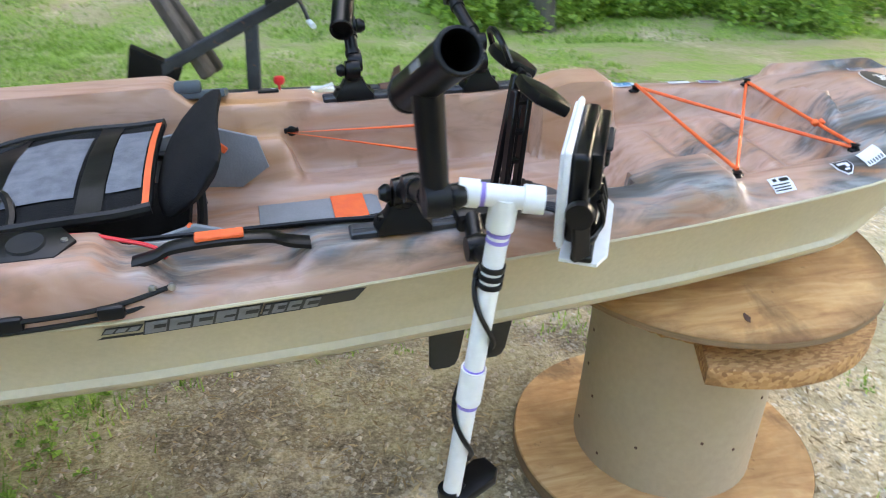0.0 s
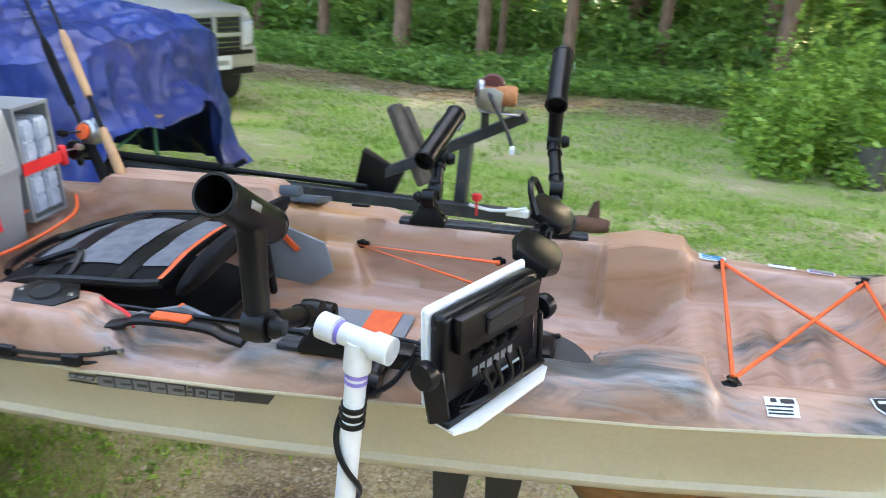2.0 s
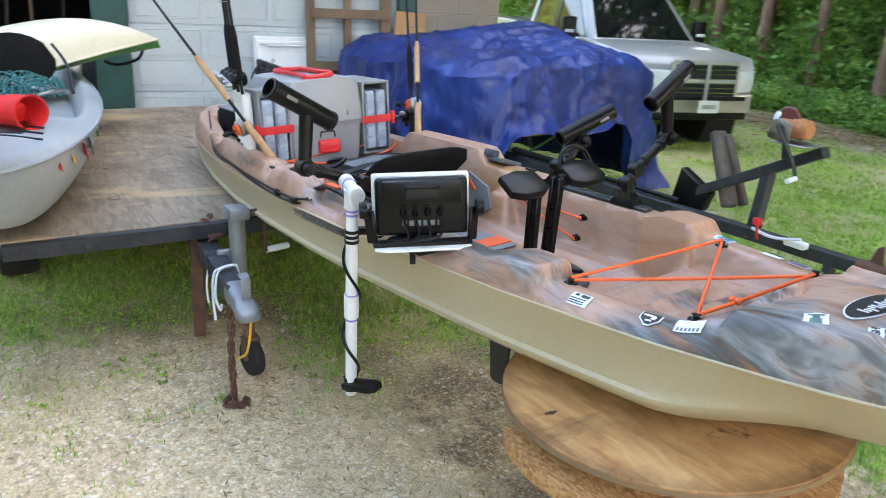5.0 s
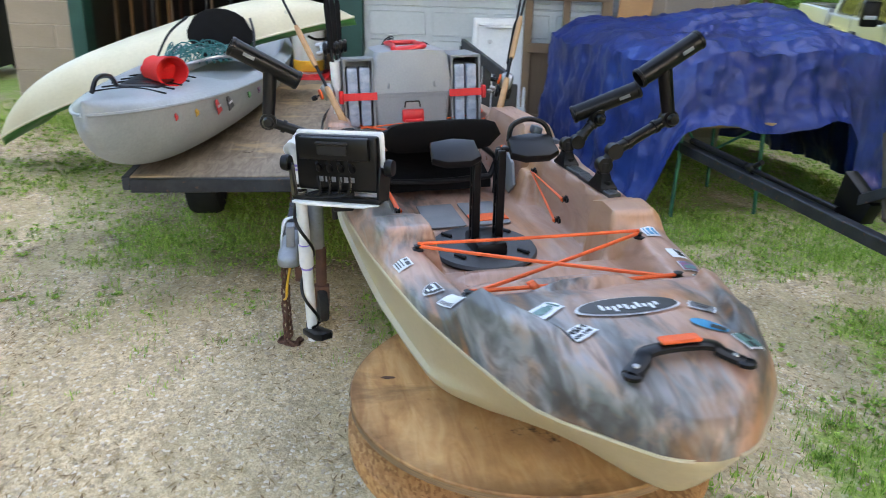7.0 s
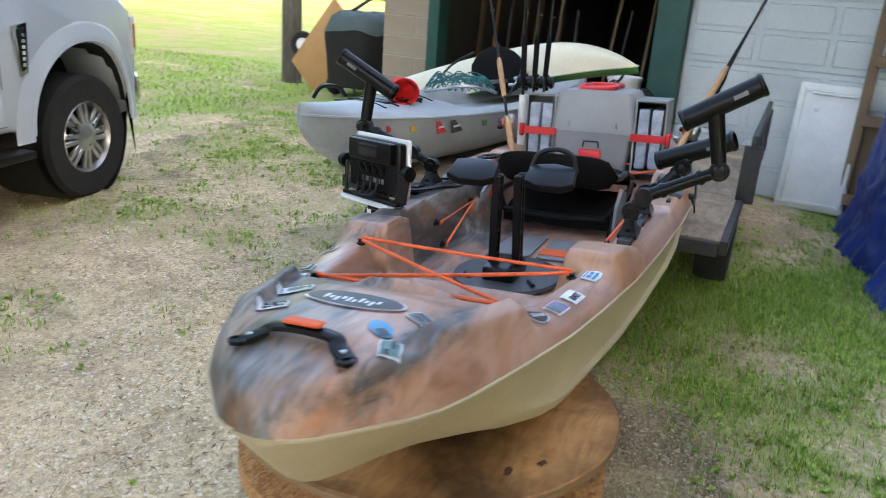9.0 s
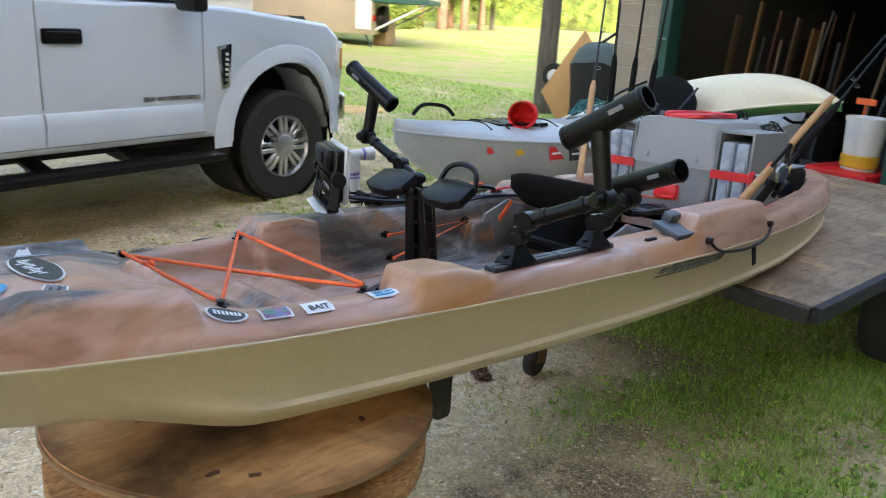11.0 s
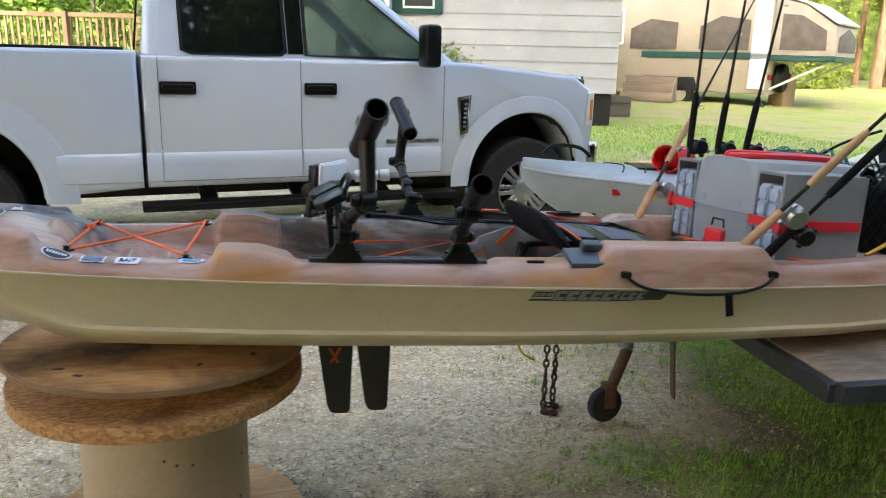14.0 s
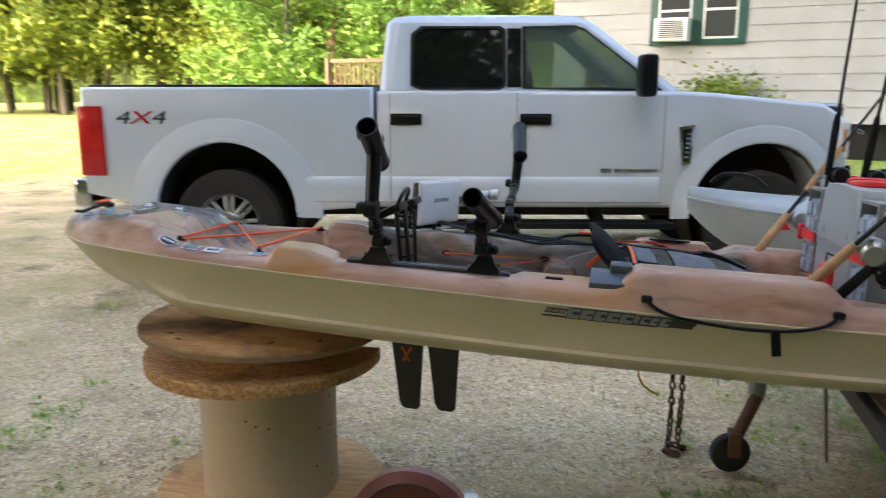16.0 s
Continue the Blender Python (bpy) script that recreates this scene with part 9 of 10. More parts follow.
    lathe(bm, [(0.0, -0.022), (0.040, -0.022), (0.072, -0.02), (0.077, -0.012), (0.077, 0.012), (0.072, 0.02), (0.04, 0.022), (0, 0.022)], 26, Matrix.Translation(W(-0.432, -0.464, 0.085)) @ pose(0, 0, 0, 90, 0, 12))
    part("jack_wheel", bm, M_RUBBER, jack, "black jack wheel")
    bm = BM()
    cord(bm, [W(-0.515, -0.43, 0.685), W(-0.50, -0.38, 0.68), W(-0.505, -0.365, 0.60), W(-0.52, -0.36, 0.52), W(-0.525, -0.35, 0.505)], 0.008)
    part("crank", bm, M_RUST, jack, "rusty crank")
    bm = BM()
    rod(bm, W(-0.528, -0.352, 0.505), W(-0.545, -0.25, 0.505), 0.013, None, 12)
    part("crank_grip", bm, M_WHITE, jack, "pale crank grip")
    # safety chains, link by link
    def chain(nm, pts, r=0.018, wire=0.0055):
        c = part(nm, BM(), M_RUST, t, "rusty safety chain")
        path = smooth_path(pts, 24)
        last, k = path[0], 0
        mesh = None
        for p in path:
            if (p - last).length < r * 1.55:
                continue
            d = (p - last).normalized()
            if mesh is None:
                b = BM()
                cord(b, [(r * 0.55 * math.cos(x), 0, r * 1.05 * math.sin(x)) for x in [2 * math.pi * i / 10 for i in range(11)]], wire, 5, 1)
                mesh = finish(b, "link", M_RUST)
            o = new("link", mesh)
            o.parent = c
            o.matrix_basis = Matrix.Translation((p + last) / 2) @ d.to_track_quat("Z", "Y").to_matrix().to_4x4() @ Matrix.Rotation(math.pi / 2 * (k % 2), 4, "Z")
            last, k = p, k + 1
    chain("chain", [W(-0.22, -0.615, 0.44), W(-0.225, -0.622, 0.25), W(-0.222, -0.62, 0.04), W(-0.20, -0.60, 0.012), W(-0.26, -0.56, 0.012), W(-0.18, -0.58, 0.02)])
    chain("chain", [W(-0.255, -0.60, 0.44), W(-0.262, -0.61, 0.25), W(-0.258, -0.605, 0.04), W(-0.29, -0.62, 0.014), W(-0.235, -0.65, 0.014), W(-0.21, -0.56, 0.016)])
    # rusty strap ends and a loop of rope over the tongue
    bm = BM()
    bar(bm, W(-0.765, -0.565, 0.545), W(-0.815, -0.555, 0.035), 0.052, 0.010)
    for i in range(9):
        lathe(bm, [(0.016, -0.008), (0.028, -0.005), (0.028, 0.005), (0.016, 0.008), (0.016, -0.008)], 12, Matrix.Translation(W(-0.735 + 0.03 * math.sin(i * 2.1), -0.54 + 0.022 * math.cos(i * 1.7), 0.600 - 0.012 * i)) @ pose(0, 0, 0, 60 + i * 37, i * 50, i * 70))
    bar(bm, W(-0.74, -0.54, 0.555), W(-0.66, -0.50, 0.545), 0.07, 0.02)
    part("hanging_strap", bm, M_RUST, t, "rusty hanging strap")
    bm = BM()
    cord(bm, [W(-0.40, -0.515, 0.42), W(-0.41, -0.518, 0.49), W(-0.405, -0.535, 0.512), W(-0.40, -0.59, 0.510), W(-0.40, -0.616, 0.49), W(-0.405, -0.622, 0.40), W(-0.40, -0.618, 0.30)], 0.005)
    part("rope_loop", bm, M_DECALWHITE, t, "frayed white rope")
    bm = BM()
    cord(bm, [W(-0.40, -0.54, 0.513), W(-0.385, -0.60, 0.508), W(-0.37, -0.622, 0.45), W(-0.36, -0.625, 0.40), W(-0.33, -0.62, 0.37), W(-0.31, -0.622, 0.40)], 0.005)
    part("rope_loop", bm, M_DECALWHITE, t, "frayed white rope")
    bm = BM()
    cord(bm, [W(-0.55, -0.59, 0.45), W(-0.545, -0.60, 0.38), W(-0.53, -0.60, 0.32)], 0.004)
    part("rope_loop", bm, M_DECALWHITE, t, "frayed white rope")
    bm = BM()
    cord(bm, [W(-0.10, -0.59, 0.41), W(-0.085, -0.605, 0.34), W(-0.11, -0.61, 0.28), W(-0.17, -0.62, 0.24)], 0.005)
    part("wire", bm, M_YELLOW, t, "yellow wire end")


build_trailer_fittings()


def build_boat_trailer():
    """The narrow boat trailer whose tongue runs along the kayak's far side, with its winch post."""
    t = thing("boat_trailer", "black boat trailer tongue with rusty winch post", "boat trailer")
    bm = BM()
    bar(bm, (-2.2, 1.87, 0.455), (0.80, 1.845, 0.495), 0.06, 0.06)
    beam = part("tongue", bm, M_DARKSTEEL, t, "black steel tongue")
    bm = BM()
    loops = []
    for f, w in ((0.0, 0.04), (0.4, 0.045), (0.7, 0.04), (1.0, 0.03)):
        loops.append([Vector((0.78 + 0.15 * f, 1.845 + w * math.cos(x), 0.50 + w * 0.9 * math.sin(x))) for x in [2 * math.pi * i / 12 for i in range(12)]])
    rings(bm, loops)
    part("coupler", bm, M_RUST, t, "rusty coupler")
    bm = BM()
    bar(bm, (0.66, 1.845, 0.49), (0.66, 1.845, 0.0), 0.045, 0.045)
    part("stand", bm, M_DARKSTEEL, t)
    bm = BM()
    slab(bm, [(-0.03, 0.0), (0.035, 0.0), (0.022, 0.10), (-0.004, 0.085)], 0.012, Matrix.Translation((0.85, 1.85, 0.52)) @ pose(0, 0, 0, 90, 0, 0), 0.003)
    part("hitch_plate", bm, M_RUST, t, "rusty upright hitch plate")
    # a pole with a foam grip lies lashed along the tongue
    bm = BM()
    rod(bm, (-1.62, 1.87, 0.520), (-0.22, 1.865, 0.532), 0.014, None, 12)
    pole = part("pole", bm, M_BLACK, t, "black pole lashed on the tongue")
    bm = BM()
    rod(bm, (-1.60, 1.87, 0.524), (-0.98, 1.868, 0.530), 0.021, None, 14)
    part("foam_grip", bm, M_FOAM, pole, "black foam grip")
    bm = BM()
    lathe(bm, [(0.018, -0.03), (0.027, -0.022), (0.027, 0.022), (0.018, 0.03)], 14, Matrix.Translation((-0.93, 1.868, 0.530)) @ pose(0, 0, 0, 0, 90, 0))
    rod(bm, (-0.93, 1.868, 0.535), (-0.85, 1.87, 0.585), 0.014, None, 10)
    part("elbow", bm, M_BLACK, pole)
    # inclined arm, gusset and leg
    bm = BM()
    bar(bm, (-0.27, 1.93, 0.53), (0.50, 1.90, 0.945), 0.06, 0.05)
    bar(bm, (0.24, 1.91, 0.79), (0.235, 1.88, 0.50), 0.055, 0.05)
    post = part("winch_post", bm, M_DARKSTEEL, t, "grey inclined winch post")
    bm = BM()
    slab(bm, [(-0.30, 0.50), (-0.10, 0.50), (-0.06, 0.60), (-0.26, 0.70)], 0.07, Matrix.Translation((0, 1.965, 0)) @ pose(0, 0, 0, 90, 0, 0), 0.008)
    part("gusset", bm, M_BLACK, post, "black plastic bow block")
    bm = BM()
    bar(bm, (-0.145, 2.0, 0.91), (0.05, 1.93, 0.56), 0.085, 0.055, 0.012)
    part("timber", bm, worn("grey_timber", (0.045, 0.036, 0.028), (0.13, 0.105, 0.085), 0.9, 14, 90, relief=0.5, stretch=(1, 1, 0.3)), t, "weathered timber stop")
    bm = BM()
    bar(bm, (-0.10, 2.02, 0.90), (0.09, 1.99, 0.57), 0.045, 0.05, 0.010)
    part("timber", bm, bpy.data.materials["grey_timber"], t, "weathered timber stop")
    m = Matrix.Translation((0.30, 1.80, 1.045)) @ pose(0, 0, 0, 0, 90, 0) @ pose(0, 0, 0, -18, 0, 0)
    bm = BM()
    lathe(bm, [(0.0, -0.016), (0.050, -0.016), (0.058, -0.010), (0.060, 0.004), (0.056, 0.014), (0.0, 0.016)], 30, m)
    gear_cover = part("gear_cover", bm, M_STEEL, t, "shiny round winch gear cover")
    bm = BM()
    lathe(bm, [(0.0, -0.022), (0.018, -0.022), (0.020, -0.016), (0.0, -0.015)], 18, m)
    part("hub", bm, M_RUST, gear_cover)
    bm = BM()
    for k in range(12):
        cord(bm, [Vector((0.385 + 0.0058 * k, 1.805 + 0.042 * math.cos(x), 1.040 + 0.042 * math.sin(x))) for x in [2 * math.pi * q / 14 for q in range(15)]], 0.0042, 5, 1)
    rod(bm, (0.31, 1.805, 1.040), (0.46, 1.805, 1.040), 0.039, None, 20)
    part("winch_rope", bm, worn("orange_rope", (0.42, 0.16, 0.06), (0.55, 0.24, 0.10), 0.8, 40, 90), t, "wound orange rope")
    for y in (1.742, 1.862):
        bm = BM()
        slab(bm, [(-0.075, -0.055), (0.030, -0.068), (0.034, 0.020), (-0.010, 0.036), (-0.060, 0.030)], 0.005, Matrix.Translation((0.375, y, 1.043)) @ pose(0, 0, 0, 90, 0, 0), 0.001)
        part("winch_plate", bm, M_STEEL, t, "shiny steel winch plate")
    bm = BM()
    lathe(bm, [(0.0, -0.012), (0.052, -0.012), (0.058, -0.006), (0.058, 0.004), (0.048, 0.008), (0.044, 0.002), (0.0, 0.002)], 30, Matrix.Translation((0.352, 1.802, 1.072)) @ pose(0, 0, 0, -90, 0, 0))
    part("winch_drum", bm, worn("red_brown_paint", (0.10, 0.028, 0.026), (0.16, 0.05, 0.045), 0.35, 8, 60), t, "red-brown winch drum")
    bm = BM()
    bar(bm, (0.31, 1.805, 0.972), (0.49, 1.805, 0.972), 0.13, 0.008)
    part("winch_base", bm, M_STEEL, t, "steel base plate")
    bm = BM()
    bar(bm, (0.318, 1.87, 0.97), (0.318, 1.90, 0.855), 0.035, 0.02)
    part("winch_bracket", bm, M_DARKSTEEL, t)
    bm = BM()
    cord(bm, [(0.36, 1.735, 1.043), (0.36, 1.715, 1.043), (0.44, 1.745, 0.90), (0.47, 1.745, 0.83)], 0.009)
    crank = part("winch_crank", bm, M_DARKSTEEL, t)
    bm = BM()
    rod(bm, (0.47, 1.745, 0.83), (0.48, 1.665, 0.828), 0.012)
    part("crank_grip", bm, M_DECALWHITE, crank, "white crank grip")
    bm = BM()
    lathe(bm, [(0.018, 0), (0.024, 0.012), (0.020, 0.03), (0, 0.034)], 14, Matrix.Translation((0.335, 1.738, 0.575)))
    rod(bm, (0.335, 1.738, 0.575), (0.335, 1.76, 0.50), 0.006)
    part("knob", bm, M_RED, t, "red knob")
    bm = BM()
    cord(bm, [(0.30, 1.76, 0.545), (0.40, 1.75, 0.535), (0.50, 1.745, 0.55), (0.56, 1.74, 0.57)], 0.008)
    box(bm, 0.10, 0.05, 0.03, Matrix.Translation((0.52, 1.78, 0.53)), 0.006)
    part("jack_handle", bm, M_WHITE, t)


build_boat_trailer()


def build_lid_sheet():
    """A big white cooler lid leaning on the garage door."""
    G = GARAGE @ Matrix.Translation((1.20, 0.14, 0.01)) @ pose(0, 0, 0, 9, 0, 0)
    t = thing("cooler_lid", "large white moulded cooler lid leaning on the garage door", "cooler lid", G)
    bm = BM()
    box(bm, 0.50, 0.05, 0.98, Matrix.Translation((0, 0, 0.49)), 0.02, 3)
    part("shell", bm, M_WHITE, t)
    bm = BM()
    for x in (-0.215, 0.215):
        box(bm, 0.03, 0.02, 0.90, Matrix.Translation((x, 0.03, 0.49)), 0.008, 2)
    for z in (0.055, 0.925):
        box(bm, 0.40, 0.02, 0.03, Matrix.Translation((0, 0.03, z)), 0.008, 2)
    part("raised_rim", bm, M_WHITE, t)
    bm = BM()
    rod(bm, (-0.14, 0.045, 0.90), (0.16, 0.045, 0.90), 0.010)
    part("bar", bm, M_WHITE, t)
    bm = BM()
    lathe(bm, [(0.018, 0), (0.018, 0.012), (0, 0.014)], 14, Matrix.Translation((-0.10, 0.028, 0.78)) @ pose(0, 0, 0, -90, 0, 0))
    lathe(bm, [(0.016, 0), (0.016, 0.02), (0, 0.022)], 12, Matrix.Translation((0.20, 0.03, 0.93)) @ pose(0, 0, 0, -90, 0, 0))
    part("valve", bm, M_STEEL, t)


build_lid_sheet()


def build_timber_rack():
    t = thing("timber_frame", "old timber frame leaning by the garage door", "timber frame", GARAGE @ Matrix.Translation((1.72, 0.12, 0.0)) @ pose(0, 0, 0, 4, 0, 0))
    for x, w in ((-0.30, 0.07), (0.02, 0.06), (0.36, 0.09)):
        bm = BM()
        box(bm, w, 0.05, 1.62, Matrix.Translation((x, 0, 0.81)), 0.006, 1)
        part("upright", bm, M_WOOD, t)
    for z in (0.15, 0.75, 1.18, 1.55):
        bm = BM()
        box(bm, 0.66, 0.03, 0.08, Matrix.Translation((0.03, 0.035, z)), 0.004, 1)
        part("crossbar", bm, M_WOOD, t)
    bm = BM()
    box(bm, 0.62, 0.02, 0.62, Matrix.Translation((0.03, -0.035, 0.45)), 0.003, 1)
    part("backing_board", bm, M_WOOD, t)
    bm = BM()
    box(bm, 0.28, 0.04, 1.25, Matrix.Translation((0.0, 0, 0.62)) @ pose(0, 0, 0, 0, 4, 0), 0.006, 1)
    solid("loose_plank", bm, M_WOODFRESH, "pale plank leaning by the garage wall", "plank", GARAGE @ Matrix.Translation((2.28, 0.22, -0.02)) @ pose(0, 0, 0, 9, 0, 0))


build_timber_rack()


def build_garage_blocks():
    """Concrete blocks of the front pillars, row by row."""
    wall = bpy.data.objects["wall_front"]
    shared = {}
    for s0, s1 in ((-3.10, -2.55), (2.38, 3.2)):
        for r in range(11):
            z = 0.0 + r * 0.2
            cuts = [s0, s1] if s1 - s0 < 0.6 and r % 2 == 0 else [s0, s0 + 0.2 + 0.2 * (r % 2), s1] if s1 - s0 < 0.6 else [s0 + (0.2 if r % 2 else 0) + 0.4 * i for i in range(3)]
            if s1 - s0 > 0.6:
                cuts = sorted({s0, s1, *[c for c in cuts if s0 < c < s1 - 0.1]})
            for a, b in zip(cuts, cuts[1:]):
                key = round(b - a, 3)
                if key not in shared:
                    bm = BM()
                    box(bm, b - a - 0.010, 0.03, 0.190, None, 0.004, 1)
                    shared[key] = finish(bm, "block", M_BLOCK, 30)
                o = new("block", shared[key])
                o.parent = wall
                o.matrix_basis = Matrix.Translation(((a + b) / 2, -0.008, z + 0.1))


build_garage_blocks()


def build_garage_clutter():
    """Tools and stores just inside the open door."""
    rnd = random.Random(4)
    for i in range(9):
        s = -2.25 + i * 0.21
        bm = BM()
        rod(bm, (0, 0, 0), (rnd.uniform(-0.12, 0.12), -0.25, rnd.uniform(1.3, 1.7)), 0.015)
        if i % 2:
            box(bm, 0.26, 0.04, 0.16, Matrix.Translation((0, 0, 0.08)), 0.01)
        else:
            box(bm, 0.18, 0.02, 0.28, Matrix.Translation((0, 0, 0.14)), 0.01)
        solid("garden_tool", bm, M_WOOD if i % 2 else M_DARKSTEEL, "long-handled garden tool leaning inside the garage", "garden tool", GARAGE @ Matrix.Translation((s, -0.9 - rnd.uniform(0, 0.4), 0.02)), "garden tools")
    for i in range(5):
        bm = BM()
        box(bm, rnd.uniform(0.3, 0.6), 0.4, rnd.uniform(0.3, 0.7), Matrix.Translation((0, 0, 0.25)), 0.02)
        solid("storage_box", bm, M_WOOD if i % 2 else M_DARKSTEEL, "dusty storage box in the dark garage", "box", GARAGE @ Matrix.Translation((-2.3 + i * 0.5, -2.2 - rnd.uniform(0, 1), -0.0)), "stored boxes")
    # added lining, its grey darkened for shade on the inner garage wall
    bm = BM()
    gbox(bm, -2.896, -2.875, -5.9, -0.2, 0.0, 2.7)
    solid("wall_lining", bm, worn("shade_dark_plaster", (0.05, 0.046, 0.042), (0.085, 0.078, 0.070), 0.9, 1.5, 30), "added plaster lining darkened for the shade inside the garage", "wall", GARAGE, kind="structure", smooth=0)
    for i in range(7):
        bm = BM()
        box(bm, rnd.uniform(0.05, 0.14), 0.025, rnd.uniform(1.1, 1.9), None, 0.004, 1)
        solid("board", bm, (M_WOOD, M_WOODFRESH, M_RUST)[i % 3], "dusty board leaning on the garage wall", "board", GARAGE @ Matrix.Translation((-2.70 + 0.02 * i, -1.3 - 0.33 * i, 0.85)) @ pose(0, 0, 0, 0, -8, 90 + rnd.uniform(-15, 15)), "boards in the garage")
    bucket = thing("bucket", "white plastic bucket with yellow base ring", "bucket", GARAGE @ Matrix.Translation((-0.50, -0.1, 0.45)))
    bm = BM()
    lathe(bm, [(0.12, 0), (0.15, 0.40), (0.155, 0.40), (0.155, 0.37)], 24, None, True)
    part("pail", bm, M_WHITE, bucket)
    bm = BM()
    lathe(bm, [(0.124, 0.02), (0.135, 0.03), (0.137, 0.11), (0.126, 0.12)], 24, None, False)
    part("band", bm, M_YELLOW, bucket, "yellow band")
    bm = BM()
    box(bm, 0.5, 0.5, 0.47, Matrix.Translation((0, 0, 0.235)), 0.02)
    solid("storage_box", bm, M_RED, "red storage box by the garage post", "box", GARAGE @ Matrix.Translation((-0.55, -0.1, -0.02)), "stored boxes")
    bm = BM()
    box(bm, 0.16, 0.02, 0.05, Matrix.Translation((0, 0, 0)), 0.008)
    rod(bm, (0, 0, 0), (0, 0, -0.9), 0.008)
    solid("marker_flag", bm, M_ORANGE, "small orange marker on a stick", "marker", GARAGE @ Matrix.Translation((-0.62, -0.25, 0.95)))


build_garage_clutter()


def build_mower_corner():
    """Utility pole, upturned hand cart and heap left of the garage."""
    bm = BM()
    rod(bm, (0, 0, -0.2), (0, 0, 7.5), 0.14, 0.11, 14)
    solid("utility_pole", bm, M_BARK2, "grey wooden utility pole beside the garage", "utility pole", Matrix.Translation((-6.9, -5.35, 0.1)))
    t = thing("hand_cart", "upturned hand cart with orange-brown board and white wheel", "hand cart", Matrix.Translation((-6.45, -4.62, 0.12)) @ pose(0, 0, 0, 0, 0, 75))
    bm = BM()
    box(bm, 1.15, 0.03, 0.62, Matrix.Translation((0.05, 0, 0.62)) @ pose(0, 0, 0, 0, -48, 0), 0.006)
    part("board", bm, M_WOODFRESH, t, "orange-brown board")
    for x in (-0.55,):
        bm = BM()
        lathe(bm, [(0.09, -0.03), (0.16, -0.035), (0.175, 0), (0.16, 0.035), (0.09, 0.03)], 26, None, False)
        w = part("wheel", bm, M_RUBBER, t)
        w.matrix_basis = Matrix.Translation((-0.45, 0.1, 0.62)) @ pose(0, 0, 0, 90, 0, 30)
        bm = BM()
        lathe(bm, [(0.10, -0.02), (0.10, 0.02), (0.03, 0.035), (0, 0.035)], 24)
        part("hub", bm, M_WHITE, w, "white hub")
    bm = BM()
    rod(bm, (-0.40, 0.1, 0.66), (0.9, 0.05, 1.35), 0.02)
    rod(bm, (0.3, 0.0, 0.75), (0.6, 0, 0.1), 0.018)
    part("handle", bm, M_DARKSTEEL, t)
    m = Matrix.Translation((-6.55, -3.95, lie(-6.5, -3.9))) @ pose(0, 0, 0, 0, 0, -12)
    olive = worn("faded_olive_cloth", (0.045, 0.065, 0.06), (0.075, 0.10, 0.09), 0.7, 4, 60, relief=0.4)
    c = thing("covered_mower", "dark garden machine under a faded olive cover beside the garage", "machine", m)
    bm = BM()
    loops = []
    for h, w, d in ((0.12, 0.46, 0.34), (0.50, 0.48, 0.36), (0.72, 0.50, 0.38), (0.80, 0.50, 0.38), (0.95, 0.44, 0.34), (1.02, 0.36, 0.28), (1.05, 0.2, 0.15)):
        loops.append([Vector((w * 1.2 * math.copysign(abs(math.cos(a)) ** 0.55, math.cos(a)), d * 1.2 * math.copysign(abs(math.sin(a)) ** 0.55, math.sin(a)), h + 0.05 * noise.noise((math.cos(a) * 2, math.sin(a) * 2, h * 3)))) for a in [2 * math.pi * i / 32 for i in range(32)]])
    rings(bm, loops[3:])
    part("cover", bm, olive, c, "faded olive cloth cover")
    bm = BM()
    rings(bm, loops[:4])
    part("body", bm, M_DARK, c, "dark body")
    for x in (-0.35, 0.35):
        for y in (-0.3, 0.3):
            bm = BM()
            lathe(bm, [(0.06, -0.04), (0.13, -0.045), (0.14, 0), (0.13, 0.045), (0.06, 0.04)], 20, Matrix.Translation((x, y, 0.14)) @ pose(0, 0, 0, 90, 0, 0), True)
            part("wheel", bm, M_RUBBER, c)


build_mower_corner()


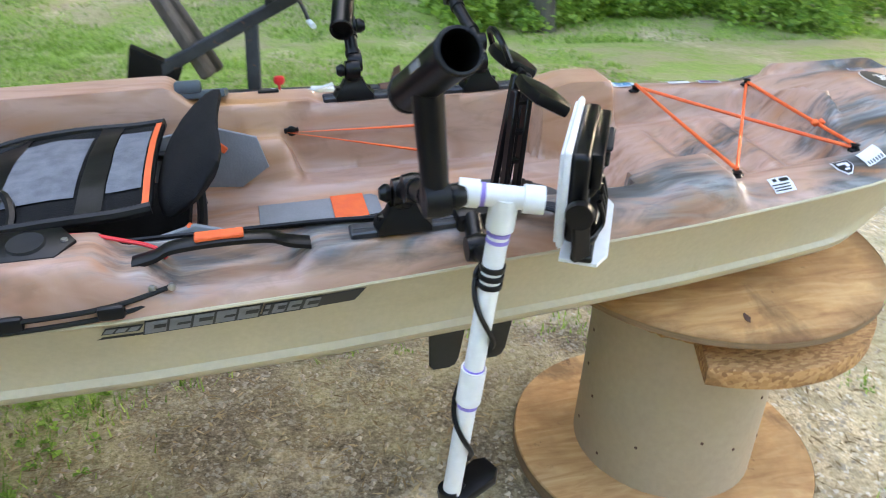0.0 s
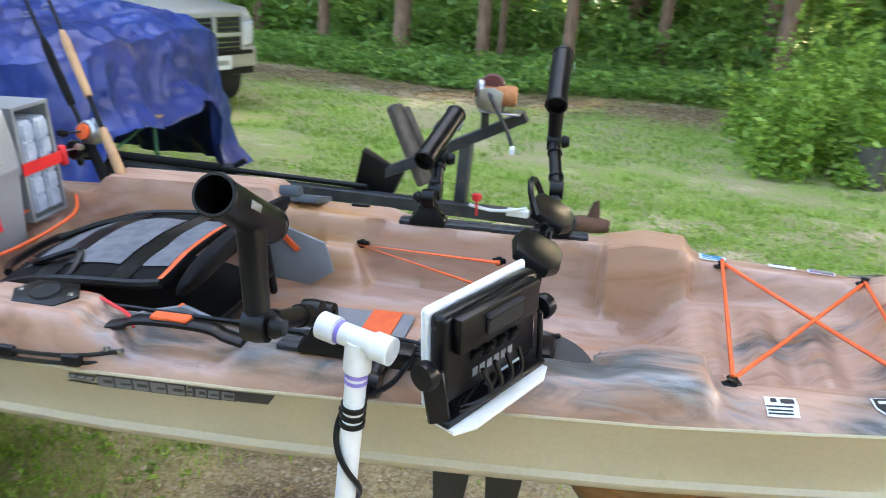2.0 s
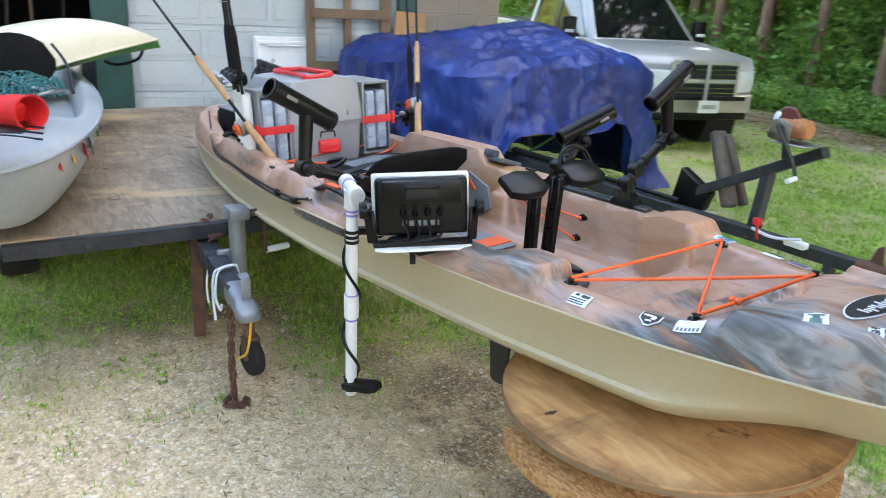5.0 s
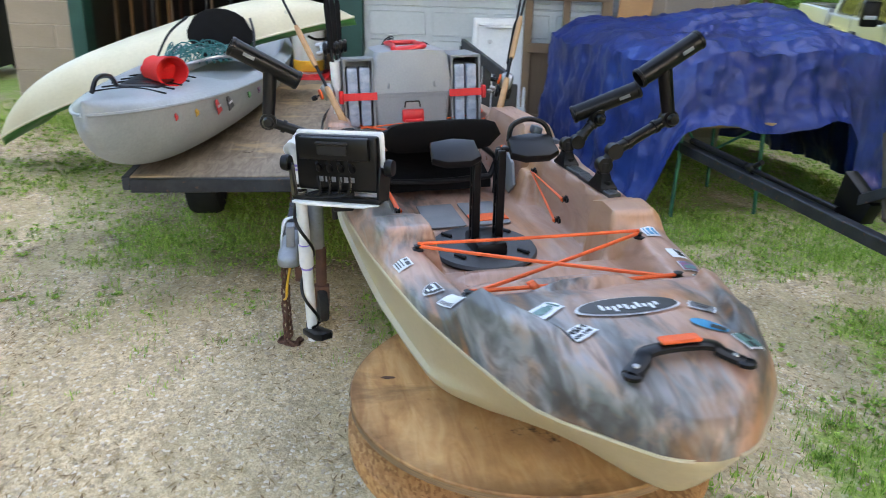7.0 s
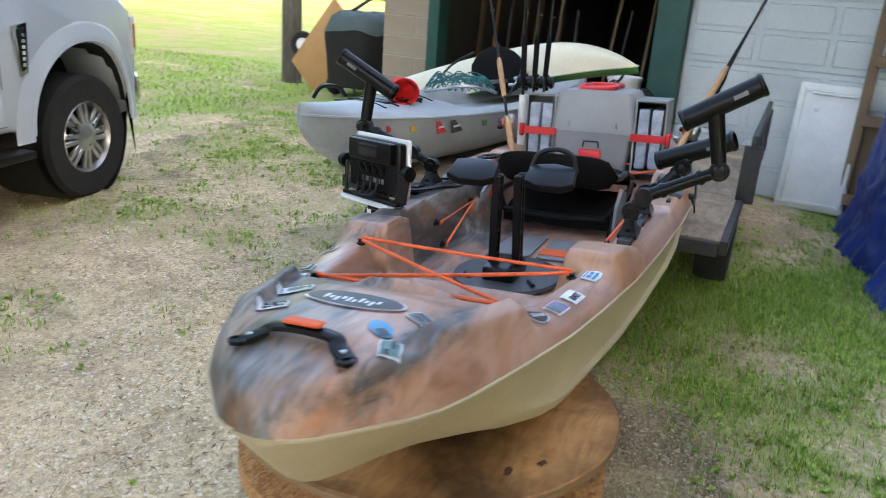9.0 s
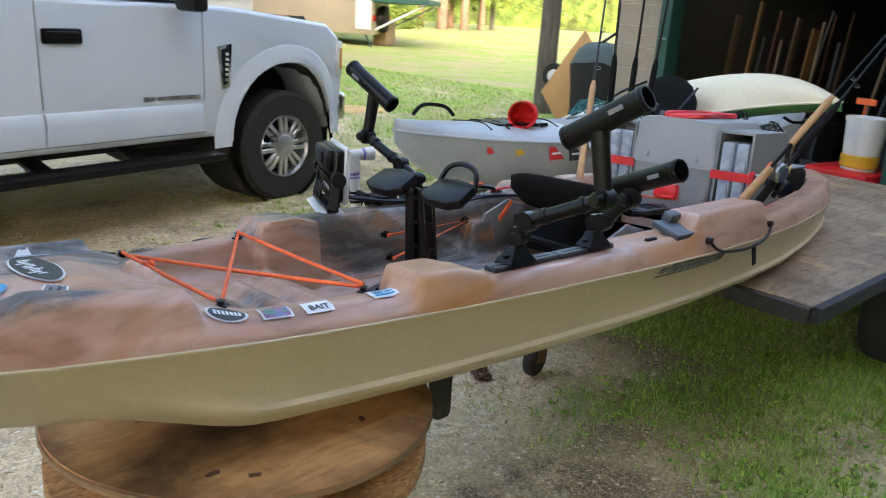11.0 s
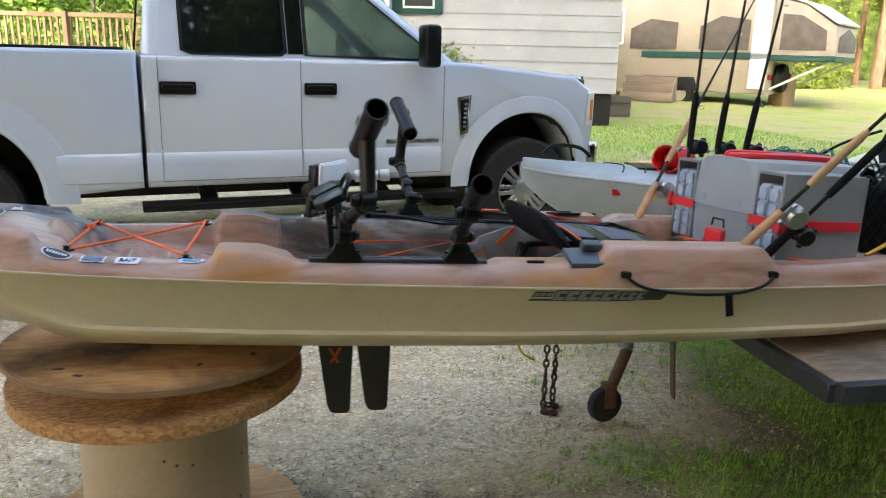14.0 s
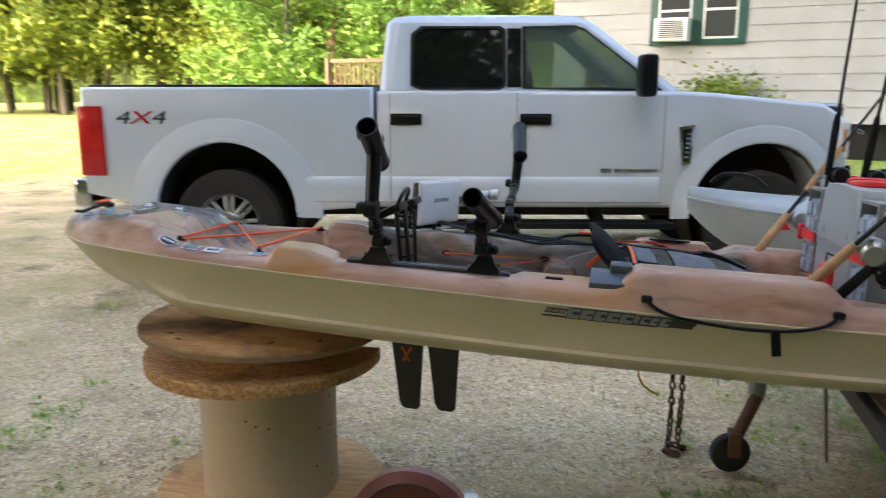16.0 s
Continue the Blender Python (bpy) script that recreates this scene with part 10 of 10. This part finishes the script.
def build_camper():
    """Hybrid travel camper: x runs along it, y comes out of the long side that faces the yard, the bed folds out at -x."""
    t = thing("travel_camper", "cream travel camper with a folded-out canvas bed end", "camper", Matrix.Translation((-12.2, -19.0, 0.22)) @ pose(0, 0, 0, 0, 0, -53.4) @ Matrix.Diagonal((1.1, 1.1, 1.1, 1)))
    cream = worn("cream_fibreglass", (0.37, 0.315, 0.24), (0.44, 0.38, 0.295), 0.45, 1.0, 30, dirt=(0.45, 0.40, 0.32))
    canvas = worn("tan_canvas", (0.33, 0.295, 0.245), (0.42, 0.375, 0.315), 0.9, 3, 60)
    screen = worn("brown_screen", (0.10, 0.085, 0.07), (0.15, 0.13, 0.11), 0.9, 4, 90)
    prof = [(-2.5, 0.42), (2.1, 0.42), (2.45, 0.7), (2.5, 1.5), (2.3, 2.5), (2.0, 2.82), (-2.4, 2.92), (-2.5, 2.85)]
    bm = BM()
    slab(bm, prof, 2.3, Matrix.Translation((0, 1.15, 0)) @ pose(0, 0, 0, 90, 0, 0), 0.06)
    body = part("body", bm, cream, t)
    bm = BM()
    box(bm, 3.3, 0.03, 0.16, Matrix.Translation((-0.85, 1.165, 1.34)), 0.01, 1)
    part("stripe", bm, M_GREENTRIM, t, "dark green stripe")
    bm = BM()
    box(bm, 0.42, 0.03, 2.3, Matrix.Translation((-2.28, 1.165, 1.7)), 0.01, 1)
    part("corner_panel", bm, M_WHITE, t, "white corner panel")
    bm = BM()
    box(bm, 0.85, 0.04, 0.95, Matrix.Translation((1.78, 1.165, 2.05)), 0.03, 2)
    win = part("window", bm, M_WHITE, t, "curtained window")
    for x in (1.58, 1.98):
        bm = BM()
        box(bm, 0.35, 0.03, 0.82, Matrix.Translation((x, 1.18, 2.05)), 0.01, 1)
        part("curtain", bm, canvas, win)
    for x0, x1, z1 in ((-0.15, 1.15, 2.25), (-2.0, -0.75, 2.30)):
        bm = BM()
        slab(bm, [(x0, 1.48), (x1, 1.48), (x1, z1 - 0.25), ((x0 + x1) / 2 + 0.1, z1), (x0, z1 - 0.1)], 0.03, Matrix.Translation((0, 1.185, 0)) @ pose(0, 0, 0, 90, 0, 0), 0.005)
        part("screen_window", bm, screen, t, "brown screen window")
    for k, x in enumerate((0.36, -0.36)):
        bm = BM()
        lathe(bm, [(0.18, -0.09), (0.32, -0.10), (0.34, 0), (0.32, 0.10), (0.18, 0.09)], 24, None, False)
        w = part("wheel", bm, M_RUBBER, t)
        w.matrix_basis = Matrix.Translation((x, 1.09, 0.34)) @ pose(0, 0, 0, 90, 0, 0)
        bm = BM()
        lathe(bm, [(0.19, -0.07), (0.19, 0.07), (0.12, 0.05), (0.0, 0.06)], 20)
        lathe(bm, [(0.19, 0.07), (0.19, -0.07), (0.12, -0.05), (0.0, -0.06)], 20)
        part("rim", bm, cream, w)
    bm = BM()
    slab(bm, [(-0.85, 0.43), (0.85, 0.43), (0.7, 0.78), (-0.7, 0.78)], 0.03, Matrix.Translation((0, 1.18, 0)) @ pose(0, 0, 0, 90, 0, 0), 0.004)
    part("wheel_arch", bm, M_DARK, t, "dark wheel arch")
    bm = BM()
    box(bm, 0.7, 0.6, 0.28, Matrix.Translation((-1.6, 0, 3.02)), 0.06, 2)
    part("roof_unit", bm, M_WHITE, t, "white roof air conditioner")
    # folded-out bed: platform, canvas, screens
    bm = BM()
    box(bm, 1.5, 2.2, 0.12, Matrix.Translation((-3.24, 0, 1.30)), 0.02, 1)
    bed = part("bed_platform", bm, M_GREENTRIM, t, "bed platform with green edge")
    bm = BM()
    slab(bm, [(-3.98, 1.37), (-2.51, 1.37), (-2.51, 2.72), (-3.2, 2.55), (-3.92, 2.05)], 2.08, Matrix.Translation((0, 1.04, 0)) @ pose(0, 0, 0, 90, 0, 0), 0.02)
    part("canvas_end", bm, canvas, bed, "tan canvas bed end")
    bm = BM()
    m = Matrix.Translation((-3.2, 0, 2.58))
    slab(bm, [(-3.95, 2.09), (-3.2, 2.585), (-2.48, 2.76), (-2.48, 2.80), (-3.22, 2.62), (-4.0, 2.13)], 2.16, Matrix.Translation((0, 1.08, 0)) @ pose(0, 0, 0, 90, 0, 0), 0.004)
    part("canvas_roof", bm, M_WHITE, bed, "white canvas roof")
    bm = BM()
    slab(bm, [(-3.75, 1.5), (-2.7, 1.5), (-2.7, 2.35), (-3.15, 2.3), (-3.72, 1.95)], 0.02, Matrix.Translation((0, 1.055, 0)) @ pose(0, 0, 0, 90, 0, 0), 0.004)
    part("screen_window", bm, screen, bed)
    bm = BM()
    slab(bm, [(-0.85, 0), (0.85, 0), (0.85, 0.35), (0.0, 0.55), (-0.85, 0.35)], 0.03, Matrix.Translation((-3.99, 0, 1.46)) @ pose(0, 0, 0, 90, 0, 90), 0.004)
    part("screen_window", bm, screen, bed)
    bm = BM()
    lathe(bm, [(0.0, -0.1), (0.33, -0.10), (0.36, 0), (0.33, 0.10), (0.0, 0.1)], 24, Matrix.Translation((-2.64, 0.35, 0.82)) @ pose(0, 0, 0, 0, 90, 0), True)
    part("spare_wheel", bm, M_RUBBER, t, "black spare wheel cover")
    for y in (0.95, -0.95):
        bm = BM()
        box(bm, 0.05, 0.22, 0.16, Matrix.Translation((-2.53, y, 0.85)), 0.02)
        part("tail_lamp", bm, M_TAILRED, t, "red tail lamp")
        bm = BM()
        rod(bm, (-3.9, y, 1.25), (-2.55, y, 0.55), 0.03)
        part("brace", bm, M_WHITE, t)
    bm = BM()
    rod(bm, (-2.3, 1.0, 0.45), (-2.55, 1.1, 0.0), 0.025)
    part("jack_leg", bm, M_DARKSTEEL, t)
    bm = BM()
    box(bm, 0.62, 0.45, 0.72, Matrix.Translation((0, 0, 0.36)) @ pose(0, 0, 0, 0, 0, 20), 0.03, 2)
    solid("cardboard_box", bm, worn("brown_cardboard", (0.34, 0.22, 0.12), (0.40, 0.27, 0.16), 0.85, 3, 60), "brown cardboard box standing on the lawn", "box", Matrix.Translation((-14.0, -16.8, lie(-14.0, -16.8))))
    # steps and planter by the house corner, deck on the house's other end
    grey_wood = worn("grey_weathered_wood", (0.10, 0.085, 0.065), (0.17, 0.145, 0.115), 0.9, 4, 60, stretch=(0.2, 1, 1), relief=0.4)
    tan_wood = worn("tan_weathered_wood", (0.22, 0.17, 0.12), (0.31, 0.245, 0.18), 0.9, 4, 60, stretch=(0.2, 1, 1), relief=0.4)
    st = thing("house_steps", "tan weathered wooden steps at the camper's door", "steps", Matrix.Translation((-10.3, -17.75, lie(-10.3, -17.8))) @ pose(0, 0, 0, 0, 0, -38))
    for i in range(3):
        for k in (-1, 1):
            bm = BM()
            box(bm, 1.45, 0.14, 0.04, Matrix.Translation((0, -0.30 + 0.31 * i + 0.075 * k, 0.66 - 0.22 * i)), 0.006)
            part("tread", bm, tan_wood, st)
        bm = BM()
        box(bm, 1.43, 0.03, 0.19, Matrix.Translation((0, -0.16 + 0.31 * i, 0.545 - 0.22 * i)), 0.004)
        part("riser", bm, tan_wood, st)
    for x in (-0.70, 0.70):
        bm = BM()
        slab(bm, [(-0.45, 0.0), (0.46, 0.0), (0.46, 0.18), (0.15, 0.40), (-0.16, 0.63), (-0.45, 0.63)], 0.04, Matrix.Translation((x - 0.02, 0, 0)) @ pose(0, 0, 0, 90, 0, 90), 0.004)
        part("side_board", bm, tan_wood, st)
    pl = thing("planter_box", "dark weathered wooden planter box by the house corner", "planter", Matrix.Translation((-7.05, -13.7, lie(-7, -13.7))) @ pose(0, 0, 0, 0, 0, -19.4))
    for y in (-0.19, 0.19):
        for z in (0.08, 0.23, 0.38):
            bm = BM()
            box(bm, 0.92, 0.035, 0.14, Matrix.Translation((0, y, z)), 0.006, 1)
            part("board", bm, grey_wood, pl)
    for x in (-0.44, 0.44):
        bm = BM()
        box(bm, 0.035, 0.36, 0.44, Matrix.Translation((x, 0, 0.23)), 0.006, 1)
        part("end_board", bm, grey_wood, pl)
    bm = BM()
    grid(bm, 10, 6, lambda u, v: Vector((-0.42 + 0.84 * u, -0.17 + 0.34 * v, 0.40 + 0.02 * noise.noise((u * 6, v * 4, 2)))))
    part("soil", bm, M_DARK, pl, "dark soil")
    d = thing("house_deck", "grey wooden deck with railing beside the house", "deck", Matrix.Translation((5.0, -15.1, 0.40)) @ pose(0, 0, 0, 0, 0, 160.6))
    bm = BM()
    box(bm, 4.2, 3.0, 0.12, Matrix.Translation((0, 0, 0.75)), 0.01)
    part("platform", bm, M_WOOD, d)
    bm = BM()
    for z in (0.95, 1.75):
        box(bm, 4.2, 0.06, 0.09, Matrix.Translation((0, 1.5, z)), 0.006, 1)
    part("rail", bm, M_WOOD, d)
    for i in range(28):
        bm = BM()
        box(bm, 0.05, 0.035, 0.78, Matrix.Translation((-2.0 + 0.148 * i, 1.53, 1.34)))
        part("baluster", bm, M_WOOD, d)
    for x in (-2.05, 0, 2.05):
        bm = BM()
        box(bm, 0.1, 0.1, 2.2, Matrix.Translation((x, 1.45, 0.72)))
        part("post", bm, M_WOOD, d)


build_camper()


def build_dip_net():
    """Black knotless net on a yellow hoop, lashed on the stern deck."""
    t = gear("dip_net", "black landing net with yellow frame on the stern deck", "landing net", (-1.15, 0.05, 0.08))
    bm = BM()
    cord(bm, [(-0.99, 0.22, 0.06), (-1.10, 0.215, 0.115), (-1.22, 0.19, 0.17), (-1.30, 0.12, 0.20), (-1.31, 0.0, 0.20), (-1.26, -0.12, 0.16), (-1.10, -0.16, 0.11), (-0.99, -0.14, 0.07)], 0.007, 8, 4)
    gp("hoop", bm, M_YELLOW, t, "yellow hoop")
    bm = BM()

    def bag(u, v):
        a = math.pi * 2 * u
        r = 0.17 * (1 - 0.55 * v ** 2)
        return Vector((-1.14 + r * 0.95 * math.cos(a), 0.04 + r * 1.0 * math.sin(a), 0.10 - 0.25 * r * math.cos(a) + 0.20 * math.sin(v * math.pi / 2) * (1 - 0.25 * math.cos(a * 2 + 1)) + 0.02 * math.sin(5 * a)))
    n, k = 26, 12
    for i in range(n):
        for d in (-1, 1):
            cord(bm, [bag((i + d * j * 0.45) / n, j / k) for j in range(k + 1)], 0.0026, 4, 1)
    gp("mesh", bm, M_BLACK, t, "black net mesh")
    bm = BM()

    def inner(u, v):
        return bag(u, v) * 1.0 + (Vector((-1.14, 0.04, 0.05)) - bag(u, v)) * 0.12
    grid(bm, 24, 8, inner)
    gp("folded_mesh", bm, M_FOAM, t, "folded dark net")


build_dip_net()


def build_stern_gear():
    t = gear("soft_cooler", "black soft bag lying on the stern deck", "bag", (-1.5, 0.0, 0.04))
    bm = BM()
    box(bm, 0.26, 0.30, 0.13, Matrix.Translation((-1.46, 0.0, 0.075)), 0.03, 3)
    gp("body", bm, M_FOAM, t)
    bm = BM()
    box(bm, 0.24, 0.28, 0.012, Matrix.Translation((-1.46, 0.0, 0.143)), 0.004, 1)
    gp("lid", bm, M_GREYPAD, t, "grey top panel")


build_stern_gear()


def build_house_shrub():
    rnd = random.Random(77)
    t = thing("shrub", "small leafy shrub growing against the house wall", "shrub", Matrix.Translation((-2.45, -12.35, lie(-2.4, -12.3))))
    bm = BM()
    for k in range(9):
        a = 0.7 * k
        rod(bm, (0.03 * math.cos(a), 0.03 * math.sin(a), 0), (0.35 * math.cos(a), 0.3 * math.sin(a), 1.3 + 0.2 * math.sin(k * 3)), 0.014, 0.006, 6)
    part("stem", bm, M_BARK2, t)
    me = leaf_mesh("foliage", 2600, lambda q: Vector((q.gauss(0, 0.34), q.gauss(0, 0.26), 1.1 + q.gauss(0, 0.22))), 0.045, M_LEAFPALE, 78)
    o = new("foliage", me)
    o.parent = t


build_house_shrub()
